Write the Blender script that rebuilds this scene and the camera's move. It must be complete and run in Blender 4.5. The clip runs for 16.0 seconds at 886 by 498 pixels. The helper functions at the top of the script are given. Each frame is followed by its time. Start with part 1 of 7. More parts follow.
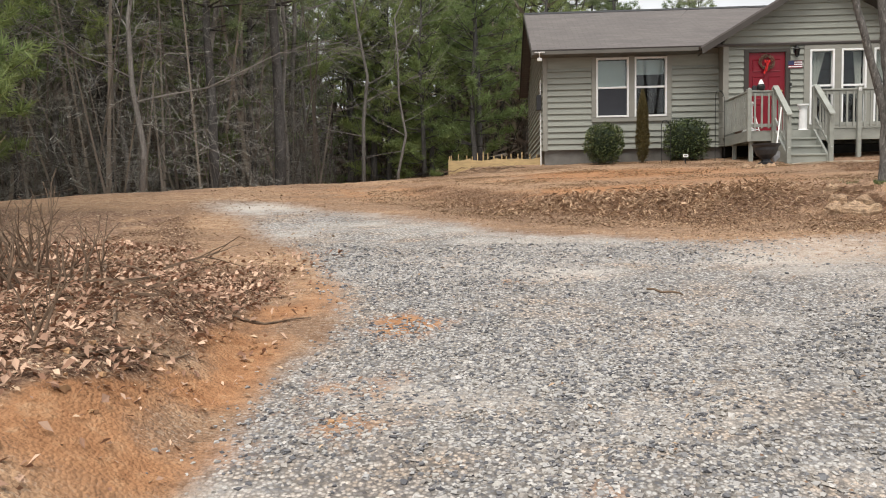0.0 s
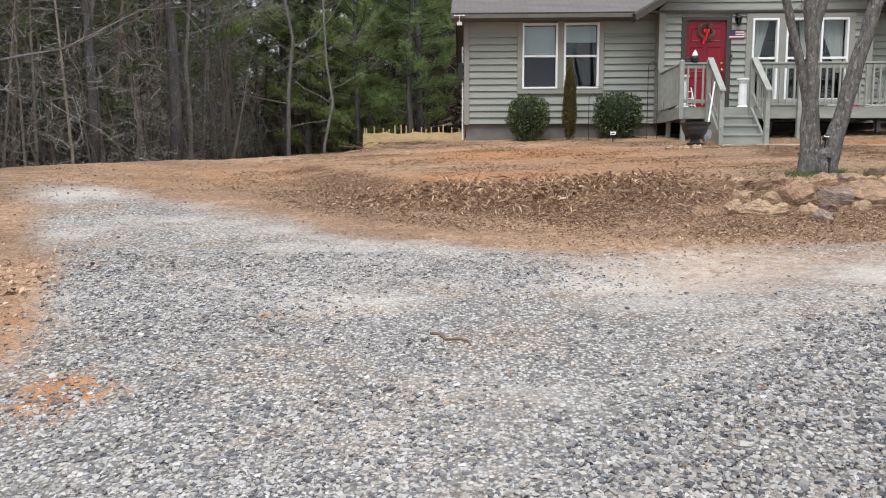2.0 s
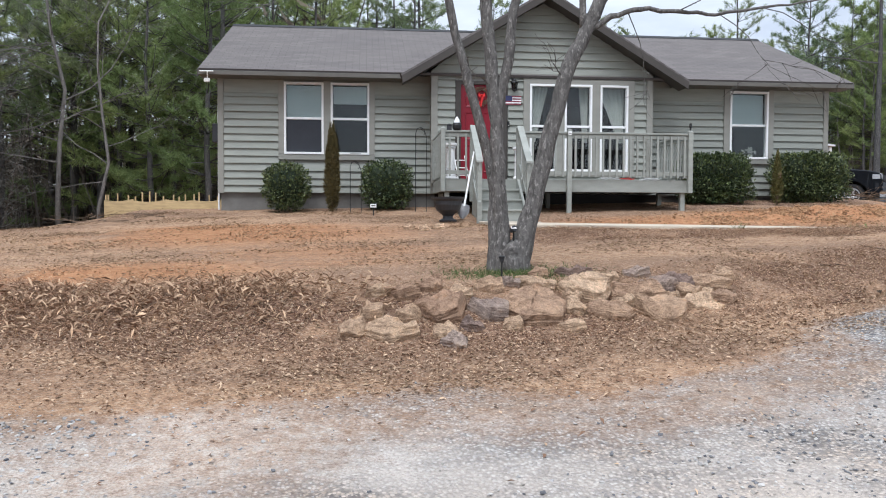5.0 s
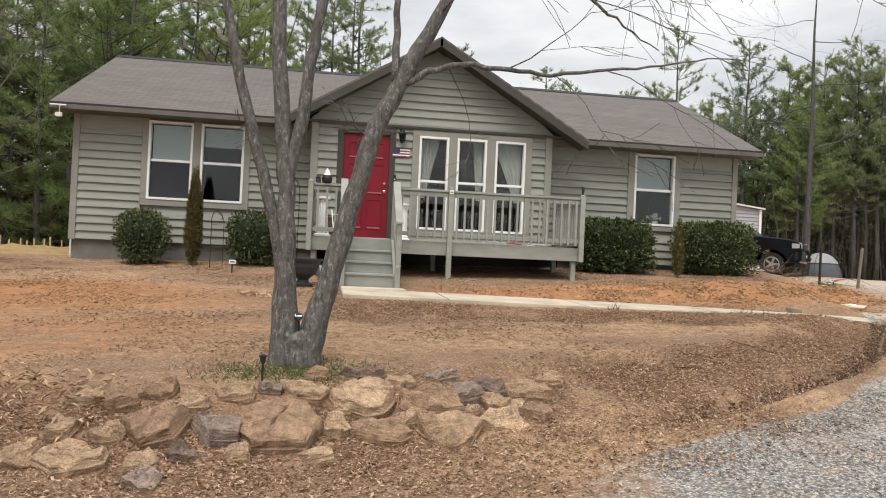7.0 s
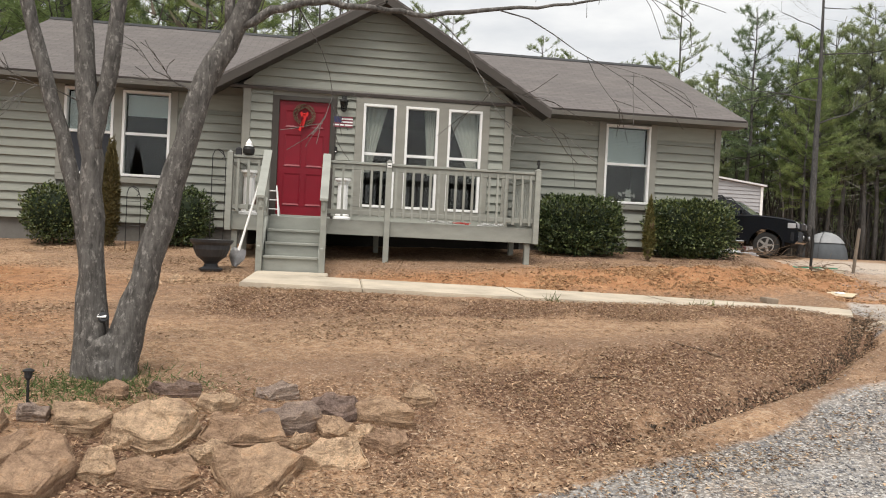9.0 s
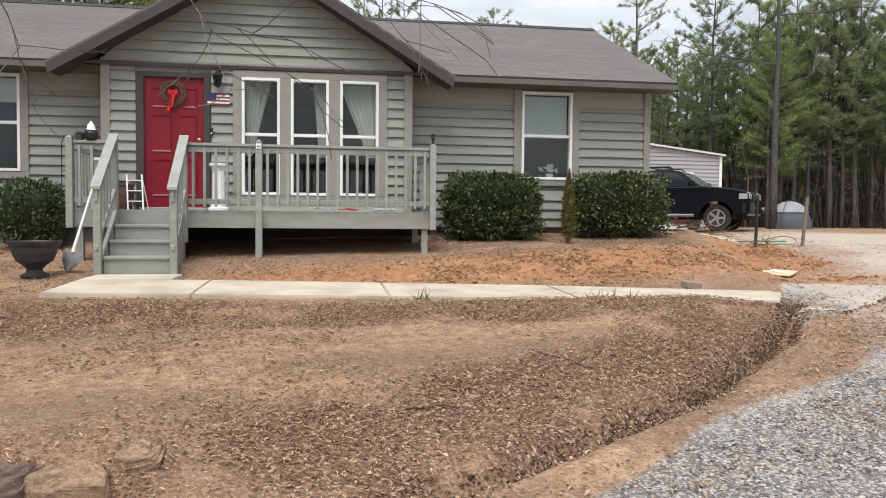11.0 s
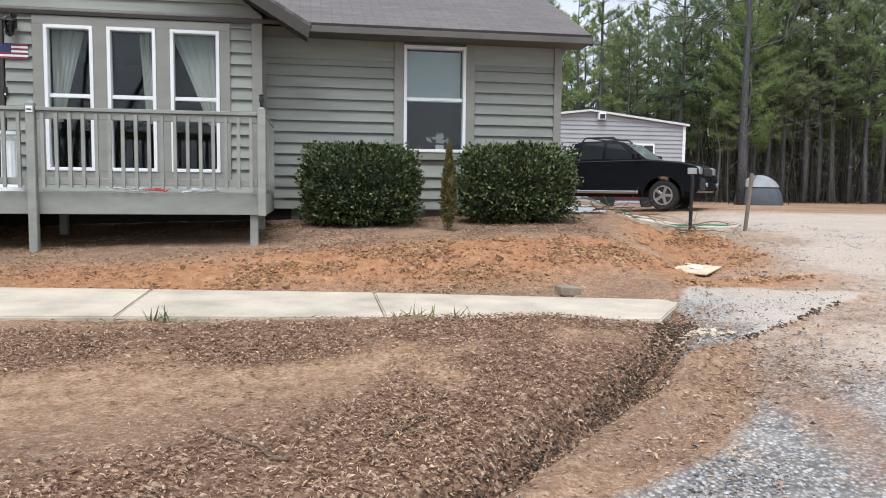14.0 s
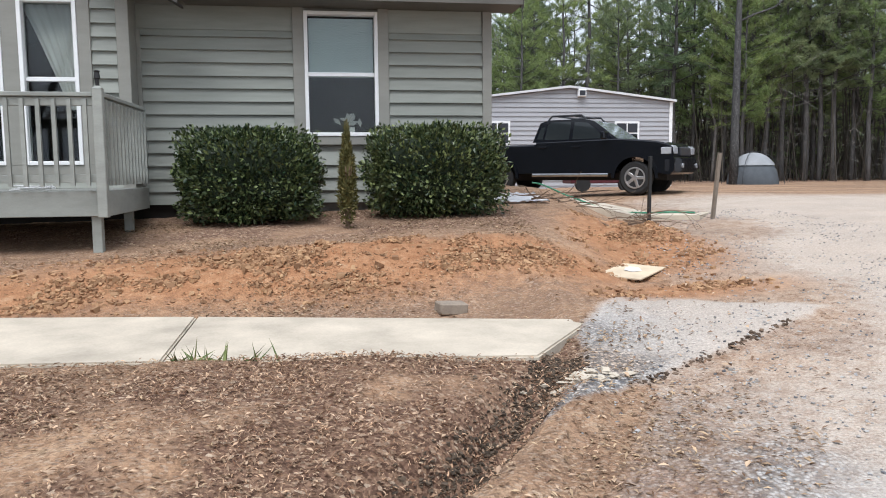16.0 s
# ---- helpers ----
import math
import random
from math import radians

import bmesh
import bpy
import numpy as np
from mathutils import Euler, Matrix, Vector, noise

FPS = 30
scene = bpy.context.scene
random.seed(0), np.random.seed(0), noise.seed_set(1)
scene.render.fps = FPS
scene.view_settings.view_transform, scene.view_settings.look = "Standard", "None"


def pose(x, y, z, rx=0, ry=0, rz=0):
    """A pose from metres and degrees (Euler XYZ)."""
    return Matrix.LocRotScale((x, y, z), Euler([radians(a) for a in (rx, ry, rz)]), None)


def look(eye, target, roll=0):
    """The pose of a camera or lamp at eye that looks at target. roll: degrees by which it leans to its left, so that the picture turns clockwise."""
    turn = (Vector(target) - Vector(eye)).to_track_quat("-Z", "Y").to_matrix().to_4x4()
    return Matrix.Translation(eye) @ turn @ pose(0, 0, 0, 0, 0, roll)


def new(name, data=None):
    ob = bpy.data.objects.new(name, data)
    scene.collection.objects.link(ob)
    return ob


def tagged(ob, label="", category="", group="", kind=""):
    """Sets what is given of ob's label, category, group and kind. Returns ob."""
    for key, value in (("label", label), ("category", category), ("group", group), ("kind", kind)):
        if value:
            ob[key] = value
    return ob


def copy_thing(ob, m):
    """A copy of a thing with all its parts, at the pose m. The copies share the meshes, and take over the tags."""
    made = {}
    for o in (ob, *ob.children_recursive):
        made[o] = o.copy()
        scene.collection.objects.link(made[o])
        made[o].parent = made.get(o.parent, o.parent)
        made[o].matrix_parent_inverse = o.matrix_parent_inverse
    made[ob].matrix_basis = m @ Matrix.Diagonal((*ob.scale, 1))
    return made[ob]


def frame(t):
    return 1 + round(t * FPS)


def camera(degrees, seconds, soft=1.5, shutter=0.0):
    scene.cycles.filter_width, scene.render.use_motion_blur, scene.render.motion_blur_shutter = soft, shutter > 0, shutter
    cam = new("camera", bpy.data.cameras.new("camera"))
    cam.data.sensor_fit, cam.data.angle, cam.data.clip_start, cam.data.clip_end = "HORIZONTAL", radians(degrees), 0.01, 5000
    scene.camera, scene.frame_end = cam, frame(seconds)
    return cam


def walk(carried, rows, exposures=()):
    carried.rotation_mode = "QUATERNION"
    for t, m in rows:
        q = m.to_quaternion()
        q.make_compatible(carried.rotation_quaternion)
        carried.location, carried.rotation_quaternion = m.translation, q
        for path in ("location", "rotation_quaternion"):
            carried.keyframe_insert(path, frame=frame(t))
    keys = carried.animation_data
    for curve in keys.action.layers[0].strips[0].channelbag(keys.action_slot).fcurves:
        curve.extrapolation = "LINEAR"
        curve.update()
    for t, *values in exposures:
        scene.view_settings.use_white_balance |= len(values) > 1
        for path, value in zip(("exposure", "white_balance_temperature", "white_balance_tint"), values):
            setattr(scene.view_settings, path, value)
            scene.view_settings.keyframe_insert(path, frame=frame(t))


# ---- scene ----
cam = camera(60.5, 16.0, soft=1.05)
PATH = [
    (0, (-0.748, 2.021, 1.218), (-0.877, 4.013, 1.093), -0.9),
    (0.5, (-0.4, 2.406, 1.306), (-0.544, 4.394, 1.149), -1.2),
    (1, (0.024, 2.911, 1.382), (-0.115, 4.897, 1.197), -1.1),
    (1.5, (0.397, 3.31, 1.436), (0.279, 5.296, 1.23), -0.6),
    (2, (0.776, 3.717, 1.509), (0.705, 5.704, 1.292), -0.1),
    (2.5, (1.253, 4.132, 1.576), (1.24, 6.119, 1.35), 0.3),
    (3, (1.74, 4.498, 1.648), (1.757, 6.485, 1.418), 0.6),
    (3.5, (2.257, 4.847, 1.726), (2.31, 6.833, 1.5), 0.6),
    (4, (2.728, 5.133, 1.786), (2.822, 7.121, 1.589), 0.3),
    (4.5, (3.268, 5.49, 1.855), (3.41, 7.479, 1.711), 0.1),
    (5, (3.756, 5.702, 1.973), (3.959, 7.69, 1.893), 0.2),
    (5.2, (3.913, 5.853, 2.051), (4.133, 7.84, 2.025), 0.1),
    (7.5, (5.963, 7.127, 2.476), (6.275, 9.102, 2.505), 3.1),
    (8, (6.305, 7.469, 2.513), (6.604, 9.446, 2.513), 3.8),
    (10.3, (8.029, 8.848, 2.606), (8.271, 10.832, 2.547), 0.5),
    (10.5, (8.209, 9.011, 2.611), (8.475, 10.992, 2.545), 0.4),
    (11, (8.593, 9.351, 2.662), (8.903, 11.325, 2.581), 0.5),
    (11.5, (8.931, 9.655, 2.68), (9.263, 11.625, 2.583), 0.8),
    (12, (9.274, 9.949, 2.72), (9.601, 11.92, 2.619), 1.0),
    (12.5, (9.65, 10.294, 2.767), (9.962, 12.266, 2.662), 1.0),
    (13, (10.06, 10.635, 2.808), (10.37, 12.607, 2.691), 0.8),
    (13.5, (10.371, 10.952, 2.82), (10.687, 12.922, 2.686), 0.6),
    (14, (10.737, 11.252, 2.819), (11.069, 13.218, 2.662), 0.6),
    (14.5, (11.091, 11.572, 2.844), (11.428, 13.535, 2.664), 0.7),
    (15, (11.462, 11.908, 2.875), (11.794, 13.871, 2.683), 0.7),
    (15.5, (11.861, 12.256, 2.88), (12.186, 14.22, 2.683), 0.1),
    (16, (12.211, 12.565, 2.898), (12.517, 14.531, 2.695), -0.5),
]
WHITE = [(0, 0.39, 6800, 10), (0.5, 0.42, 6600, 10), (3.5, 0.47, 6100, 10), (5, 0.45, 5850, 10), (7.5, 0.30, 6950, 10), (8, 0.31, 6950, 10), (10.5, 0.40, 6600, 10), (12, 0.42, 6200, 10), (16, 0.42, 5950, 10)]
walk(cam, [(t, look(eye, target, roll)) for t, eye, target, roll in PATH], WHITE)

# ---- world and light: a bright overcast winter day ----
world = bpy.data.worlds.new("world")
scene.world = world
world.use_nodes = True
wn = world.node_tree
sky = wn.nodes.new("ShaderNodeTexSky")
sky.sky_type, sky.sun_disc = "NISHITA", False
sky.sun_elevation, sky.sun_rotation = radians(63), radians(200)
sky.air_density, sky.dust_density, sky.ozone_density = 1.0, 6.0, 1.0
tc = wn.nodes.new("ShaderNodeTexCoord")
clouds = wn.nodes.new("ShaderNodeTexNoise")
clouds.inputs["Scale"].default_value, clouds.inputs["Detail"].default_value, clouds.inputs["Roughness"].default_value = 2.6, 6, 0.55
stretch = wn.nodes.new("ShaderNodeMapping")
stretch.inputs["Scale"].default_value = (1, 1, 3.2)
ramp = wn.nodes.new("ShaderNodeValToRGB")
ramp.color_ramp.elements[0].position, ramp.color_ramp.elements[0].color = 0.35, (5.6, 6.0, 6.6, 1)
ramp.color_ramp.elements[1].position, ramp.color_ramp.elements[1].color = 0.66, (9.6, 9.8, 10.0, 1)
mixer = wn.nodes.new("ShaderNodeMix")
mixer.data_type = "RGBA"
mixer.inputs[0].default_value = 0.82
bg = wn.nodes["Background"]
bg.inputs["Strength"].default_value = 0.1
wn.links.new(tc.outputs["Generated"], stretch.inputs["Vector"])
wn.links.new(stretch.outputs["Vector"], clouds.inputs["Vector"])
wn.links.new(clouds.outputs["Fac"], ramp.inputs["Fac"])
wn.links.new(sky.outputs["Color"], mixer.inputs[6])
wn.links.new(ramp.outputs["Color"], mixer.inputs[7])
wn.links.new(mixer.outputs[2], bg.inputs["Color"])
sun = new("sun", bpy.data.lights.new("sun", "SUN"))
sun.data.energy, sun.data.angle, sun.data.color = 2.6, radians(40), (1.0, 0.98, 0.955)
sun.matrix_world = look((-7, -19, 40), (0, 0, 0))

# ---- materials ----
def nodes(name, rough=0.8, metal=0.0, spec=0.4):
    m = bpy.data.materials.new(name)
    m.use_nodes = True
    nt = m.node_tree
    b = nt.nodes["Principled BSDF"]
    b.inputs["Roughness"].default_value, b.inputs["Metallic"].default_value = rough, metal
    b.inputs["Specular IOR Level"].default_value = spec
    return m, nt, b


def noise_of(nt, scale, detail=4, rough=0.55, vec=None, stretch=None):
    n = nt.nodes.new("ShaderNodeTexNoise")
    n.inputs["Scale"].default_value, n.inputs["Detail"].default_value, n.inputs["Roughness"].default_value = scale, detail, rough
    if vec is None:
        vec = nt.nodes.new("ShaderNodeTexCoord").outputs["Object"]
    if stretch:
        mp = nt.nodes.new("ShaderNodeMapping")
        mp.inputs["Scale"].default_value = stretch
        nt.links.new(vec, mp.inputs["Vector"])
        vec = mp.outputs["Vector"]
    nt.links.new(vec, n.inputs["Vector"])
    return n.outputs["Fac"]


def ramp_of(nt, fac, stops):
    r = nt.nodes.new("ShaderNodeValToRGB")
    e = r.color_ramp.elements
    while len(e) < len(stops):
        e.new(0.5)
    for i, (p, c) in enumerate(stops):
        e[i].position = p
        e[i].color = (*c, 1) if len(c) == 3 else c
    nt.links.new(fac, r.inputs["Fac"])
    return r.outputs["Color"]


def mix_of(nt, fac, a, b, blend="MIX"):
    m = nt.nodes.new("ShaderNodeMix")
    m.data_type, m.blend_type = "RGBA", blend
    for v, s in ((fac, 0), (a, 6), (b, 7)):
        if isinstance(v, (int, float)):
            m.inputs[s].default_value = v
        elif isinstance(v, tuple):
            m.inputs[s].default_value = (*v, 1)
        else:
            nt.links.new(v, m.inputs[s])
    return m.outputs[2]


def math_of(nt, op, a, b=0.0, clamp=False):
    m = nt.nodes.new("ShaderNodeMath")
    m.operation, m.use_clamp = op, clamp
    for v, s in ((a, 0), (b, 1)):
        if isinstance(v, (int, float)):
            m.inputs[s].default_value = v
        else:
            nt.links.new(v, m.inputs[s])
    return m.outputs[0]


def bump_of(nt, b, height, strength=0.4, dist=0.01):
    n = nt.nodes.new("ShaderNodeBump")
    n.inputs["Strength"].default_value, n.inputs["Distance"].default_value = strength, dist
    nt.links.new(height, n.inputs["Height"])
    nt.links.new(n.outputs["Normal"], b.inputs["Normal"])


def shade(c, k):
    return tuple(min(1, v * k) for v in c)


def grainy(name, col, var=0.25, scale=6.0, fine=60.0, rough=0.8, bump=0.25, dist=0.004, metal=0.0, stretch=None, spec=0.35, per_object=0.0, island=False):
    """Colour with a broad and a fine variation, fine relief, and a shift of tone from piece to piece."""
    m, nt, b = nodes(name, rough, metal, spec)
    broad, small = noise_of(nt, scale, 5, 0.6, None, stretch), noise_of(nt, fine, 3, 0.6, None, stretch)
    c = ramp_of(nt, broad, [(0.3, shade(col, 1 - var)), (0.5, col), (0.72, shade(col, 1 + var))])
    c = mix_of(nt, 0.45, c, ramp_of(nt, small, [(0.3, (1 - var, 1 - var, 1 - var)), (0.7, (1, 1, 1))]), "MULTIPLY")
    if per_object or island:
        if island:
            r = nt.nodes.new("ShaderNodeNewGeometry").outputs["Random Per Island"]
        else:
            r = nt.nodes.new("ShaderNodeObjectInfo").outputs["Random"]
        k = per_object or 0.3
        c = mix_of(nt, 1.0, c, ramp_of(nt, r, [(0.0, (1 - k, 1 - k, 1 - k)), (1.0, (1, 1, 1))]), "MULTIPLY")
    nt.links.new(c, b.inputs["Base Color"])
    if bump:
        bump_of(nt, b, small, bump, dist)
    return m


M = {}
SID = (0.285, 0.296, 0.26)
M["siding"] = grainy("painted_siding", SID, 0.10, 1.6, 30, 0.62, 0.25, 0.003, stretch=(1, 1, 9), per_object=0.14)
M["trim"] = grainy("painted_trim", (0.26, 0.255, 0.225), 0.10, 1.5, 30, 0.6, 0.2, 0.003, stretch=(1, 1, 4))
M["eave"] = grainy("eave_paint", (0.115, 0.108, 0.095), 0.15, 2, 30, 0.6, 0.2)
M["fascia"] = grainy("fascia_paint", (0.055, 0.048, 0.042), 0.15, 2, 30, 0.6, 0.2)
M["deckpaint"] = grainy("deck_paint", (0.302, 0.313, 0.283), 0.14, 2.5, 40, 0.6, 0.3, 0.003, stretch=(1, 1, 3), per_object=0.12)
M["deckfloor"] = grainy("deck_floor", (0.27, 0.275, 0.25), 0.2, 3, 40, 0.7, 0.3, stretch=(1, 8, 1), per_object=0.15)
M["found"] = grainy("foundation_block", (0.16, 0.155, 0.145), 0.2, 3, 60, 0.9, 0.5, 0.006)
# near black, for painted under-deck shade and the truck's underside
M["dark"] = grainy("shade_chassis_black", (0.02, 0.018, 0.016), 0.2, 3, 30, 0.95)
# room surfaces coloured near black, so the dimness indoors is in the paint
M["interior"] = grainy("room_shade", (0.03, 0.028, 0.027), 0.1, 2, 30, 0.9, 0)
M["white"] = grainy("white_vinyl", (0.8, 0.8, 0.79), 0.05, 4, 60, 0.4, 0.05)
M["red"] = grainy("red_door_paint", (0.20, 0.006, 0.017), 0.1, 2, 40, 0.4, 0.08)
M["brass"] = grainy("worn_brass", (0.55, 0.4, 0.2), 0.2, 20, 90, 0.3, 0.05, metal=1.0)
M["black"] = grainy("black_metal", (0.02, 0.02, 0.02), 0.2, 12, 80, 0.45, 0.1)
M["blackplastic"] = grainy("black_plastic", (0.035, 0.036, 0.04), 0.2, 6, 60, 0.5, 0.1)
M["curtain"] = grainy("curtain_cloth", (0.62, 0.6, 0.56), 0.08, 8, 90, 0.9, 0.1)
M["blind"] = grainy("blind_slats", (0.82, 0.86, 0.87), 0.05, 8, 90, 0.7, 0.05)
M["screen"] = grainy("insect_screen", (0.035, 0.038, 0.046), 0.1, 3, 30, 0.8, 0.0)
M["chrome"] = grainy("chrome", (0.6, 0.6, 0.6), 0.1, 10, 60, 0.22, 0, metal=1.0)
M["ribbon"] = grainy("red_ribbon", (0.62, 0.02, 0.02), 0.15, 10, 60, 0.6, 0.1)
M["twig"] = grainy("twig", (0.16, 0.11, 0.075), 0.35, 8, 60, 0.9, 0.3)
M["flagred"] = grainy("flag_red", (0.22, 0.05, 0.07), 0.1, 20, 90, 0.8, 0.1)
M["flagblue"] = grainy("flag_blue", (0.04, 0.045, 0.11), 0.1, 20, 90, 0.8, 0.1)
M["concrete"] = grainy("concrete", (0.50, 0.435, 0.345), 0.26, 1.7, 60, 0.9, 0.35, 0.003)
M["wood"] = grainy("raw_wood", (0.54, 0.40, 0.21), 0.2, 4, 40, 0.8, 0.3, stretch=(1, 1, 6), per_object=0.2)
M["greywood"] = grainy("weathered_stake", (0.2, 0.165, 0.13), 0.25, 5, 40, 0.9, 0.4)
M["ply"] = grainy("plywood", (0.58, 0.47, 0.33), 0.15, 4, 40, 0.8, 0.2)
M["terracotta"] = grainy("brown_pot", (0.12, 0.07, 0.05), 0.25, 5, 40, 0.6, 0.2)
M["paver"] = grainy("paver", (0.27, 0.22, 0.17), 0.25, 8, 60, 0.9, 0.4)
M["steel"] = grainy("dull_steel", (0.45, 0.45, 0.46), 0.25, 8, 50, 0.45, 0.1, metal=0.6)
M["plastic_sheet"] = grainy("white_sheet", (0.75, 0.76, 0.78), 0.08, 5, 30, 0.5, 0.2)


def glass_material(name, tint=(1, 1, 1)):
    m = bpy.data.materials.new(name)
    m.use_nodes = True
    nt = m.node_tree
    nt.nodes.clear()
    out = nt.nodes.new("ShaderNodeOutputMaterial")
    tr, gl, mx = nt.nodes.new("ShaderNodeBsdfTransparent"), nt.nodes.new("ShaderNodeBsdfGlossy"), nt.nodes.new("ShaderNodeMixShader")
    fr = nt.nodes.new("ShaderNodeFresnel")
    fr.inputs["IOR"].default_value = 1.52
    tr.inputs["Color"].default_value = (*tint, 1)
    gl.inputs["Roughness"].default_value = 0.02
    nt.links.new(fr.outputs["Fac"], mx.inputs["Fac"])
    nt.links.new(tr.outputs["BSDF"], mx.inputs[1])
    nt.links.new(gl.outputs["BSDF"], mx.inputs[2])
    nt.links.new(mx.outputs["Shader"], out.inputs["Surface"])
    return m


M["glass"] = glass_material("window_glass", (0.82, 0.86, 0.85))
M["carglass"] = glass_material("tinted_glass", (0.25, 0.28, 0.28))


def roof_material():
    m, nt, b = nodes("asphalt_shingle", 0.92, 0, 0.25)
    vec = nt.nodes.new("ShaderNodeTexCoord").outputs["Object"]
    br = nt.nodes.new("ShaderNodeTexBrick")
    br.offset, br.inputs["Scale"].default_value = 0.5, 1.0
    br.inputs["Brick Width"].default_value, br.inputs["Row Height"].default_value = 0.3, 0.13
    br.inputs["Mortar Size"].default_value, br.inputs["Bias"].default_value = 0.008, 0.0
    br.inputs["Color1"].default_value, br.inputs["Color2"].default_value = (0.138, 0.126, 0.122, 1), (0.16, 0.147, 0.142, 1)
    br.inputs["Mortar"].default_value = (0.105, 0.094, 0.09, 1)
    nt.links.new(vec, br.inputs["Vector"])
    streak = noise_of(nt, 0.9, 5, 0.65, vec, (0.5, 2.5, 1))
    grit = noise_of(nt, 140, 2, 0.6, vec)
    c = mix_of(nt, 0.6, br.outputs["Color"], ramp_of(nt, streak, [(0.3, (0.72, 0.72, 0.74)), (0.7, (1.15, 1.13, 1.1))]), "MULTIPLY")
    c = mix_of(nt, 0.5, c, ramp_of(nt, grit, [(0.3, (0.7, 0.7, 0.7)), (0.7, (1.2, 1.2, 1.2))]), "MULTIPLY")
    nt.links.new(c, b.inputs["Base Color"])
    bump_of(nt, b, math_of(nt, "ADD", br.outputs["Fac"], math_of(nt, "MULTIPLY", grit, -0.4)), -0.5, 0.006)
    return m


M["roof"] = roof_material()


def bark_material(name, dark, light, scale=9, lichen=1.5):
    m, nt, b = nodes(name, 0.95, 0, 0.2)
    vec = nt.nodes.new("ShaderNodeTexCoord").outputs["Object"]
    ridges = noise_of(nt, scale, 6, 0.7, vec, (1, 1, 0.22))
    patch = noise_of(nt, 14, 5, 0.65, vec)
    c = ramp_of(nt, ridges, [(0.3, dark), (0.68, light)])
    specks = noise_of(nt, 32, 5, 0.7, vec, (1, 1, 0.5))
    c = mix_of(nt, ramp_of(nt, patch, [(0.52, (0, 0, 0)), (0.68, (0.4, 0.4, 0.4))]), c, shade(light, 0.5 + 0.35 * lichen))
    c = mix_of(nt, ramp_of(nt, specks, [(0.54, (0, 0, 0)), (0.66, (0.6, 0.6, 0.6))]), c, shade(light, lichen))
    nt.links.new(c, b.inputs["Base Color"])
    bump_of(nt, b, ridges, 0.8, 0.02)
    return m


M["bark"] = bark_material("lichen_bark", (0.045, 0.042, 0.039), (0.165, 0.155, 0.145), 30, 2.3)
M["darkbark"] = bark_material("dark_bark", (0.028, 0.028, 0.029), (0.095, 0.094, 0.092), 20, 3.0)
M["pinebark"] = bark_material("pine_bark", (0.044, 0.042, 0.041), (0.145, 0.138, 0.133))
M["greybark"] = bark_material("grey_bark", (0.11, 0.10, 0.093), (0.29, 0.27, 0.25))


def leaf_material(name, dark, light, rough=0.55, thin=0.0, spread=0.0):
    m, nt, b = nodes(name, rough, 0, 0.3)
    r = nt.nodes.new("ShaderNodeNewGeometry").outputs["Random Per Island"]
    o = nt.nodes.new("ShaderNodeObjectInfo").outputs["Random"]
    mid = tuple((x + y) * (0.5 - spread) for x, y in zip(dark, light))
    c = ramp_of(nt, r, [(0.0, dark), (0.6, mid), (1.0, light)])
    c = mix_of(nt, 1.0, c, ramp_of(nt, o, [(0.0, (0.72, 0.78, 0.75)), (1.0, (1.15, 1.08, 1.0))]), "MULTIPLY")
    nt.links.new(c, b.inputs["Base Color"])
    if thin:
        tl, mx = nt.nodes.new("ShaderNodeBsdfTranslucent"), nt.nodes.new("ShaderNodeMixShader")
        mx.inputs["Fac"].default_value = thin
        nt.links.new(c, tl.inputs["Color"])
        nt.links.new(b.outputs["BSDF"], mx.inputs[1])
        nt.links.new(tl.outputs["BSDF"], mx.inputs[2])
        nt.links.new(mx.outputs["Shader"], nt.nodes["Material Output"].inputs["Surface"])
    return m


M["needles"] = leaf_material("pine_needles", (0.15, 0.20, 0.11), (0.39, 0.46, 0.26), 0.6, 0.5)
M["needles_yellow"] = leaf_material("young_pine_needles", (0.18, 0.24, 0.095), (0.43, 0.52, 0.23), 0.6, 0.5)
M["shrub"] = leaf_material("holly_leaves", (0.014, 0.032, 0.014), (0.21, 0.25, 0.10), 0.32, 0, 0.2)
# holly green taken almost to black: the shade inside the bush, as colour
M["shrub_shade"] = leaf_material("shaded_leaves", (0.010, 0.018, 0.009), (0.022, 0.034, 0.016), 0.8)
M["arbor"] = leaf_material("arborvitae", (0.06, 0.05, 0.02), (0.16, 0.12, 0.045), 0.7)
M["conifer"] = leaf_material("small_conifer", (0.05, 0.055, 0.015), (0.13, 0.115, 0.04), 0.7)
M["brush"] = leaf_material("dry_brush", (0.11, 0.092, 0.08), (0.32, 0.28, 0.245), 0.9)
M["undergrowth"] = leaf_material("dull_undergrowth", (0.065, 0.056, 0.05), (0.22, 0.195, 0.175), 0.9)
M["darkpole"] = leaf_material("dark_poles", (0.05, 0.043, 0.038), (0.17, 0.145, 0.125), 0.9)
M["greybrush"] = leaf_material("bare_twigs", (0.20, 0.19, 0.18), (0.52, 0.50, 0.475), 0.9)
M["deadleaf"] = leaf_material("dead_leaves", (0.17, 0.088, 0.056), (0.66, 0.47, 0.335), 0.85, 0, 0.12)
M["bankleaf"] = leaf_material("curled_leaves", (0.20, 0.105, 0.07), (0.62, 0.44, 0.34), 0.85, 0, 0.08)
M["mulch"] = leaf_material("bark_mulch", (0.21, 0.115, 0.072), (0.68, 0.49, 0.345), 0.9, 0, 0.04)
M["straw"] = leaf_material("straw_bits", (0.13, 0.078, 0.048), (0.54, 0.41, 0.28), 0.85, 0, 0.05)
M["grass"] = leaf_material("grass_blades", (0.06, 0.09, 0.025), (0.16, 0.2, 0.07), 0.7)


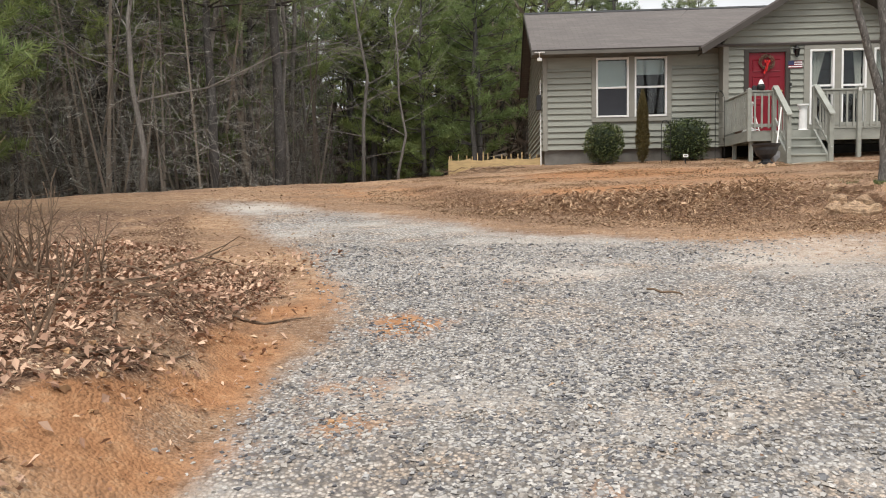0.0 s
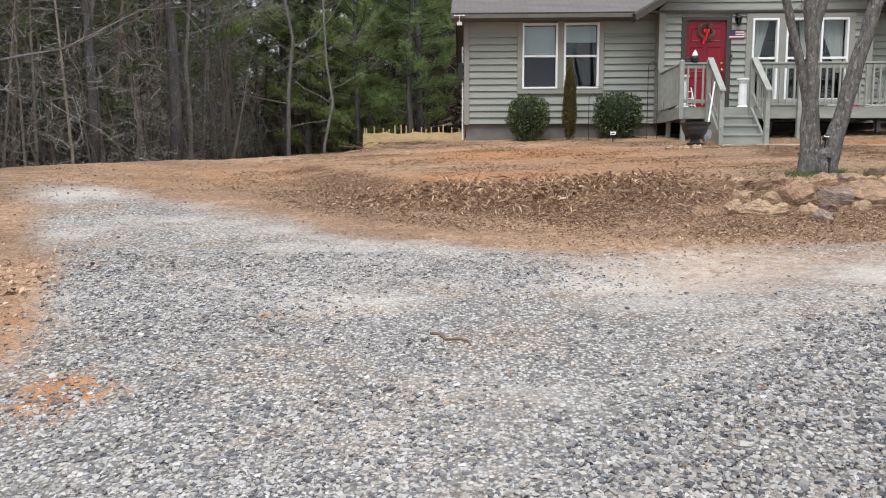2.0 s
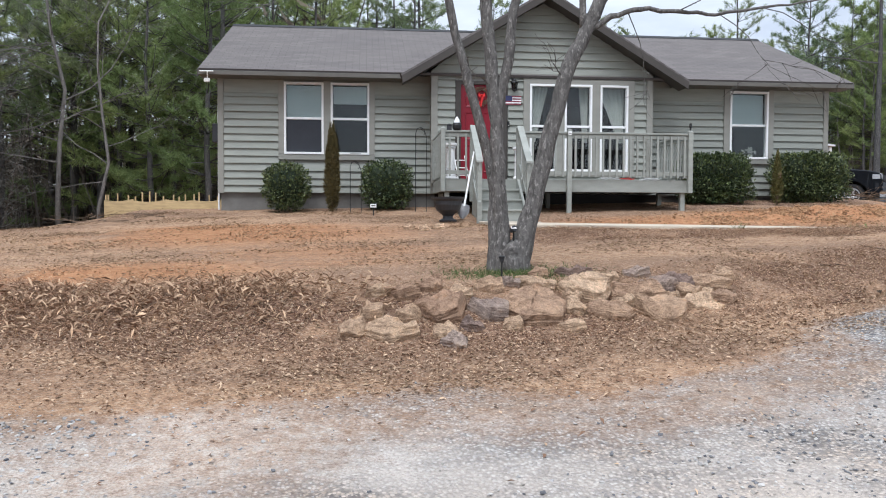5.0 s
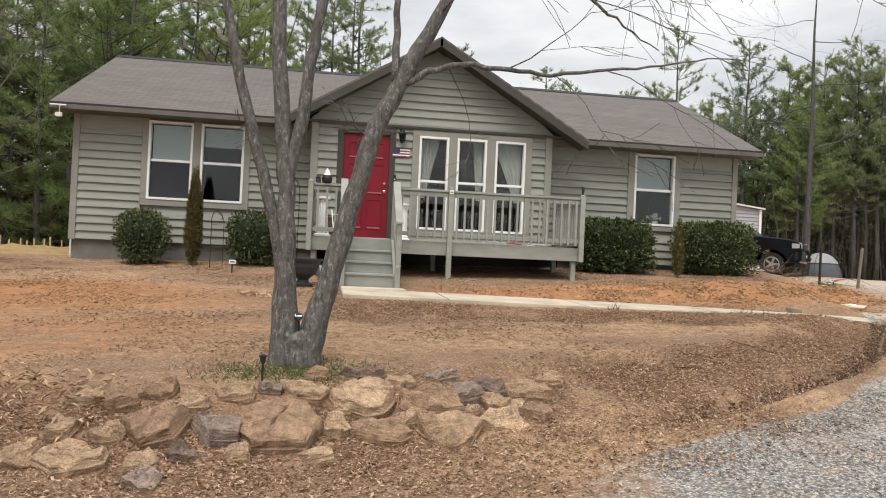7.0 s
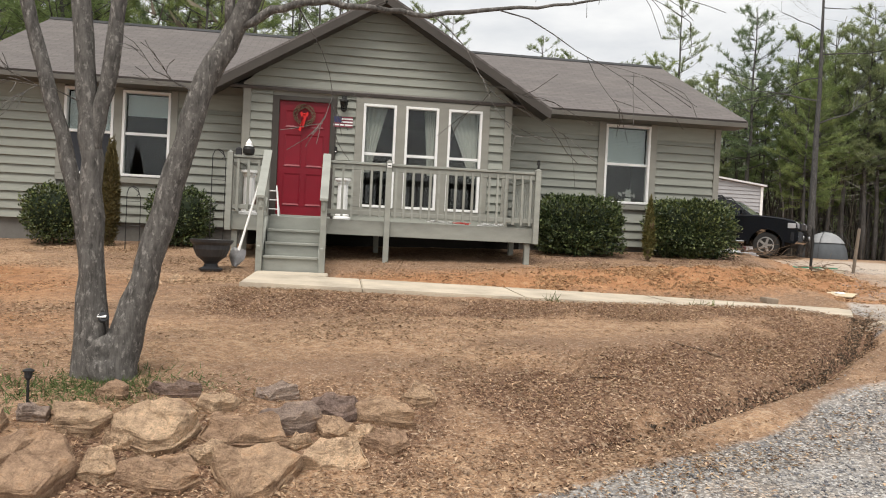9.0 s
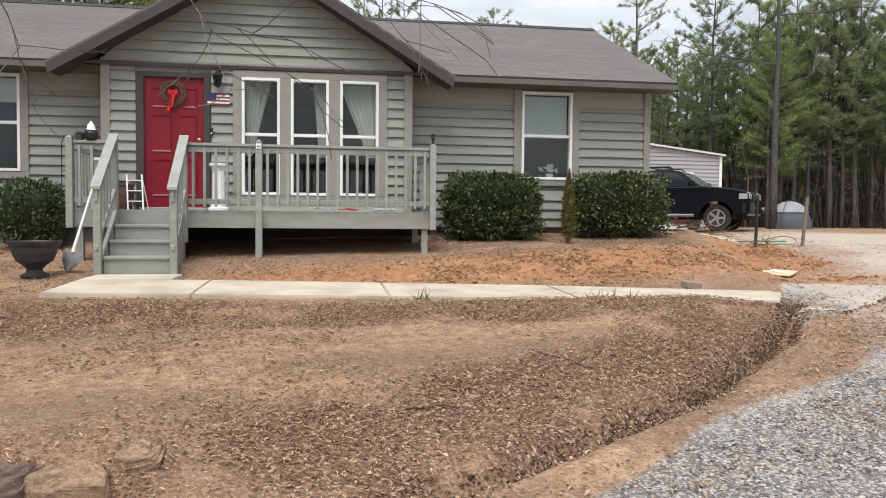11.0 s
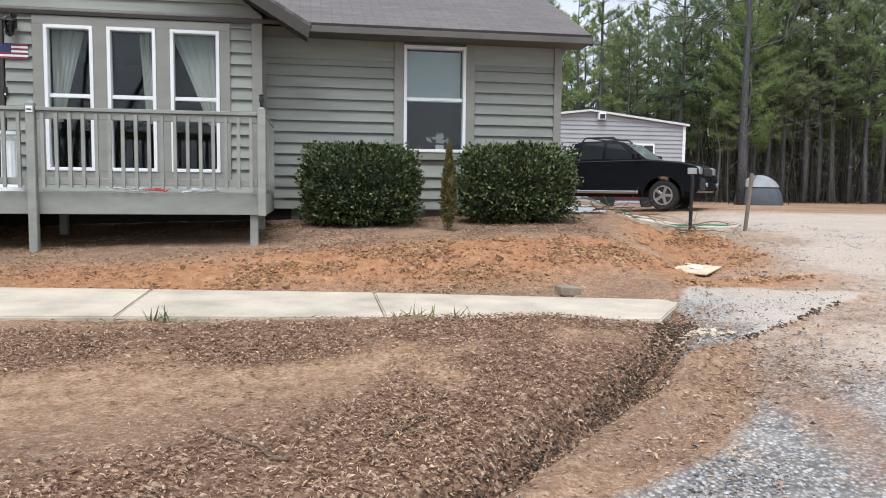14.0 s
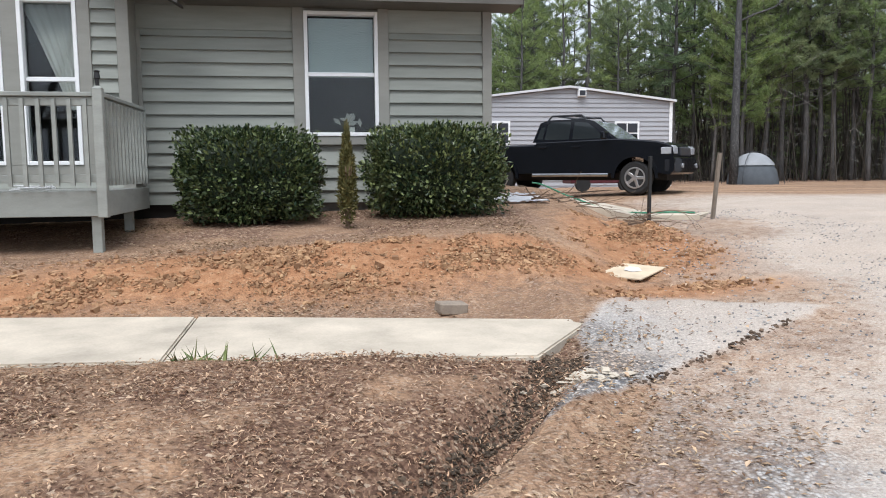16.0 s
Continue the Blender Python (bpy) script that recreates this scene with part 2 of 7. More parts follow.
def chip_material(name="loose_gravel", k=1.0):
    """Crushed stone: each chip its own grey, tan or near-white, with a rough face."""
    m, nt, b = nodes(name, 0.88, 0, 0.25)
    r = nt.nodes.new("ShaderNodeNewGeometry").outputs["Random Per Island"]
    c = ramp_of(nt, r, [(a, shade(v, k)) for a, v in ((0.0, (0.09, 0.09, 0.10)), (0.25, (0.21, 0.212, 0.222)), (0.48, (0.34, 0.31, 0.275)), (0.7, (0.385, 0.38, 0.38)), (0.92, (0.45, 0.43, 0.40)), (1.0, (0.54, 0.52, 0.5)))])
    face = noise_of(nt, 120, 3, 0.6)
    c = mix_of(nt, 0.5, c, ramp_of(nt, face, [(0.3, (0.65, 0.63, 0.6)), (0.7, (1.1, 1.1, 1.1))]), "MULTIPLY")
    nt.links.new(c, b.inputs["Base Color"])
    return m


M["stone_loose"] = chip_material()
M["clod"] = leaf_material("clay_clods", (0.25, 0.13, 0.072), (0.50, 0.30, 0.17), 0.95)
M["crumb"] = leaf_material("dark_soil_crumbs", (0.05, 0.037, 0.028), (0.16, 0.115, 0.085), 0.95)
M["stone_coarse"] = chip_material("coarse_stone", 0.88)


def rock_material(name, cols):
    """Layered field stone: broad stains in several tones, fine strata and pitting."""
    m, nt, b = nodes(name, 0.92, 0, 0.2)
    vec = nt.nodes.new("ShaderNodeTexCoord").outputs["Object"]
    o = nt.nodes.new("ShaderNodeObjectInfo").outputs["Random"]
    strata, pits, stain = noise_of(nt, 16, 6, 0.7, vec, (0.6, 0.6, 3.5)), noise_of(nt, 75, 4, 0.7, vec), noise_of(nt, 7, 6, 0.7, vec)
    c = ramp_of(nt, stain, [(0.25, cols[0]), (0.42, cols[1]), (0.58, cols[2]), (0.75, cols[3])])
    c = mix_of(nt, 0.75, c, ramp_of(nt, strata, [(0.32, (0.5, 0.47, 0.45)), (0.52, (1.0, 1.0, 1.0)), (0.7, (1.2, 1.2, 1.2))]), "MULTIPLY")
    c = mix_of(nt, 0.7, c, ramp_of(nt, pits, [(0.3, (0.6, 0.58, 0.56)), (0.6, (1.15, 1.15, 1.15))]), "MULTIPLY")
    c = mix_of(nt, 1.0, c, ramp_of(nt, o, [(0.0, (0.8, 0.69, 0.64)), (0.35, (1.0, 0.9, 0.82)), (0.6, (1.15, 1.08, 1.0)), (1.0, (1.4, 1.32, 1.22))]), "MULTIPLY")
    crack = noise_of(nt, 5, 3, 0.5, vec, (1, 1, 2))
    c = mix_of(nt, ramp_of(nt, math_of(nt, "ABSOLUTE", math_of(nt, "SUBTRACT", crack, 0.5)), [(0.002, (0.35, 0.35, 0.35)), (0.008, (0, 0, 0))]), c, (0.09, 0.065, 0.05))
    nt.links.new(c, b.inputs["Base Color"])
    bump_of(nt, b, math_of(nt, "ADD", strata, math_of(nt, "MULTIPLY", pits, 0.6)), 1.0, 0.05)
    return m


M["rockmat"] = rock_material("field_stone", [(0.22, 0.155, 0.12), (0.42, 0.315, 0.23), (0.60, 0.46, 0.335), (0.50, 0.32, 0.19)])
M["rockgrey"] = rock_material("grey_field_stone", [(0.18, 0.152, 0.142), (0.29, 0.24, 0.22), (0.38, 0.315, 0.28), (0.46, 0.34, 0.25)])


def ground_material():
    """Soil whose cover follows the masks on the sheet: gravel (red), bare clay (green), leaf litter (blue)."""
    m, nt, b = nodes("ground_cover", 0.95, 0, 0.2)
    vec = nt.nodes.new("ShaderNodeTexCoord").outputs["Object"]
    at = nt.nodes.new("ShaderNodeAttribute")
    at.attribute_name = "cover"
    sep = nt.nodes.new("ShaderNodeSeparateColor")
    nt.links.new(at.outputs["Color"], sep.inputs["Color"])
    n1, n2, n3 = noise_of(nt, 1.3, 6, 0.65, vec), noise_of(nt, 9, 5, 0.65, vec), noise_of(nt, 70, 4, 0.7, vec)
    vo = nt.nodes.new("ShaderNodeTexVoronoi")
    vo.inputs["Scale"].default_value, vo.inputs["Randomness"].default_value = 46, 1
    nt.links.new(vec, vo.inputs["Vector"])
    vo2 = nt.nodes.new("ShaderNodeTexVoronoi")
    vo2.inputs["Scale"].default_value = 38
    flat = nt.nodes.new("ShaderNodeMapping")
    flat.inputs["Scale"].default_value = (1, 1.8, 1)
    nt.links.new(vec, flat.inputs["Vector"])
    nt.links.new(flat.outputs["Vector"], vo2.inputs["Vector"])
    soil = ramp_of(nt, n2, [(0.25, (0.22, 0.13, 0.08)), (0.5, (0.42, 0.27, 0.168)), (0.75, (0.60, 0.43, 0.285))])
    soil = mix_of(nt, 0.7, soil, ramp_of(nt, n3, [(0.3, (0.6, 0.57, 0.52)), (0.7, (1.15, 1.12, 1.1))]), "MULTIPLY")
    patchy = noise_of(nt, 0.7, 6, 0.62, vec, (0.45, 1.3, 1))
    soil = mix_of(nt, ramp_of(nt, patchy, [(0.42, (0, 0, 0)), (0.6, (0.75, 0.75, 0.75))]), soil, ramp_of(nt, n3, [(0.3, (0.13, 0.077, 0.05)), (0.7, (0.30, 0.19, 0.125))]))
    vo3 = nt.nodes.new("ShaderNodeTexVoronoi")
    vo3.inputs["Scale"].default_value = 48
    nt.links.new(flat.outputs["Vector"], vo3.inputs["Vector"])
    sp = nt.nodes.new("ShaderNodeSeparateColor")
    nt.links.new(vo3.outputs["Color"], sp.inputs["Color"])
    soil = mix_of(nt, ramp_of(nt, sp.outputs["Red"], [(0.80, (0, 0, 0)), (0.82, (0.32, 0.32, 0.32))]), soil, (0.54, 0.44, 0.34))
    soil = mix_of(nt, ramp_of(nt, sp.outputs["Blue"], [(0.74, (0, 0, 0)), (0.76, (0.4, 0.4, 0.4))]), soil, (0.13, 0.08, 0.055))
    g = nt.nodes.new("ShaderNodeSeparateColor")
    nt.links.new(vo.outputs["Color"], g.inputs["Color"])
    stones = ramp_of(nt, g.outputs["Red"], [(0.0, (0.11, 0.11, 0.12)), (0.3, (0.27, 0.268, 0.272)), (0.5, (0.40, 0.365, 0.325)), (0.75, (0.455, 0.445, 0.435)), (1.0, (0.60, 0.58, 0.55))])
    warm = noise_of(nt, 1.7, 5, 0.6, vec, (0.7, 1.3, 1))
    stones = mix_of(nt, ramp_of(nt, warm, [(0.47, (0, 0, 0)), (0.66, (0.8, 0.8, 0.8))]), stones, mix_of(nt, 1.0, stones, (1.12, 0.9, 0.72), "MULTIPLY"))
    stones = mix_of(nt, ramp_of(nt, vo.outputs["Distance"], [(0.36, (0, 0, 0)), (0.66, (0.8, 0.8, 0.8))]), stones, (0.15, 0.135, 0.12))
    pale = math_of(nt, "ADD", noise_of(nt, 0.9, 6, 0.65, vec, (0.6, 1.2, 1)), math_of(nt, "ADD", math_of(nt, "MULTIPLY", math_of(nt, "SUBTRACT", 0.8, sep.outputs["Red"]), 0.1), math_of(nt, "MULTIPLY", at.outputs["Alpha"], 0.5)))
    powder = ramp_of(nt, n3, [(0.3, (0.42, 0.385, 0.35)), (0.7, (0.64, 0.595, 0.545))])
    powder = mix_of(nt, math_of(nt, "MULTIPLY", at.outputs["Alpha"], 0.8), powder, ramp_of(nt, n3, [(0.3, (0.42, 0.335, 0.262)), (0.7, (0.65, 0.53, 0.42))]))
    dust = mix_of(nt, ramp_of(nt, pale, [(0.50, (0, 0, 0)), (0.76, (0.85, 0.85, 0.85))]), stones, powder)
    clay = ramp_of(nt, n2, [(0.25, (0.29, 0.13, 0.06)), (0.55, (0.43, 0.225, 0.115)), (0.8, (0.54, 0.35, 0.21))])
    clay = mix_of(nt, 0.6, clay, ramp_of(nt, n3, [(0.3, (0.62, 0.6, 0.58)), (0.7, (1.1, 1.1, 1.1))]), "MULTIPLY")
    l = nt.nodes.new("ShaderNodeSeparateColor")
    nt.links.new(vo2.outputs["Color"], l.inputs["Color"])
    litter = ramp_of(nt, l.outputs["Green"], [(0.0, (0.10, 0.056, 0.038)), (0.5, (0.215, 0.13, 0.088)), (0.85, (0.31, 0.2, 0.13)), (1.0, (0.52, 0.40, 0.29))])

    def edge(mask, lo=0.42, hi=0.58, w=0.55):
        return ramp_of(nt, math_of(nt, "ADD", mask, math_of(nt, "MULTIPLY", math_of(nt, "SUBTRACT", math_of(nt, "ADD", math_of(nt, "MULTIPLY", n2, 0.6), math_of(nt, "MULTIPLY", n3, 0.4)), 0.5), w * 2)), [(lo, (0, 0, 0)), (hi, (1, 1, 1))])

    c = mix_of(nt, edge(sep.outputs["Red"], 0.3, 0.7), soil, dust)
    c = mix_of(nt, edge(sep.outputs["Green"], 0.3, 0.7), c, clay)
    c = mix_of(nt, edge(sep.outputs["Blue"], 0.35, 0.65), c, litter)
    c = mix_of(nt, 0.5, c, ramp_of(nt, n1, [(0.3, (0.75, 0.75, 0.75)), (0.7, (1.15, 1.15, 1.15))]), "MULTIPLY")
    nt.links.new(c, b.inputs["Base Color"])
    h = math_of(nt, "ADD", math_of(nt, "MULTIPLY", vo.outputs["Distance"], -0.8), math_of(nt, "ADD", math_of(nt, "MULTIPLY", n3, 0.7), n2))
    bump_of(nt, b, h, 0.7, 0.03)
    return m


M["ground"] = ground_material()

# ---- helpers for building ----
def part(name, bm, material, parent=None, label="", smooth=False):
    """Links a bmesh as one mesh object, under parent if given."""
    me = bpy.data.meshes.new(name)
    bm.to_mesh(me)
    bm.free()
    me.materials.append(material)
    if smooth:
        me.polygons.foreach_set("use_smooth", [True] * len(me.polygons))
    ob = new(name, me)
    if parent is not None:
        ob.parent = parent
    if label:
        ob["label"] = label
    return ob


def mesh_of(name, verts, faces, material, parent=None, smooth=False):
    me = bpy.data.meshes.new(name)
    me.from_pydata(np.asarray(verts).tolist() if not isinstance(verts, list) else verts, [], faces.tolist() if isinstance(faces, np.ndarray) else faces)
    me.materials.append(material)
    if smooth:
        me.polygons.foreach_set("use_smooth", [True] * len(me.polygons))
    ob = new(name, me)
    if parent is not None:
        ob.parent = parent
    return ob


def thing(name, label, category, group="", kind="", at=(0, 0, 0)):
    ob = new(name)
    ob.empty_display_size = 0.1
    ob.location = at
    return tagged(ob, label, category, group, kind)


def box(bm, lo, hi, bevel=0.0, m=None):
    x0, y0, z0 = lo
    x1, y1, z1 = hi
    vs = [bm.verts.new(p) for p in ((x0, y0, z0), (x1, y0, z0), (x1, y1, z0), (x0, y1, z0), (x0, y0, z1), (x1, y0, z1), (x1, y1, z1), (x0, y1, z1))]
    fs = [bm.faces.new([vs[i] for i in f]) for f in ((3, 2, 1, 0), (4, 5, 6, 7), (0, 1, 5, 4), (1, 2, 6, 5), (2, 3, 7, 6), (3, 0, 4, 7))]
    if bevel:
        es = list({e for f in fs for e in f.edges})
        out = bmesh.ops.bevel(bm, geom=es, offset=bevel, segments=1, affect="EDGES")
        vs = [v for v in vs if v.is_valid] + out["verts"]
    if m is not None:
        for v in set(vs):
            if v.is_valid:
                v.co = m @ v.co
    return bm


def boxed(lo, hi, bevel=0.0, m=None):
    return box(bmesh.new(), lo, hi, bevel, m)


def prism(bm, outline, axis, a, b):
    """An outline of (u, v) pairs pushed along axis from a to b; u, v are the two other axes in x, y, z order."""
    def at(u, v, w):
        return {"x": (w, u, v), "y": (u, w, v), "z": (u, v, w)}[axis]
    p, q = [bm.verts.new(at(u, v, a)) for u, v in outline], [bm.verts.new(at(u, v, b)) for u, v in outline]
    n = len(outline)
    for i in range(n):
        bm.faces.new((p[i], p[(i + 1) % n], q[(i + 1) % n], q[i]))
    bm.faces.new(p[::-1])
    bm.faces.new(q)
    bmesh.ops.recalc_face_normals(bm, faces=bm.faces)
    return bm


def lathe(bm, profile, steps=20, at=(0, 0, 0)):
    """Turns (radius, height) pairs round the z axis."""
    rings = []
    for r, z in profile:
        rings.append([bm.verts.new((at[0] + r * math.cos(2 * math.pi * i / steps), at[1] + r * math.sin(2 * math.pi * i / steps), at[2] + z)) for i in range(steps)])
    for a, b in zip(rings, rings[1:]):
        for i in range(steps):
            bm.faces.new((a[i], a[(i + 1) % steps], b[(i + 1) % steps], b[i]))
    bm.faces.new(rings[0][::-1])
    bm.faces.new(rings[-1])
    return bm


def tube(bm, pts, radii, sides=6):
    """A round bar through pts."""
    pts = [Vector(p) for p in pts]
    if not isinstance(radii, (list, tuple)):
        radii = [radii] * len(pts)
    rings = []
    side = None
    for i, p in enumerate(pts):
        d = (pts[min(i + 1, len(pts) - 1)] - pts[max(i - 1, 0)]).normalized()
        if side is None:
            side = d.orthogonal().normalized()
        side = (side - d * side.dot(d)).normalized()
        up = d.cross(side)
        rings.append([bm.verts.new(p + radii[i] * (side * math.cos(2 * math.pi * k / sides) + up * math.sin(2 * math.pi * k / sides))) for k in range(sides)])
    for a, b in zip(rings, rings[1:]):
        for k in range(sides):
            bm.faces.new((a[k], a[(k + 1) % sides], b[(k + 1) % sides], b[k]))
    bm.faces.new(rings[0][::-1])
    bm.faces.new(rings[-1])
    return bm


def mound(x, y, cx, cy, rx, ry, h):
    return h * np.exp(-(((x - cx) / rx) ** 2 + ((y - cy) / ry) ** 2))


# ---- the lie of the land ----
EDGE = np.array([(-14, 27), (-7, 22), (-4, 18), (-2, 15.3), (0, 13.2), (2.4, 12.0), (5, 12.0), (8, 13.2), (11.2, 14.5), (12.8, 15.6), (13.7, 16.7), (14.6, 18.6), (16.0, 21.6), (16.6, 24), (16.6, 40)], float)


def inside(x, y):
    """Signed distance from the lawn's edge, positive on the lawn."""
    best = np.full(np.shape(x), 1e9)
    sign = np.ones(np.shape(x))
    for (ax, ay), (bx, by) in zip(EDGE, EDGE[1:]):
        dx, dy = bx - ax, by - ay
        k = np.clip(((x - ax) * dx + (y - ay) * dy) / (dx * dx + dy * dy), 0, 1)
        d = np.hypot(x - ax - k * dx, y - ay - k * dy)
        s = np.where(dx * (y - ay) - dy * (x - ax) >= 0, 1.0, -1.0)
        near = d < best
        best, sign = np.where(near, d, best), np.where(near, s, sign)
    return best * sign


def smooth01(v):
    v = np.clip(v, 0, 1)
    return v * v * (3 - 2 * v)


def wavy(x, y, seed=0.0):
    return (np.sin(1.3 * x + 0.7 * y + seed) + np.sin(-0.8 * x + 1.9 * y + 2.1 * seed) + np.sin(2.9 * x - 1.1 * y + 0.3 + seed) * 0.6 + np.sin(0.9 * x + 3.7 * y + 1.7 + seed) * 0.5) / 3.1


def trench(x):
    """The shallow ditch under the bank: how far from the lawn's edge it runs."""
    return np.interp(x, [8.2, 9.5, 10.3, 11.0, 11.6, 12.5, 13.4], [-0.44, -0.34, -0.22, -0.11, 0.0, 0.15, 0.17])


def pad(x, y):
    """The wedge of fresh blue-grey gravel at the path's end."""
    d1 = (y - 16.48) * 0.870 - (x - 13.82) * 0.493
    d2 = (x - 13.42) * 0.829 - (y - 16.86) * 0.559
    d3 = (15.6 - x) * 0.5 + (18.0 - y) * 0.866
    return smooth01((d1 + 0.06) / 0.12) * smooth01((d2 + 0.1) / 0.25) * smooth01((d3 + 0.2) / 0.5)


def land(x, y):
    """Height of the ground."""
    x, y = np.asarray(x, float), np.asarray(y, float)
    cx, cy = np.clip(x, -8, 20), np.clip(y, -3, 27)
    drive = -1.029 + 0.01343 * cx + 0.20388 * cy + 0.00187 * cx * cx - 0.00126 * cx * cy - 0.00339 * cy * cy
    lawn = -0.0045 + 0.0232 * np.clip(x, -8, 16) + 0.0945 * np.clip(y, 4, 24)
    e = inside(x, y)
    s = smooth01((e + 0.25) / 1.35)
    z = drive + s * np.maximum(lawn - drive, 0)
    z = z + (0.06 * np.exp(-((e - trench(x) + 0.30) / 0.13) ** 2) - 0.27 * np.exp(-((e - trench(x)) / 0.13) ** 2)) * smooth01((x - 8.0) / 1.5) * smooth01((13.9 - x) / 0.5)
    bank = smooth01((-2.25 - 0.1 * (y - 6) - x) / 0.8) * smooth01((8.6 - y) / 1.6)
    z = z + bank * (0.42 + 0.06 * wavy(2 * x, 2 * y))
    z = z + 0.12 * smooth01((-3.2 - x) / 1.5) * smooth01((y - 7) / 1) * smooth01((12 - y) / 3)
    z = z - 0.9 * smooth01((-2.2 - x) / 2) * smooth01((y - 20) / 9)
    w = smooth01((-1.0 - x) / 2.0) * smooth01((y - 11) / 2)
    z = z - w * np.maximum(0, z - (1.40 + 0.075 * (np.clip(x, -14, 0) + 8.2) - 0.04 * np.maximum(0, y - 17)))
    z = z + mound(x, y, 19.2, 28.4, 3.0, 2.5, 0.09)
    z = z + mound(x, y, 12.4, 19.6, 1.0, 0.35, 0.08) * (1 + 0.5 * wavy(7 * x, 7 * y)) + mound(x, y, 16.0, 21.3, 0.8, 0.6, 0.15) * (1 + 0.6 * wavy(6 * x, 6 * y)) + mound(x, y, 13.6, 19.9, 0.9, 0.35, 0.07) * (1 + 0.7 * wavy(8 * x, 7 * y, 1))
    z = z - mound(x, y, 15.2, 19.6, 0.5, 0.8, 0.06) + mound(x, y, 2.6, 12.75, 1.6, 0.35, 0.08) * (1 + 0.4 * wavy(5 * x, 5 * y))
    near = smooth01((y - 16.2) / 0.9) * smooth01((19.2 - y) / 0.5) * smooth01((x - 5.0) / 0.7) * smooth01((13.9 - x) / 0.5)
    z = z + near * np.maximum(1.84 - (x - 5.8) * 0.009 - z, 0)
    z = z + 0.03 * pad(x, y) + 0.03 * wavy(8 * x, 9 * y, 2) * smooth01((x - 8.5) / 1) * smooth01((y - 18.6) / 0.3) * smooth01((20.2 - y) / 0.5) * smooth01((17 - x) / 1)
    z = z + 0.05 * smooth01(((x - 2.17) * 0.78 - (y - 7.86) - 0.1) / 0.4) * smooth01((4.3 - x + 0.1 * (9 - y)) / 0.4) * smooth01((y - 5) / 1)
    bed = smooth01((x - 5.5) / 0.3) * smooth01((14.1 - x) / 0.3) * smooth01((y - 16.75 + 0.066 * (x - 13)) / 0.2) * smooth01((19.9 - 0.105 * np.maximum(0, x - 6.9) - y) / 1.3)
    bed = np.maximum(bed, smooth01((x - 5.5) / 0.3) * smooth01((7.1 - x) / 0.3) * smooth01((y - 18.4) / 0.2) * smooth01((19.6 - y) / 0.2))
    z = z * (1 - bed) + bed * np.minimum(z, 1.855 - (x - 5.8) * 0.011)
    return z + 0.012 * wavy(2.2 * x, 2.2 * y) + 0.006 * wavy(7 * x, 6 * y, 2)


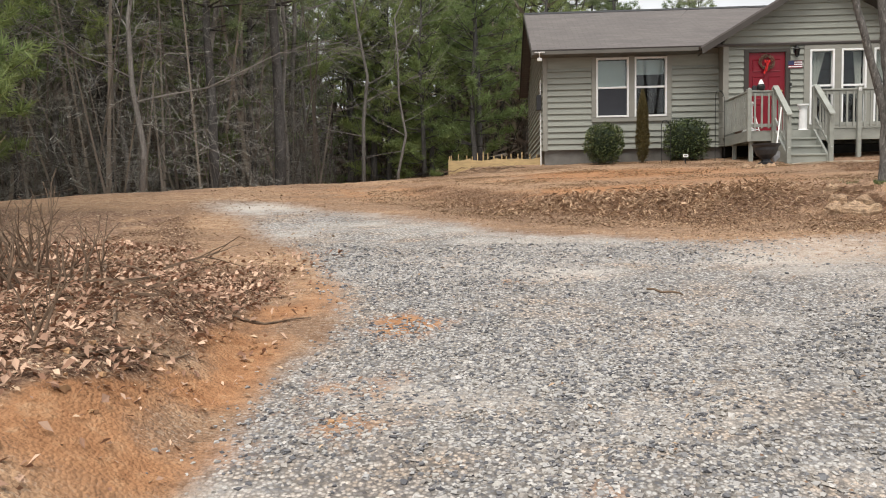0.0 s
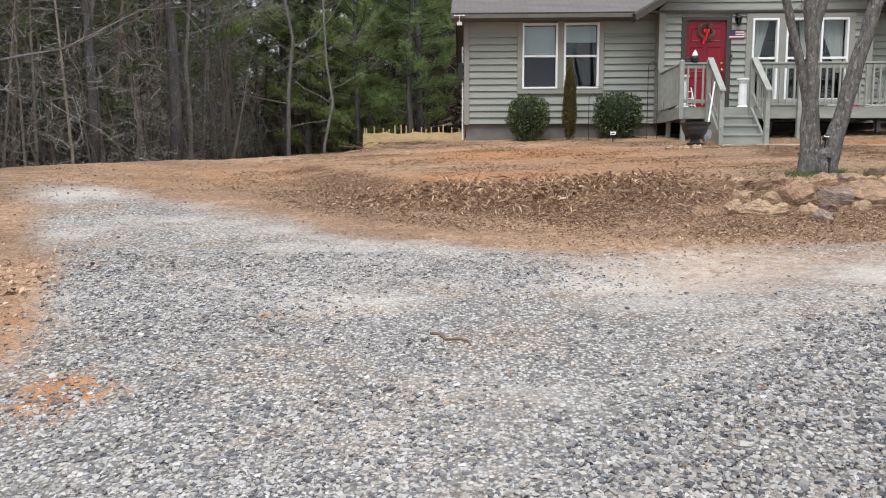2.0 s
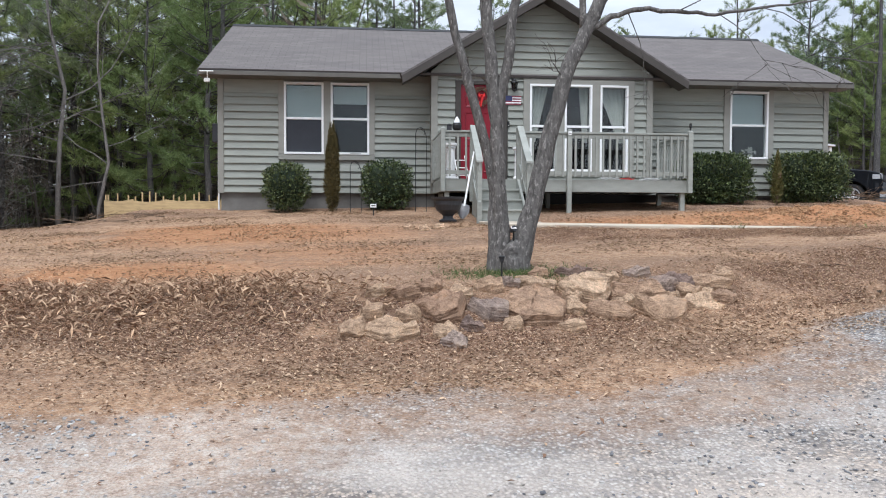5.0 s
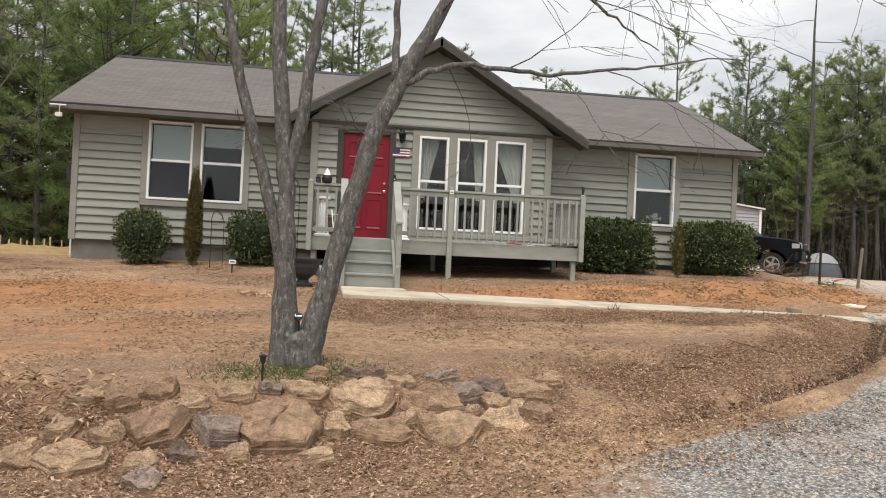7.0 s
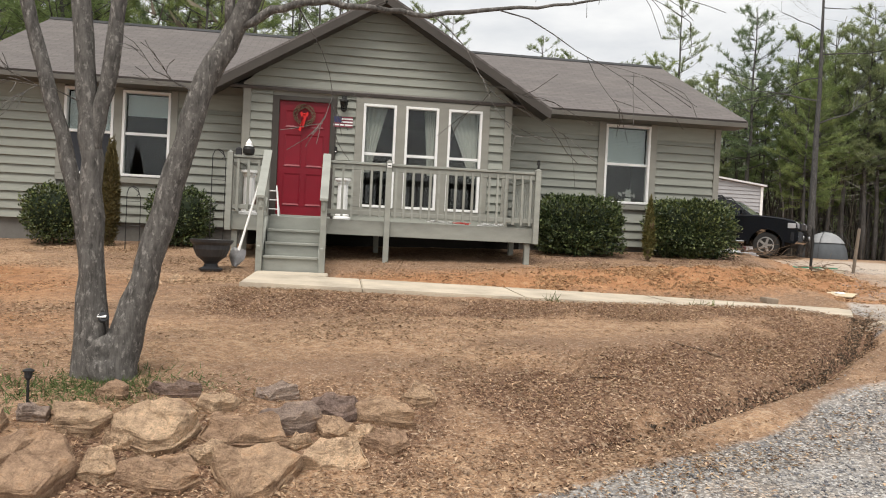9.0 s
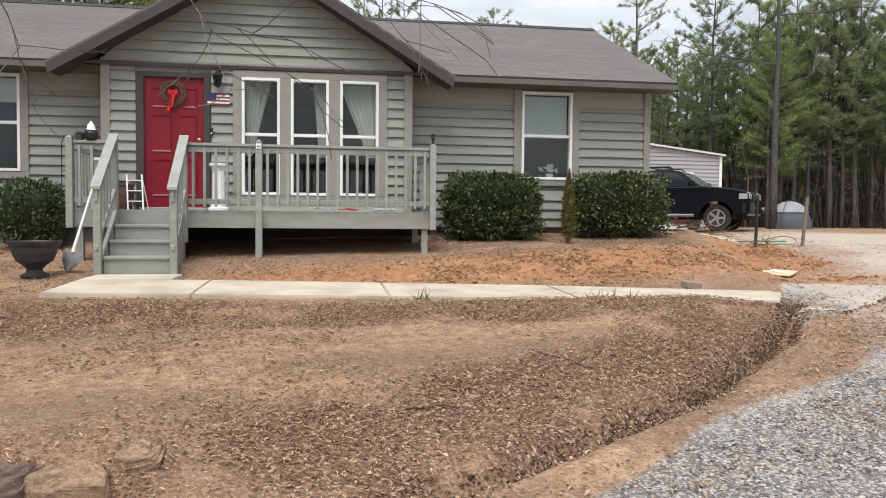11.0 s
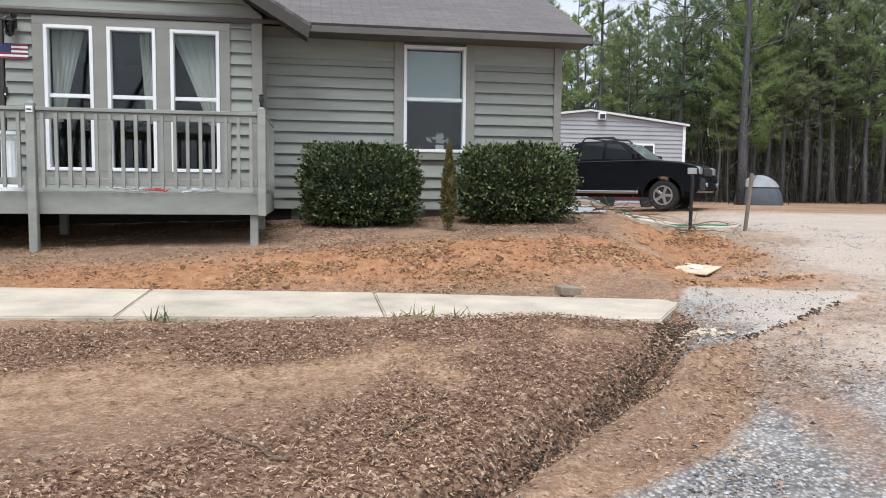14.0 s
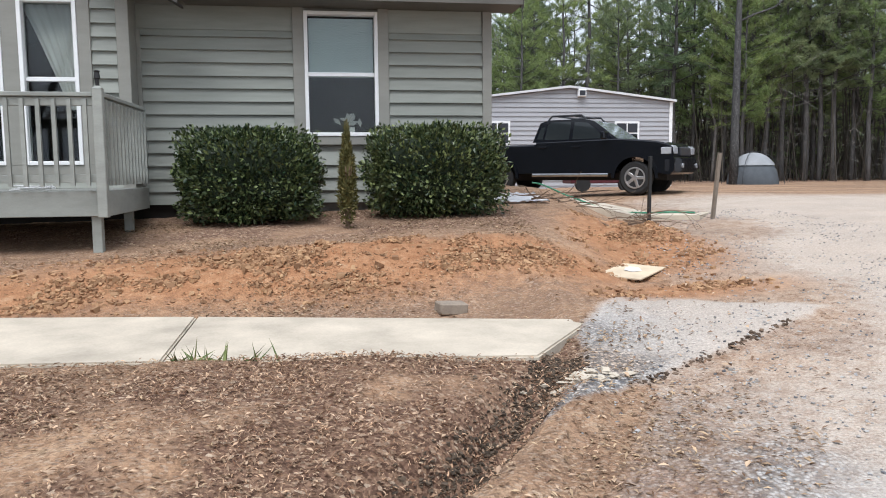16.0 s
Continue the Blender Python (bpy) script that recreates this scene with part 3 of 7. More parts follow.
def cover(x, y):
    """How much gravel, bare clay and leaf litter lies at a place, each 0 to 1."""
    e = inside(x, y)
    w = wavy(1.1 * x, 1.1 * y) * 0.5
    tan = 1.5 - 0.75 * smooth01((x - 6.5) / 3)
    gravel = (0.5 * smooth01((-tan + 0.55 - e + w * 0.7) / (0.5 + 0.9 * smooth01((4 - x) / 4))) + 0.5 * smooth01((-tan - 0.2 - e + w * 1.2) / 1.5)) * smooth01((30 - y) / 6) * smooth01((x + 2.45 + 0.5 * w + 0.75 * np.maximum(0, y - 8.6)) / (0.9 + 0.3 * np.maximum(0, y - 8.6)))
    rim = np.interp(x, [8, 10, 11, 13], [-0.92, -0.85, -0.65, -0.65])
    fresh = smooth01((x - 7.6) / 1.2) * smooth01((13.6 - x + 0.5 * w) / 0.8) * (y < 17)
    gravel = gravel * (1 - fresh) + fresh * 1.4 * smooth01((rim - e + 0.18 + w * 0.35) / 0.32)
    gravel *= 1 - 0.15 * smooth01((x - 13.4 + w) / 1.6) * smooth01((y - 14) / 1.5)
    gravel = np.maximum(gravel, 1.0 * pad(x, y))
    gravel *= 1 - smooth01((y - 11.7 + 0.35 * x + 0.6 * w) / 1.6) * smooth01((0.5 - x) / 2.0) * 0.62
    clay = np.zeros_like(x)
    for cx, cy, rx, ry, h in ((-2.7, 5.5, 0.8, 0.8, 1.0), (-2.45, 6.6, 0.38, 1.2, 1.0), (-2.35, 8.1, 0.5, 0.8, 0.85), (-1.35, 7.6, 0.4, 0.5, 0.85), (-1.5, 6.2, 0.45, 0.6, 0.75), (-0.6, 8.9, 0.5, 0.4, 0.5), (-0.5, 6.6, 0.4, 0.3, 0.42), (-0.2, 5.2, 0.5, 0.35, 0.42), (1.0, 14.3, 2.6, 1.0, 0.75), (1.6, 18.6, 2.2, 0.8, 1.0), (1.8, 17.6, 3.6, 1.8, 0.75), (3.2, 15.6, 2.6, 1.2, 0.55), (12.0, 19.3, 2.8, 0.85, 1.0), (9.0, 19.0, 3.0, 0.7, 0.8), (14.2, 19.4, 1.4, 0.8, 0.85),
                              (15.7, 20.6, 1.0, 1.6, 0.9), (15.2, 18.6, 1.4, 0.5, 0.7), (-3, 16, 2.5, 2.5, 0.55), (3.5, 14.6, 1.8, 0.6, 0.5), (9.5, 19.0, 2.5, 0.45, 0.7), (13.6, 15.2, 0.5, 0.9, 0.45), (-4.5, 9.5, 1.5, 2, 0.4)):
        clay = np.maximum(clay, mound(x, y, cx, cy, rx, ry, h))
    clay = clay * np.where(x < 0, np.clip(0.8 + 0.7 * wavy(4.3 * x, 3.9 * y, 2), 0.2, 1), 1.0)
    litter = smooth01((e + 0.75) / 0.5) * smooth01((1.15 + 0.4 * w - e) / 0.6) * smooth01((13.9 - x) / 0.5) * (1 - 0.4 * smooth01((w + 0.1) / 0.3)) * smooth01((x + 2.6) / 1)
    litter = np.maximum(litter, smooth01((e - trench(x) + 0.06) / 0.14) * smooth01((1.05 + 1.6 * smooth01((x - 10.8) / 1.2) + 0.8 * w - e) / 0.6) * smooth01((x - 7.6) / 1.2) * smooth01((14.2 - x) / 0.5) * smooth01((16.95 - y) / 0.15) * 0.95)
    litter = np.maximum(litter, smooth01((-2.5 - x + w * 0.3 - 0.35 * smooth01((5.9 - y) / 0.6)) / 0.35) * smooth01((9.9 - y) / 1.2) * 0.95)
    litter = np.maximum(litter, 0.85 * smooth01((y - 15.75 + 0.5 * w) / 0.5) * smooth01((17.2 - 0.03 * (x - 5) - y) / 0.3) * smooth01((x - 5) / 1) * smooth01((13.4 - x) / 0.5))
    litter = np.maximum(litter, 0.9 * smooth01((-3.1 - x - 0.45 * np.maximum(0, y - 9) + 0.5 * w) / 0.8) * smooth01((14.5 - y) / 2) * smooth01((y - 8) / 1))
    litter = np.maximum(litter, 0.7 * smooth01((y - 20.35 + 0.6 * w) / 0.5) * smooth01((23 - y) / 0.5) * smooth01((x - 9.2) / 0.6) * smooth01((15.4 - x) / 0.8))
    woods = np.maximum(smooth01((-6.0 - x) / 3) * smooth01((y - 2) / 2) * (1 - smooth01((y - 10) / 3)), np.maximum(smooth01((y - 27) / 4) * smooth01((4 - x) / 4), smooth01((y - 38) / 3)))
    litter = np.maximum(litter, woods)
    litter = litter * np.clip(0.8 + 0.55 * wavy(3.1 * x, 2.7 * y, 4) + 0.3 * wavy(7 * x, 8 * y, 1), 0.15, 1)
    # the ditch bottom takes the dark litter cover as a line
    ditch = np.exp(-((e - trench(x)) / 0.14) ** 2) * smooth01((x - 8.3) / 1) * smooth01((14.1 - x) / 0.4)
    litter = np.maximum(litter * (1 - np.exp(-((e - trench(x) + 0.36) / 0.24) ** 2) * smooth01((x - 8.2) / 1)), ditch)
    clay = np.maximum(clay, 0.34 * np.exp(-((e + 0.5) / 0.25) ** 2) * smooth01((x - 9) / 2) * np.clip(0.7 + 0.6 * wavy(2.3 * x, 2.1 * y, 3), 0, 1) * smooth01((14.3 - x) / 0.6))
    return gravel, clay, litter


def coords(lo, hi, step, far):
    mid = np.arange(lo, hi + 1e-6, step)
    out, d = [], step
    while (out[-1] if out else 0) < far:
        d *= 1.22
        out.append((out[-1] if out else 0) + d)
    out = np.array(out)
    return np.concatenate([lo - out[::-1], mid, hi + out])


def build_ground():
    xs, ys = coords(-7, 19.5, 0.1, 900), coords(1.5, 23, 0.1, 900)
    X, Y = np.meshgrid(xs, ys)
    Z = land(X, Y)
    rng = np.random.default_rng(3)
    fine = (X > -8) & (X < 20) & (Y > 1) & (Y < 24)
    Z = Z + np.where(fine, rng.normal(0, 0.004, X.shape), 0)
    n, m = X.shape
    idx = np.arange(n * m).reshape(n, m)
    faces = np.stack([idx[:-1, :-1], idx[:-1, 1:], idx[1:, 1:], idx[1:, :-1]], -1).reshape(-1, 4)
    ob = mesh_of("ground", np.stack([X, Y, Z], -1).reshape(-1, 3), faces, M["ground"], smooth=True)
    gravel, clay, litter = cover(X.ravel(), Y.ravel())
    x = X.ravel()
    y = Y.ravel()
    dusty = 0.3 * smooth01((y - 12.4) / 2) * smooth01((0.5 - x) / 2.5) + 0.45 * mound(x, y, 5.4, 8.4, 1.5, 1.2, 1.0) + smooth01((x - 13.3 + 0.5 * wavy(x, y)) / 1.6) * smooth01((y - 13.8) / 2) + 0.12 * mound(x, y, 3.2, 9.8, 3.5, 0.7, 1.0) + 0.3 * mound(x, y, 2.0, 8.9, 0.7, 0.9, 1.0) - 0.3 * pad(x, y) + 0.15 * mound(x, y, 5.5, 9.6, 3.0, 1.2, 1.0)
    col = np.stack([gravel, clay, litter, np.clip(dusty, 0, 1)], -1).astype(np.float32)
    at = ob.data.color_attributes.new("cover", "FLOAT_COLOR", "POINT")
    at.data.foreach_set("color", col.ravel())
    return tagged(ob, "uneven ground of clay, gravel and leaf litter", "ground", kind="structure")


build_ground()

# ---- the house ----
FY, GY = 22.4, 22.0            # front wall, wall of the gabled bay
X0, X1, GX0, GX1 = 0.65, 14.37, 5.17, 10.02
BACK, SILL, TOP, LAP = 30.0, 2.52, 4.98, 0.157
RIDGE_Y, RIDGE_Z, EAVE_Y, EAVE_Z = 26.2, 7.0, 21.9, 5.055
GAB_X, GAB_Z, GE_Z = 7.59, 6.80, 4.96

house = thing("house", "single-storey house with grey-green lap siding and brown shingle roof", "house", at=(X0, FY, 2.1))


def under(ob, parent=None):
    """Puts a part under its thing without moving it."""
    ob.parent = parent or house
    ob.matrix_parent_inverse = (parent or house).matrix_world.inverted()
    return ob


bpy.context.view_layer.update()
WINDOWS = {"left": [(2.02, 2.86, 3.35, 4.89), (3.01, 3.84, 3.35, 4.89)], "bay": [(7.29, 7.89, 3.01, 4.885), (8.06, 8.67, 3.01, 4.885), (8.85, 9.48, 3.01, 4.885)], "right": [(12.01, 12.925, 3.355, 4.89)]}
DOOR = (5.79, 6.70, 2.80, 4.85)


def wall_with_holes(name, x0, x1, y0, y1, z0, z1, holes):
    """A wall along x, built of blocks round its openings (x0, x1, z0, z1)."""
    bm = bmesh.new()
    xs = sorted({x0, x1, *[h[0] for h in holes], *[h[1] for h in holes]})
    for a, b in zip(xs, xs[1:]):
        cut = sorted((h[2], h[3]) for h in holes if h[0] < (a + b) / 2 < h[1])
        z = z0
        for lo, hi in cut:
            if lo > z:
                box(bm, (a, y0, z), (b, y1, lo))
            z = hi
        if z < z1:
            box(bm, (a, y0, z), (b, y1, z1))
    return under(part(name, bm, M["trim"]))


walls = {}
walls["left"] = wall_with_holes("wall", X0, GX0, FY, FY + 0.14, SILL, TOP + 0.1, WINDOWS["left"])
walls["right"] = wall_with_holes("wall", GX1, X1, FY, FY + 0.14, SILL, TOP + 0.1, WINDOWS["right"])
walls["bay"] = wall_with_holes("wall", GX0, GX1, GY, GY + 0.14, SILL, 5.06, WINDOWS["bay"] + [DOOR])
bm = prism(bmesh.new(), [(GX0, 5.06), (GX1, 5.06), (GX1, 5.15), (GAB_X, 6.62), (GX0, 5.15)], "y", GY, GY + 0.14)
walls["gable"] = under(part("wall", bm, M["trim"]))
for x in (GX0, GX1 - 0.14):
    under(part("wall", boxed((x, GY + 0.14, SILL), (x + 0.14, FY + 0.3, 5.1)), M["trim"]))
SIDE = [(FY + 0.14, SILL), (BACK, SILL), (BACK, 5.1), (RIDGE_Y, 6.85), (FY + 0.14, 5.1)]
walls["side"] = under(part("wall", prism(bmesh.new(), SIDE, "x", X0, X0 + 0.14), M["trim"]))
under(part("wall", prism(bmesh.new(), SIDE, "x", X1 - 0.14, X1), M["siding"]))
under(part("wall", boxed((X0, BACK, SILL), (X1, BACK + 0.14, 5.1)), M["siding"]))
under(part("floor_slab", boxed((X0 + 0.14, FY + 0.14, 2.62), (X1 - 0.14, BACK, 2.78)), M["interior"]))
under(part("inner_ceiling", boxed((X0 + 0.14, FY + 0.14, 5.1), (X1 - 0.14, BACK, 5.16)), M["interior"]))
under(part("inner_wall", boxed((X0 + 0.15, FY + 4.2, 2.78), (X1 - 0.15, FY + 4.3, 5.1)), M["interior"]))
for nm, lo, hi in (("foundation", (X0 + 0.03, FY + 0.03, 1.7), (GX0 + 0.1, FY + 0.2, SILL)), ("foundation", (10.4, FY + 0.03, 1.7), (X1 - 0.03, FY + 0.2, SILL)), ("foundation", (X0 + 0.03, FY + 0.2, 1.0), (X0 + 0.2, BACK, SILL)), ("foundation", (X1 - 0.2, FY + 0.2, 1.5), (X1 - 0.03, BACK, SILL)), ("foundation", (X0 + 0.03, BACK - 0.1, 1.0), (X1 - 0.03, BACK + 0.1, SILL))):
    under(part(nm, boxed(lo, hi), M["found"]))


def lap_board(x0, x1, z, y, top0=None, top1=None, h=LAP):
    """One lapped board: thick at its lower edge, thin above; its ends may lean inwards under a roof slope."""
    a, b = x0 if top0 is None else top0, x1 if top1 is None else top1
    bm = bmesh.new()
    sag = random.uniform(-0.003, 0.003)
    lo, hi = z + sag, z + h + 0.012 + sag
    v = [bm.verts.new(p) for p in ((x0, y - 0.052, lo), (x1, y - 0.052, lo), (x1, y, lo), (x0, y, lo), (a, y - 0.010, hi), (b, y - 0.010, hi), (b, y, hi), (a, y, hi))]
    for f in ((3, 2, 1, 0), (4, 5, 6, 7), (0, 1, 5, 4), (1, 2, 6, 5), (2, 3, 7, 6), (3, 0, 4, 7)):
        bm.faces.new([v[i] for i in f])
    return bm


def clad(wall, x0, x1, y, z0, z1, holes, margin=0.1):
    z = z0
    while z < z1 - 0.05:
        h = min(LAP, z1 - z)
        cuts = sorted((a - margin, b + margin) for a, b, lo, hi in holes if z + h > lo - margin + 0.02 and z < hi + margin - 0.02)
        x = x0
        for a, b in cuts + [(x1, x1)]:
            if a - x > 0.04:
                under(part("board", lap_board(x, a, z, y, h=h), M["siding"]), wall)
            x = max(x, b)
        z += h


clad(walls["left"], X0 + 0.10, GX0, FY, SILL, 4.64, [(2.02, 3.84, 3.35, 4.95)])
clad(walls["right"], GX1, X1 - 0.10, FY, SILL, 4.64, [(12.01, 12.925, 3.355, 4.95)], 0.12)
clad(walls["bay"], GX0 + 0.12, GX1 - 0.12, GY, SILL + 0.22, 5.02, [(7.29, 9.48, 3.01, 5.0), (5.79, 6.70, 2.4, 5.0)], 0.12)
z = 5.10
while z < 6.45:
    def cut(zz, s):
        run = (6.72 - zz) * (GAB_X - GX0) / (6.72 - 5.16)
        return GAB_X + s * min(run, GX1 - GAB_X + 0.0)
    under(part("board", lap_board(max(cut(z, -1), GX0), min(cut(z, 1), GX1), z, GY, max(cut(z + LAP, -1), GX0), min(cut(z + LAP, 1), GX1)), M["siding"]), walls["gable"])
    z += LAP
z = SILL
turn = Matrix.Translation((X0, 0, 0)) @ Matrix.Rotation(radians(-90), 4, "Z")
while z < 6.6:
    reach = (0.0, 7.5) if z < 4.9 else (max(0, (z - 4.95) / 0.47), 7.5 - max(0, (z - 4.95) / 0.47))
    if reach[1] - reach[0] > 0.3:
        bm = lap_board(-(FY + 0.1 + reach[1]), -(FY + 0.1 + reach[0]), z, 0)
        bm.transform(turn)
        under(part("board", bm, M["siding"]), walls["side"])
    z += LAP


def trim(lo, hi, mat="trim", name="trim_board"):
    return under(part(name, boxed(lo, hi, 0.004), M[mat]))


# corner boards, frieze and casings
trim((X0 - 0.02, FY - 0.058, SILL - 0.02), (X0 + 0.10, FY, 4.95))
trim((X1 - 0.10, FY - 0.058, SILL - 0.02), (X1 + 0.02, FY, 4.95))
trim((GX0 - 0.02, GY - 0.058, SILL + 0.2), (GX0 + 0.12, GY, 5.12))
trim((GX1 - 0.12, GY - 0.058, SILL + 0.2), (GX1 + 0.02, GY, 5.12))
trim((GX1, FY - 0.058, SILL), (GX1 + 0.05, FY, 4.62))
for a, b in ((X0 + 0.10, 1.92), (3.94, GX0), (GX1, 11.89), (13.045, X1 - 0.10)):
    trim((a + 0.003, FY - 0.03, 4.644), (b - 0.003, FY, 4.93), "siding", "frieze_board")
trim((GX0 + 0.12, GY - 0.05, 5.02), (GX1 - 0.12, GY, 5.10))
trim((1.90, FY - 0.06, 3.23), (3.96, FY, 3.35))
for a, b in ((1.90, 2.02), (2.86, 3.01), (3.84, 3.96)):
    trim((a, FY - 0.062, 3.35), (b, FY, 4.95))
trim((11.87, FY - 0.06, 3.245), (13.06, FY, 3.355))
for a, b in ((11.87, 12.01), (12.925, 13.06)):
    trim((a, FY - 0.062, 3.355), (b, FY, 4.95))
trim((7.15, GY - 0.06, 2.90), (9.62, GY, 3.01))
trim((7.15, GY - 0.06, 4.885), (9.62, GY, 5.0))
for a, b in ((7.15, 7.29), (7.89, 8.06), (8.67, 8.85), (9.48, 9.62)):
    trim((a, GY - 0.062, 3.01), (b, GY, 4.885))
for a, b, lo, hi in ((5.67, 5.79, 2.74, 4.93), (6.70, 6.80, 2.74, 4.93), (5.79, 6.70, 4.85, 4.93)):
    trim((a, GY - 0.05, lo), (b, GY, hi), "fascia", "door_casing")


def window(x0, x1, z0, z1, y, dress):
    """A white sash window in its opening: frame, two sashes, panes, and what hangs behind them."""
    w = under(part("window", boxed((x0, y + 0.10, z0), (x1, y + 0.13, z0 + 0.03)), M["white"]))
    f, mid = 0.045, z0 + (z1 - z0) * 0.50 if not dress.startswith("curtain") else z0 + (z1 - z0) * 0.52
    bm = bmesh.new()
    for lo, hi in (((x0, z0), (x0 + f, z1)), ((x1 - f, z0), (x1, z1)), ((x0 + f, z0), (x1 - f, z0 + f)), ((x0 + f, z1 - f), (x1 - f, z1))):
        box(bm, (lo[0], y - 0.075, lo[1]), (hi[0], y + 0.06, hi[1]), 0.004)
    under(part("window_frame", bm, M["white"], label="white vinyl window frame"), w)
    under(part("meeting_rail", boxed((x0 + f, y - 0.03, mid - 0.025), (x1 - f, y + 0.02, mid + 0.025), 0.004), M["white"]), w)
    for lo, hi, dy in ((z0 + f, mid - 0.025, 0.0), (mid + 0.025, z1 - f, 0.02)):
        p = under(part("pane", boxed((x0 + f, y + dy, lo), (x1 - f, y + dy + 0.006, hi)), M["glass"], label="reflective window glass"), w)
        p.visible_shadow = False
    if dress in ("blind", "blind_full"):
        bm = bmesh.new()
        z = z1 - f - 0.02
        while z > (mid - 0.02 if dress == "blind" else z0 + 0.08):
            box(bm, (x0 + f + 0.01, y + 0.085, z - 0.024), (x1 - f - 0.01, y + 0.092, z + 0.001), m=None)
            z -= 0.027
        under(part("blind", bm, M["blind"], label="pale closed window blind"), w)
    if dress == "half":
        bm = bmesh.new()
        z = z1 - f - 0.02
        while z > mid + 0.33:
            box(bm, (x0 + f + 0.01, y + 0.085, z - 0.024), (x1 - f - 0.01, y + 0.092, z + 0.001))
            z -= 0.027
        under(part("blind", bm, M["blind"], label="half-raised pale blind"), w)
    if dress.startswith("curtain"):
        for side in ((-1,) if dress == "curtain_left" else (1,)):
            full = {"curtain_left": 0.72, "curtain_right": 0.36, "curtain_wide": 1.02}[dress]
            bm = bmesh.new()
            n, rows = 26, 14
            grid = []
            for j in range(rows + 1):
                v = j / rows
                top, wid = z1 - 0.03, (full - (full - 0.2) * float(v) ** 0.9) * (x1 - x0)
                row = []
                for i in range(n + 1):
                    u = i / n
                    x = (x0 + 0.04 + u * wid) if side < 0 else (x1 - 0.04 - u * wid)
                    row.append(bm.verts.new((x, y + 0.13 + 0.022 * math.sin(u * 34 + v * 1.3), top - v * (z1 - mid + 0.3) + 0.05 * u * (1 - v))))
                grid.append(row)
            for j in range(rows):
                for i in range(n):
                    bm.faces.new((grid[j][i], grid[j][i + 1], grid[j + 1][i + 1], grid[j + 1][i]))
            under(part("curtain", bm, M["curtain"], label="tied-back cream curtain", smooth=True), w)
    if dress == "blind_full":
        under(part("insect_screen", boxed((x0 + f, y - 0.012, z0 + f), (x1 - f, y - 0.010, mid - 0.03)), M["screen"], label="dark insect screen"), w)
    return w


window(*WINDOWS["left"][0], FY, "blind_full")
window(*WINDOWS["left"][1], FY, "half")
window(*WINDOWS["bay"][0], GY, "curtain_left")
window(*WINDOWS["bay"][1], GY, "curtain_right")
window(*WINDOWS["bay"][2], GY, "curtain_wide")
window(*WINDOWS["right"][0], FY, "blind")

# pale leafy ornament inside the lower pane of the single window
bm = bmesh.new()
rng = np.random.default_rng(14)
for k in range(15):
    a, L = rng.uniform(-1.3, 1.3), rng.uniform(0.08, 0.20)
    c = Vector((12.56 + rng.normal(0, 0.05), FY + 0.06, 3.46 + rng.uniform(0, 0.12)))
    tip = c + Vector((math.sin(a) * L, 0.01, math.cos(a) * L * 0.8))
    w = Vector((math.cos(a), 0, -math.sin(a))) * L * 0.2
    q = [bm.verts.new(v) for v in (c, c.lerp(tip, 0.55) - w, tip, c.lerp(tip, 0.55) + w)]
    bm.faces.new(q)
bmesh.ops.solidify(bm, geom=bm.faces[:], thickness=0.004)
ornament = tagged(part("window_ornament", bm, M["curtain"]), "pale leafy ornament standing behind the window glass", "ornament")
sill_bar = part("ornament_foot", boxed((12.50, FY + 0.045, 3.40), (12.62, FY + 0.085, 3.47), 0.004), M["curtain"], ornament)

# front door with six raised panels
door = under(part("door", boxed((5.79, GY + 0.01, 2.80), (6.70, GY + 0.055, 4.85), 0.003), M["red"], label="red panelled front door"))
for px in (5.90, 6.29):
    for lo, hi in ((2.98, 3.55), (3.68, 4.25), (4.38, 4.68)):
        bm = boxed((px, GY - 0.006, lo), (px + 0.30, GY + 0.01, hi))
        bm.normal_update()
        bmesh.ops.inset_region(bm, faces=[f for f in bm.faces if f.normal.y < -0.9], thickness=0.04, depth=-0.012)
        under(part("door_panel", bm, M["red"]), door)
under(part("door_knob", lathe(bmesh.new(), [(0.012, 0), (0.012, 0.03), (0.03, 0.045), (0.03, 0.07), (0.012, 0.08)], 14), M["brass"], label="brass door knob"), door).matrix_world = pose(6.62, GY + 0.01, 3.72, 90)
under(part("dead_bolt", lathe(bmesh.new(), [(0.028, 0), (0.028, 0.02), (0.012, 0.025)], 14), M["brass"]), door).matrix_world = pose(6.62, GY + 0.01, 3.88, 90)
under(part("threshold", boxed((5.72, GY - 0.09, 2.742), (6.77, GY + 0.06, 2.797), 0.006), M["deckpaint"]))

# foundation behind the deck, its colour blackened to give the shade below the boards
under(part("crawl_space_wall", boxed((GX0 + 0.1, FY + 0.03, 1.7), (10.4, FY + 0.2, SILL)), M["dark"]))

# roofs


def slab(name, a, b, c, d, thick, mat):
    """A roof plane over four corners, eave first; its own axes run along the eave and up the slope."""
    a, b, c, d = map(Vector, (a, b, c, d))
    u = (b - a).normalized()
    nrm = (b - a).cross(d - a).normalized()
    v = nrm.cross(u)
    frm = Matrix((u, v, nrm)).transposed().to_4x4()
    frm.translation = a
    inv = frm.inverted()
    bm = bmesh.new()
    top = [bm.verts.new(inv @ p) for p in (a, b, c, d)]
    low = [bm.verts.new((inv @ p) - Vector((0, 0, thick))) for p in (a, b, c, d)]
    bm.faces.new(top)
    bm.faces.new(low[::-1])
    for i in range(4):
        bm.faces.new((top[i], low[i], low[(i + 1) % 4], top[(i + 1) % 4]))
    ob = part(name, bm, mat)
    ob.matrix_world = frm
    return under(ob)


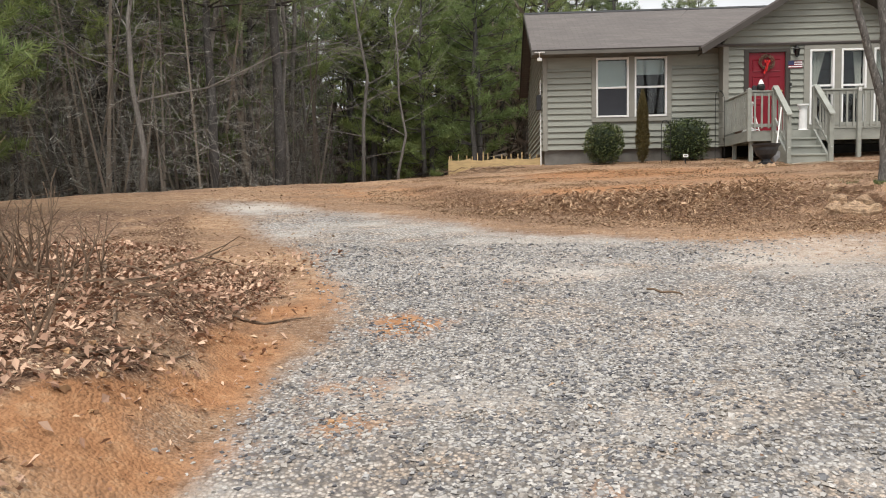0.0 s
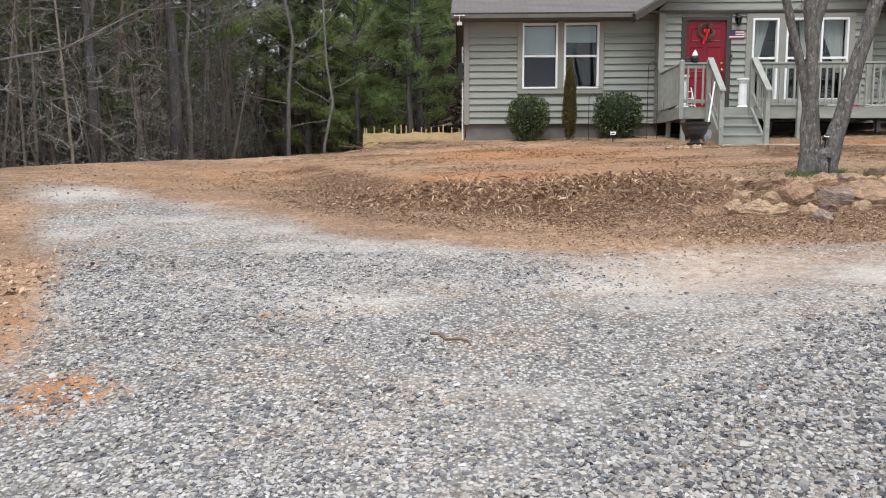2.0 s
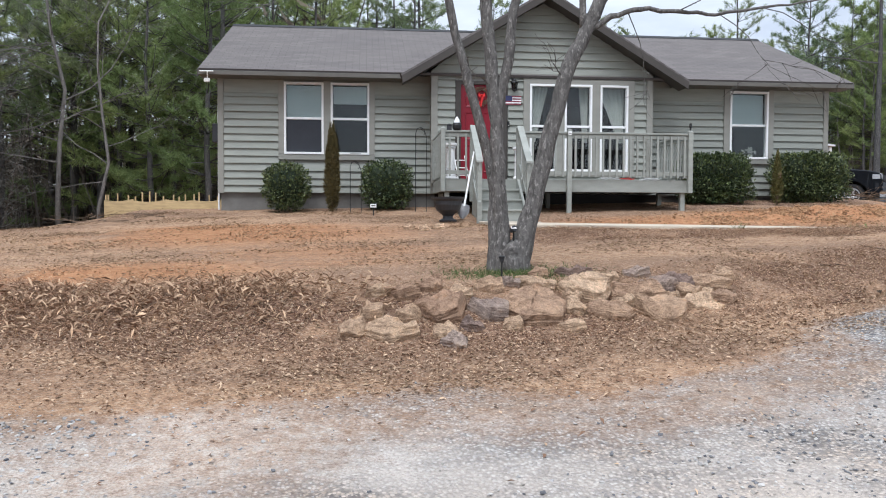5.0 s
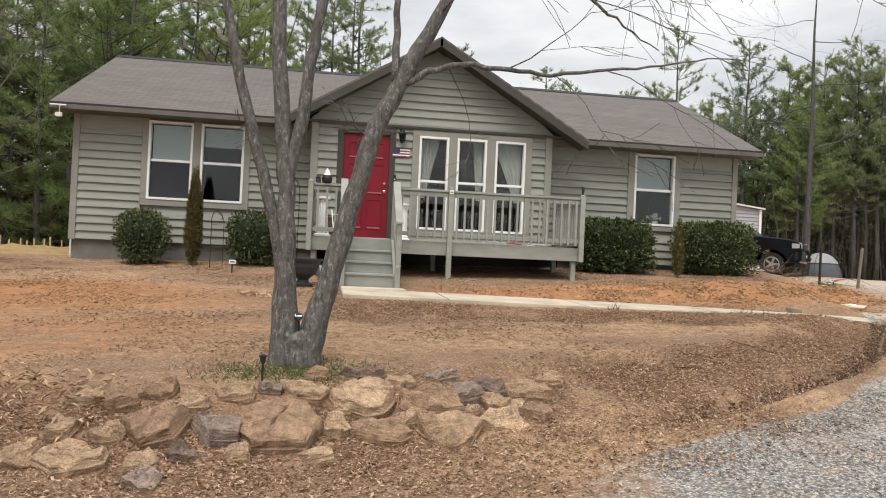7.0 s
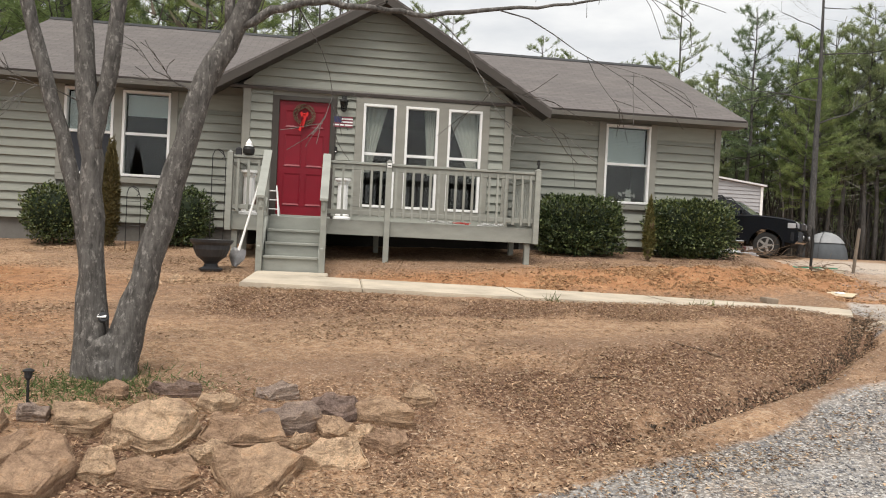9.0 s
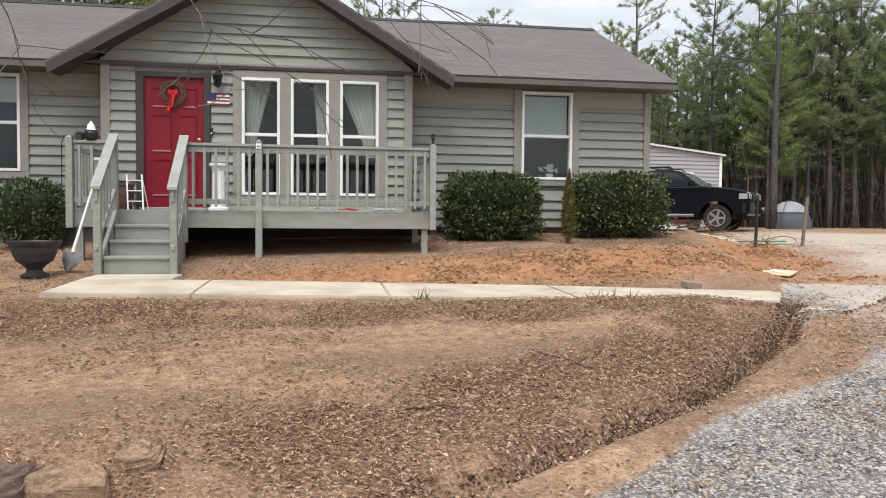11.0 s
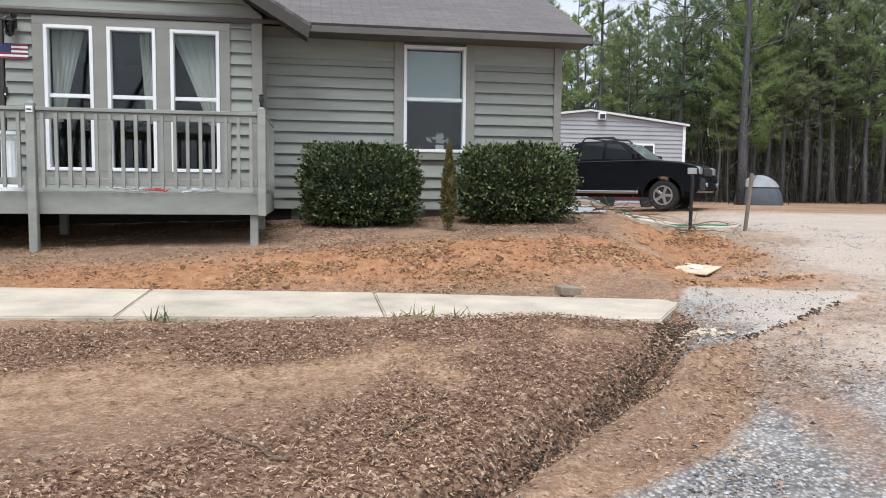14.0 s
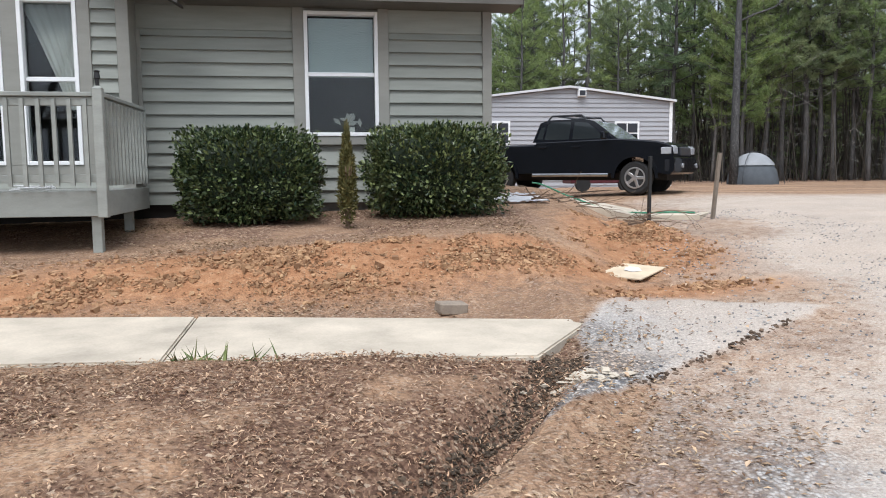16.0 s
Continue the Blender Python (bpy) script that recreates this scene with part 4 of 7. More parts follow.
RX0, RX1 = 0.33, 14.68
roof = slab("roof", (RX0, EAVE_Y, EAVE_Z), (RX1, EAVE_Y, EAVE_Z), (RX1, RIDGE_Y, RIDGE_Z), (RX0, RIDGE_Y, RIDGE_Z), 0.05, M["roof"])
slab("roof", (RX1, 2 * RIDGE_Y - EAVE_Y, EAVE_Z), (RX0, 2 * RIDGE_Y - EAVE_Y, EAVE_Z), (RX0, RIDGE_Y, RIDGE_Z), (RX1, RIDGE_Y, RIDGE_Z), 0.10, M["roof"])
GF = 21.55
run_back = EAVE_Y + (GAB_Z - EAVE_Z) / (RIDGE_Z - EAVE_Z) * (RIDGE_Y - EAVE_Y)
low_back = EAVE_Y + max(0.02, (GE_Z - EAVE_Z) / (RIDGE_Z - EAVE_Z) * (RIDGE_Y - EAVE_Y)) - 0.15
for s in (-1, 1):
    ex = GAB_X + s * 3.11
    a, b, c, d = (ex, low_back, GE_Z), (ex, GF, GE_Z), (GAB_X, GF, GAB_Z), (GAB_X, run_back + 0.1, GAB_Z)
    if s > 0:
        a, b, c, d = b, a, d, c
    slab("roof", a, b, c, d, 0.07, M["roof"])
    # bargeboard along the slope
    bm = bmesh.new()
    n = Vector((s * 3.11, 0, GE_Z - GAB_Z)).normalized()
    up = Vector((-n.z * s, 0, n.x * s))
    p, q = Vector((GAB_X, GF, GAB_Z)) - up * 0.045, Vector((ex, GF, GE_Z)) - up * 0.045
    vs = []
    for y in (GF - 0.035, GF + 0.005):
        vs += [bm.verts.new((w.x, y, w.z)) for w in (p, q, q - Vector((s * 0.02, 0, 0.13 / up.z)), p - Vector((0, 0, 0.13 / up.z)))]
    for f in ((0, 1, 2, 3), (7, 6, 5, 4), (0, 4, 5, 1), (1, 5, 6, 2), (2, 6, 7, 3), (3, 7, 4, 0)):
        bm.faces.new([vs[i] for i in f])
    bmesh.ops.recalc_face_normals(bm, faces=bm.faces)
    under(part("bargeboard", bm, M["fascia"]))
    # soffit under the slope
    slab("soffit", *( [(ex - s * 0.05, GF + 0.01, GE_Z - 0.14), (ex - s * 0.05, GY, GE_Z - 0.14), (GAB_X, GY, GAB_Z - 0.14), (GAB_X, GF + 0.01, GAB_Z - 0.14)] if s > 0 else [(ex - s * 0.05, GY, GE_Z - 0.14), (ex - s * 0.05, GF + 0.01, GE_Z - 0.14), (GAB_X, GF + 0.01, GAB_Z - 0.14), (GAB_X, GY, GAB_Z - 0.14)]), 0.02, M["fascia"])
under(part("ridge_cap", prism(bmesh.new(), [(RIDGE_Y - 0.14, RIDGE_Z - 0.05), (RIDGE_Y, RIDGE_Z + 0.035), (RIDGE_Y + 0.14, RIDGE_Z - 0.05), (RIDGE_Y, RIDGE_Z - 0.02)], "x", RX0, RX1), M["black"]))
for a, b in ((RX0, GAB_X - 3.02), (GAB_X + 3.02, RX1)):
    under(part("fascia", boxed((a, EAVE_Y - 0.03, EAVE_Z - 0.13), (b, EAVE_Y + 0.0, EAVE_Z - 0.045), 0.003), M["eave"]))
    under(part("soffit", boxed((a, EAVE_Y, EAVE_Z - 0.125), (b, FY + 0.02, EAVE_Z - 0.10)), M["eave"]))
for x in (RX0, RX1):
    for s in (1, -1):
        e = EAVE_Y if s > 0 else 2 * RIDGE_Y - EAVE_Y
        bm = prism(bmesh.new(), [(e, EAVE_Z - 0.16), (e, EAVE_Z - 0.02), (RIDGE_Y, RIDGE_Z - 0.02), (RIDGE_Y, RIDGE_Z - 0.17)], "x", x - 0.02, x + 0.02)
        under(part("bargeboard", bm, M["fascia"]))

# ---- the deck ----
DX0, DX1, DY, DZ = 5.20, 10.18, 20.25, 2.74
deck = thing("deck", "raised grey-green painted wooden deck with balustrade", "deck", at=(DX0, DY, 2.1))
bpy.context.view_layer.update()


def dk(name, lo, hi, bevel=0.004, mat="deckpaint", parent=None, m=None):
    return under(part(name, boxed(lo, hi, bevel, m), M[mat]), parent or deck)


y = DY + 0.04
while y < GY - 0.06:
    dk("floor_board", (DX0 + 0.04, y, DZ - 0.03), (DX1 - 0.04, min(y + 0.135, GY - 0.05), DZ + random.uniform(-0.002, 0.002)), 0.0, "deckfloor")
    y += 0.142
dk("rim_joist", (DX0, DY, 2.50), (DX1, DY + 0.04, DZ + 0.004))
dk("rim_joist", (DX0, DY + 0.04, 2.50), (DX0 + 0.04, GY - 0.05, DZ + 0.004))
dk("rim_joist", (DX1 - 0.04, DY + 0.04, 2.50), (DX1, GY - 0.05, DZ + 0.004))
for jx in np.arange(DX0 + 0.4, DX1 - 0.2, 0.42):
    dk("joist", (float(jx), DY + 0.04, 2.52), (float(jx) + 0.04, GY - 0.05, DZ - 0.035), 0.0)


def deck_post(x, y, z0, z1, w=0.09):
    p = dk("post", (x - w / 2, y - w / 2, z0), (x + w / 2, y + w / 2, z1), 0.006)
    bm = bmesh.new()
    vs = [bm.verts.new((x + dx * w / 2, y + dy * w / 2, z1)) for dx, dy in ((-1, -1), (1, -1), (1, 1), (-1, 1))]
    ap = bm.verts.new((x, y, z1 + 0.035))
    bm.faces.new(vs[::-1])
    for i in range(4):
        bm.faces.new((vs[i], vs[(i + 1) % 4], ap))
    under(part("post_cap", bm, M["deckpaint"]), p)
    return p


PF = DY - 0.045
for px in (DX0 + 0.03, 7.70, DX1 - 0.04):
    deck_post(px, PF, 2.49 if px != 7.70 else float(land(px, PF)) - 0.1, 3.70)
tag = dk("tag", (7.665, PF - 0.052, 3.60), (7.735, PF - 0.0465, 3.67), 0.002, "white")
dk("mark", (7.675, PF - 0.055, 3.625), (7.725, PF - 0.0522, 3.64), 0.0, "blackplastic", tag)
for px in (DX0 + 0.12, DX1 - 0.14):
    dk("leg", (px - 0.045, DY + 0.05, float(land(px, DY)) - 0.1), (px + 0.045, DY + 0.14, 2.5))
for px in (5.795, 6.70):
    deck_post(px, PF, 2.3, 3.72)
for px in (DX0 + 0.12, 7.6, DX1 - 0.14):
    dk("leg", (px - 0.045, 21.5, float(land(px, 21.5)) - 0.1), (px + 0.045, 21.59, 2.52))


def balustrade(p, q):
    """Top and bottom rail with square balusters between two points on plan."""
    p, q = Vector((*p, 0)), Vector((*q, 0))
    d = q - p
    L = d.length
    m = Matrix.Translation(p) @ Matrix.Rotation(math.atan2(d.y, d.x), 4, "Z")
    dk("top_rail", (0, -0.045, 3.625), (L, 0.045, 3.665), 0.005, m=m)
    dk("upper_rail", (0, -0.02, 3.54), (L, 0.02, 3.622), 0.004, m=m)
    dk("bottom_rail", (0, -0.02, 2.825), (L, 0.02, 2.90), 0.004, m=m)
    n = max(2, int(L / 0.135))
    for i in range(n):
        x = (i + 0.5) * L / n
        dk("baluster", (x - 0.018, -0.052, 2.79), (x + 0.018, -0.021, 3.60), 0.0, m=m)


balustrade((DX0 + 0.08, PF + 0.02), (5.75, PF + 0.02))
balustrade((6.75, PF + 0.02), (7.65, PF + 0.02))
balustrade((7.75, PF + 0.02), (DX1 - 0.09, PF + 0.02))
balustrade((DX0 + 0.03, GY - 0.05), (DX0 + 0.03, PF + 0.05))
balustrade((DX1 - 0.04, PF + 0.05), (DX1 - 0.04, GY - 0.05))

stairs = thing("stairs", "four painted wooden steps with sloping plank handrails", "stairs", at=(6.25, 19.8, 1.97))
bpy.context.view_layer.update()
NS, SY0, G0 = 4, 19.42, 1.95
rise, tread = (DZ - G0) / NS, (DY - SY0) / (NS - 1)
for i in range(NS - 1):
    y0, z1 = SY0 + i * tread, G0 + (i + 1) * rise
    dk("tread", (5.86, y0 - 0.03, z1 - 0.04), (6.66, y0 + tread + 0.01, z1), 0.006, "deckpaint", stairs)
    dk("riser", (5.86, y0, G0 + i * rise - (0.1 if i == 0 else 0)), (6.66, y0 + 0.025, z1 - 0.04), 0.002, "deckpaint", stairs)
for x in (5.80, 6.66):
    bm = prism(bmesh.new(), [(SY0 - 0.02, G0 - 0.12), (DY - 0.01, G0 - 0.12), (DY - 0.01, DZ - 0.01), (DY - 0.12, DZ - 0.01), (SY0 - 0.02, G0 + 0.16)], "x", x, x + 0.045)
    under(part("stringer", bm, M["deckpaint"]), stairs)
for x in (5.765, 6.675):
    dk("newel", (x, SY0 - 0.10, G0 - 0.15), (x + 0.09, SY0 - 0.012, 2.98), 0.005, "deckpaint", stairs)
    for z_up, z_dn, dep, nm in ((3.72, 2.99, 0.15, "handrail"), (3.02, 2.28, 0.05, "lower_rail")):
        y_a, y_b = (DY - 0.10, SY0 - 0.12)
        bm = prism(bmesh.new(), [(y_a, z_up), (y_b, z_dn), (y_b, z_dn - dep), (y_a, z_up - dep)], "x", x + 0.02, x + 0.062)
        under(part(nm, bm, M["deckpaint"]), stairs)
    for i in range(1, 5):
        by = SY0 - 0.05 + (DY - 0.14 - SY0) * i / 5
        bz = 2.28 + (3.02 - 2.28) * (by - SY0 + 0.12) / (DY - 0.10 - SY0 + 0.12)
        dk("baluster", (x + 0.026, by - 0.017, bz - 0.06), (x + 0.056, by + 0.017, bz + 0.60), 0.0, "deckpaint", stairs)
    bm = prism(bmesh.new(), [(DY - 0.10, 3.76), (SY0 - 0.14, 3.02), (SY0 - 0.14, 2.985), (DY - 0.10, 3.722)], "x", x - 0.02, x + 0.10)
    under(part("rail_cap", bm, M["deckpaint"]), stairs)

# ---- trees ----
def tufts(centres, size, rng, blades=6, droop=0.15, thick=(0.05, 0.09)):
    """Sprays of thin needle blades round many centres, as one set of triangles."""
    c = np.repeat(np.asarray(centres), blades, axis=0)
    n = len(c)
    d = rng.normal(size=(n, 3))
    d[:, 2] = d[:, 2] * 0.7 + 0.35 - droop
    d /= np.linalg.norm(d, axis=1)[:, None]
    w = np.cross(d, rng.normal(size=(n, 3)))
    w /= np.linalg.norm(w, axis=1)[:, None] + 1e-9
    s = size * rng.uniform(0.6, 1.25, (n, 1))
    wid = s * rng.uniform(*thick, (n, 1))
    a, b, t = c - w * wid, c + w * wid, c + d * s
    v = np.stack([a, b, t], 1).reshape(-1, 3)
    return v, np.arange(3 * n).reshape(-1, 3)


def leaves_at(c, d, size, rng, wide=0.5):
    """Small pointed leaves: one folded diamond each."""
    n = len(c)
    d = d / (np.linalg.norm(d, axis=1)[:, None] + 1e-9)
    w = np.cross(d, rng.normal(size=(n, 3)))
    w /= np.linalg.norm(w, axis=1)[:, None] + 1e-9
    s = size * rng.uniform(0.6, 1.3, (n, 1))
    u = np.cross(d, w)
    base, tip = c - d * s * 0.5, c + d * s * 0.5
    l, r = c - w * s * wide * 0.5 + u * s * 0.08, c + w * s * wide * 0.5 + u * s * 0.08
    v = np.stack([base, l, tip, r], 1).reshape(-1, 3)
    k = np.arange(n)[:, None] * 4
    return v, np.concatenate([k + np.array([0, 1, 2]), k + np.array([0, 2, 3])])


def puffs(centres, axes, size, rng, blades=24):
    """Pine foliage: round brushes of needles, each fanning out from the end of a twig."""
    n = len(centres) * blades
    c = np.repeat(np.asarray(centres), blades, axis=0)
    ax = np.repeat(np.asarray(axes), blades, axis=0)
    d = rng.normal(size=(n, 3))
    d /= np.linalg.norm(d, axis=1)[:, None]
    d = d + 0.45 * ax + (0, 0, 0.25)
    d /= np.linalg.norm(d, axis=1)[:, None]
    w = np.cross(d, rng.normal(size=(n, 3)))
    w /= np.linalg.norm(w, axis=1)[:, None] + 1e-9
    s = size * rng.uniform(0.65, 1.2, (n, 1))
    root = c + ax * rng.uniform(-0.16, 0.05, (n, 1))
    wid = s * rng.uniform(0.035, 0.06, (n, 1))
    v = np.stack([root - w * wid, root + w * wid, root + d * s], 1).reshape(-1, 3)
    return v, np.arange(3 * n).reshape(-1, 3)


def pine(seed, height, crown_from, spread, mat, dense=1.0, lean=0.0):
    """A pine: a tapered trunk with whorls of limbs whose twigs end in brushes of needles."""
    rng = np.random.default_rng(seed)
    bm = bmesh.new()
    n = 8
    r0 = 0.009 * height + 0.03
    pts = [(lean * (i / n) ** 2 * height + rng.normal(0, 0.04) * (i > 0), rng.normal(0, 0.04) * (i > 0), -0.5 + (height + 0.5) * i / n) for i in range(n + 1)]
    tube(bm, pts, [r0 * (1 - 0.88 * i / n) for i in range(n + 1)], 7)
    cent, axis = [], []
    z = crown_from * height
    while z < height * 0.985:
        k = (z / height - crown_from) / (1 - crown_from)
        reach = spread * (1 - k) ** 0.6 * (0.55 + 0.45 * min(1, k * 4)) + 0.2
        for a in rng.uniform(0, 2 * math.pi, rng.integers(3, 6)):
            L = reach * rng.uniform(0.5, 1.15)
            rise = rng.uniform(-0.1, 0.55) + 0.5 * k
            base = np.array([lean * (z / height) ** 2 * height, 0, z])
            dirn = np.array([math.cos(a), math.sin(a), rise])
            mid, tip = base + dirn * L * 0.55 - (0, 0, 0.06 * L), base + dirn * L
            tube(bm, [base, mid, tip], [r0 * 0.25 * (1 - 0.7 * k), 0.016, 0.006], 3)
            for t in np.append(rng.beta(2.2, 1.1, int(dense * (2 + 5.5 * L))), 1.0):
                ax = dirn + rng.normal(0, 0.5, 3) + (0, 0, 0.35)
                ax /= np.linalg.norm(ax)
                cent.append(base + dirn * L * t + ax * rng.uniform(0.05, 0.32))
                axis.append(ax)
        z += height * rng.uniform(0.022, 0.055)
    cent.append(np.array([lean * height, 0, height]))
    axis.append(np.array([0, 0, 1.0]))
    t = thing("pine_tree", "tall pine with bare lower trunk and green needle crown", "tree", "pines round the clearing")
    part("trunk", bm, M["pinebark"], t, smooth=True)
    v, f = puffs(cent, axis, 0.24, rng)
    mesh_of("crown", v, f, M[mat], t)
    return t


def branchy(bm, p, d, length, r, depth, rng, gravity=0.0, spread=0.6, sides=5):
    """A limb that wanders, tapers and forks into finer limbs."""
    pts, rad = [Vector(p)], [r]
    d = Vector(d).normalized()
    n = 4 if depth > 1 else 3
    for i in range(n):
        d = (d + Vector(rng.normal(0, 0.14, 3)) + Vector((0, 0, -gravity))).normalized()
        pts.append(pts[-1] + d * length / n)
        rad.append(max(0.0028, r * (1 - 0.6 * (i + 1) / n)))
    tube(bm, pts, rad, max(3, sides))
    if depth <= 0:
        return
    kids = int(rng.integers(3, 6))
    for k in range(kids):
        u = rng.uniform(0.35, 1.0) if k else 1.0
        i = min(n - 1, int(u * n))
        q = pts[i].lerp(pts[i + 1], u * n - i) if u < 1 else pts[-1]
        kd = (d + Vector(rng.normal(0, spread, 3))).normalized()
        branchy(bm, q, kd, length * rng.uniform(0.5, 0.75), max(0.0035, rad[i] * rng.uniform(0.4, 0.65)), depth - 1, rng, gravity, spread, sides - 1)


def bare_tree(seed, height, r, fork=0.35, depth=3, limbs=9, drift=0.06):
    rng = np.random.default_rng(seed)
    bm = bmesh.new()
    n = 7
    pts = [Vector((rng.normal(0, drift) * i, rng.normal(0, drift) * i, -0.4 + (height + 0.4) * i / n)) for i in range(n + 1)]
    rad = [max(0.012, r * (1 - 0.85 * i / n)) for i in range(n + 1)]
    tube(bm, pts, rad, 7)
    t = thing("bare_tree", "leafless grey-barked tree with fine twigs", "tree", "bare trees at the wood's edge")
    part("trunk", bm, M["greybark"], t, smooth=True)
    for k in range(limbs):
        bm = bmesh.new()
        u = fork + (1 - fork) * (k + 0.5) / limbs
        i = min(n - 1, int(u * n))
        q = pts[i].lerp(pts[i + 1], u * n - i)
        a = rng.uniform(0, 2 * math.pi)
        branchy(bm, q, (math.cos(a), math.sin(a), rng.uniform(0.0, 0.45)), height * (0.36 - 0.22 * u) * rng.uniform(0.7, 1.3), rad[i] * 0.36, depth - 1, rng, -0.005, 0.42, 4)
        part("limb", bm, M["greybark"], t)
    return t


def placed(t, x, y, turn=0.0, scale=1.0, sink=0.0):
    t.matrix_world = Matrix.Translation((x, y, float(land(x, y)) - sink)) @ Matrix.Rotation(turn, 4, "Z") @ Matrix.Scale(scale, 4)
    return t


PINES = [pine(11, 15, 0.45, 2.6, "needles"), pine(12, 13, 0.35, 2.8, "needles"), pine(13, 17, 0.55, 2.5, "needles"), pine(14, 9, 0.12, 2.4, "needles_yellow", 1.1), pine(15, 6, 0.06, 1.9, "needles_yellow", 1.2), pine(16, 12, 0.28, 2.5, "needles_yellow", 1.0)]
BARES = [bare_tree(21, 11, 0.085, 0.22, 3, 15), bare_tree(22, 9, 0.06, 0.2, 3, 15), bare_tree(23, 13, 0.10, 0.25, 3, 16)]
used = set()


def plant(pool, k, x, y, rng, lo=0.85, hi=1.2):
    src = pool[k % len(pool)]
    s = rng.uniform(lo, hi)
    m = Matrix.Translation((x, y, float(land(x, y)))) @ Matrix.Rotation(rng.uniform(0, 6.28), 4, "Z")
    if src.name not in used:
        used.add(src.name)
        t = src
        t.matrix_world = m @ Matrix.Scale(s, 4)
    else:
        keep = src.scale.copy()
        src.scale = (s, s, s)
        t = copy_thing(src, m)
        src.scale = keep
    return t


def clear_of(x, y):
    """True where trees may stand: outside the yard, the drive and the buildings."""
    if -6.3 < x < 24 and y < 33:
        return False
    if 15 < x < 26 and 33 <= y < 43.5:
        return False
    if x < -6.3:
        return y > 11.5 + max(0, (x + 12)) * 1.6 or x < -14
    if x >= 24:
        return y > 44 - 0.28 * (x - 24) or x > 40
    return True


rng = np.random.default_rng(5)
for k in range(70):                       # the wood behind the drive
    for _ in range(40):
        x, y = rng.uniform(-30, 2), rng.uniform(13, 48)
        if clear_of(x, y):
            break
    plant(PINES, int(rng.choice([1, 1, 0, 5, 5, 3])), x, y + 3, rng)
for k in range(40):                       # behind the house
    x, y = -4 + 30 * (k + rng.uniform(0, 1)) / 40, rng.uniform(46, 62)
    plant(PINES, int(rng.choice([0, 1, 2, 5])), x, y, rng, 0.8 - 0.16 * (x > 9), 1.0 - 0.2 * (x > 9))
for k in range(80):                       # right of the shed
    for _ in range(40):
        x, y = rng.uniform(22, 58), rng.uniform(30, 62)
        if clear_of(x, y):
            break
    plant(PINES, int(rng.choice([1, 5, 1, 0, 5])), x, y, rng, 0.66, 0.86)
for k in range(26):
    for _ in range(40):
        x, y = rng.uniform(-24, -1), rng.uniform(13, 36)
        if clear_of(x, y):
            break
    plant(BARES, k, x, y, rng, 0.7, 1.15)
for k in range(14):
    x, y = rng.uniform(14, 50), rng.uniform(45, 52)
    plant(BARES, k, x, y, rng, 0.7, 1.0)

plant(PINES, 3, -8.6, 11.2, rng, 1.0, 1.02)
plant(PINES, 4, -10.5, 15.0, rng, 1.0, 1.1)
for x, y, k in ((-14.5, 15.0, 0), (-16.0, 18.0, 2), (-9.4, 19.5, 1), (-11.6, 20.5, 0), (-6.8, 24.0, 0), (-4.0, 29.0, 1), (-7.2, 27.5, 2), (-10.2, 22.0, 0), (-13.5, 19.5, 2), (-5.4, 29.5, 0), (-12.0, 16.0, 1), (-8.6, 24.5, 1)):
    plant(BARES, k, x, y, rng, 1.0, 1.15)
for k in range(46):                       # younger pines between the bare trees
    for _ in range(40):
        x, y = rng.uniform(-24, 1), rng.uniform(17, 40)
        if clear_of(x, y):
            break
    plant(PINES, int(rng.choice([3, 5, 5, 1])), x, y, rng, 0.85, 1.2)
for x, y in ((-3.4, 32.0), (-1.4, 31.5), (-5.0, 34.0), (-9.0, 26.5), (-2.4, 36.0)):
    plant(PINES, 3, x, y, rng, 0.9, 1.3)
for k in range(40):                       # young pines along the edge of the right wood
    x = rng.uniform(26, 52)
    plant(PINES, int(rng.choice([5, 5, 1])), x, 45.5 - 0.25 * (x - 24) + rng.uniform(0, 3), rng, 0.8, 1.0)
for k in range(18):                       # deeper rows of the right wood
    x = rng.uniform(27, 66)
    plant(PINES, int(rng.choice([5, 1, 5])), x, rng.uniform(50, 62) - 0.25 * (x - 27), rng, 0.65, 0.9)
for k in range(14):
    plant(PINES, int(rng.choice([3, 5])), rng.uniform(12, 27), rng.uniform(45, 50), rng, 0.6, 0.85)
lone = bare_tree(29, 13, 0.175, 0.42, 3, 8, 0.012)
for ob in lone.children:
    ob.data.materials[0] = M["darkbark"]
tagged(lone, "tall dark straight tree with few bare limbs by the tent", "tree")
placed(lone, 26.75, 38.0)


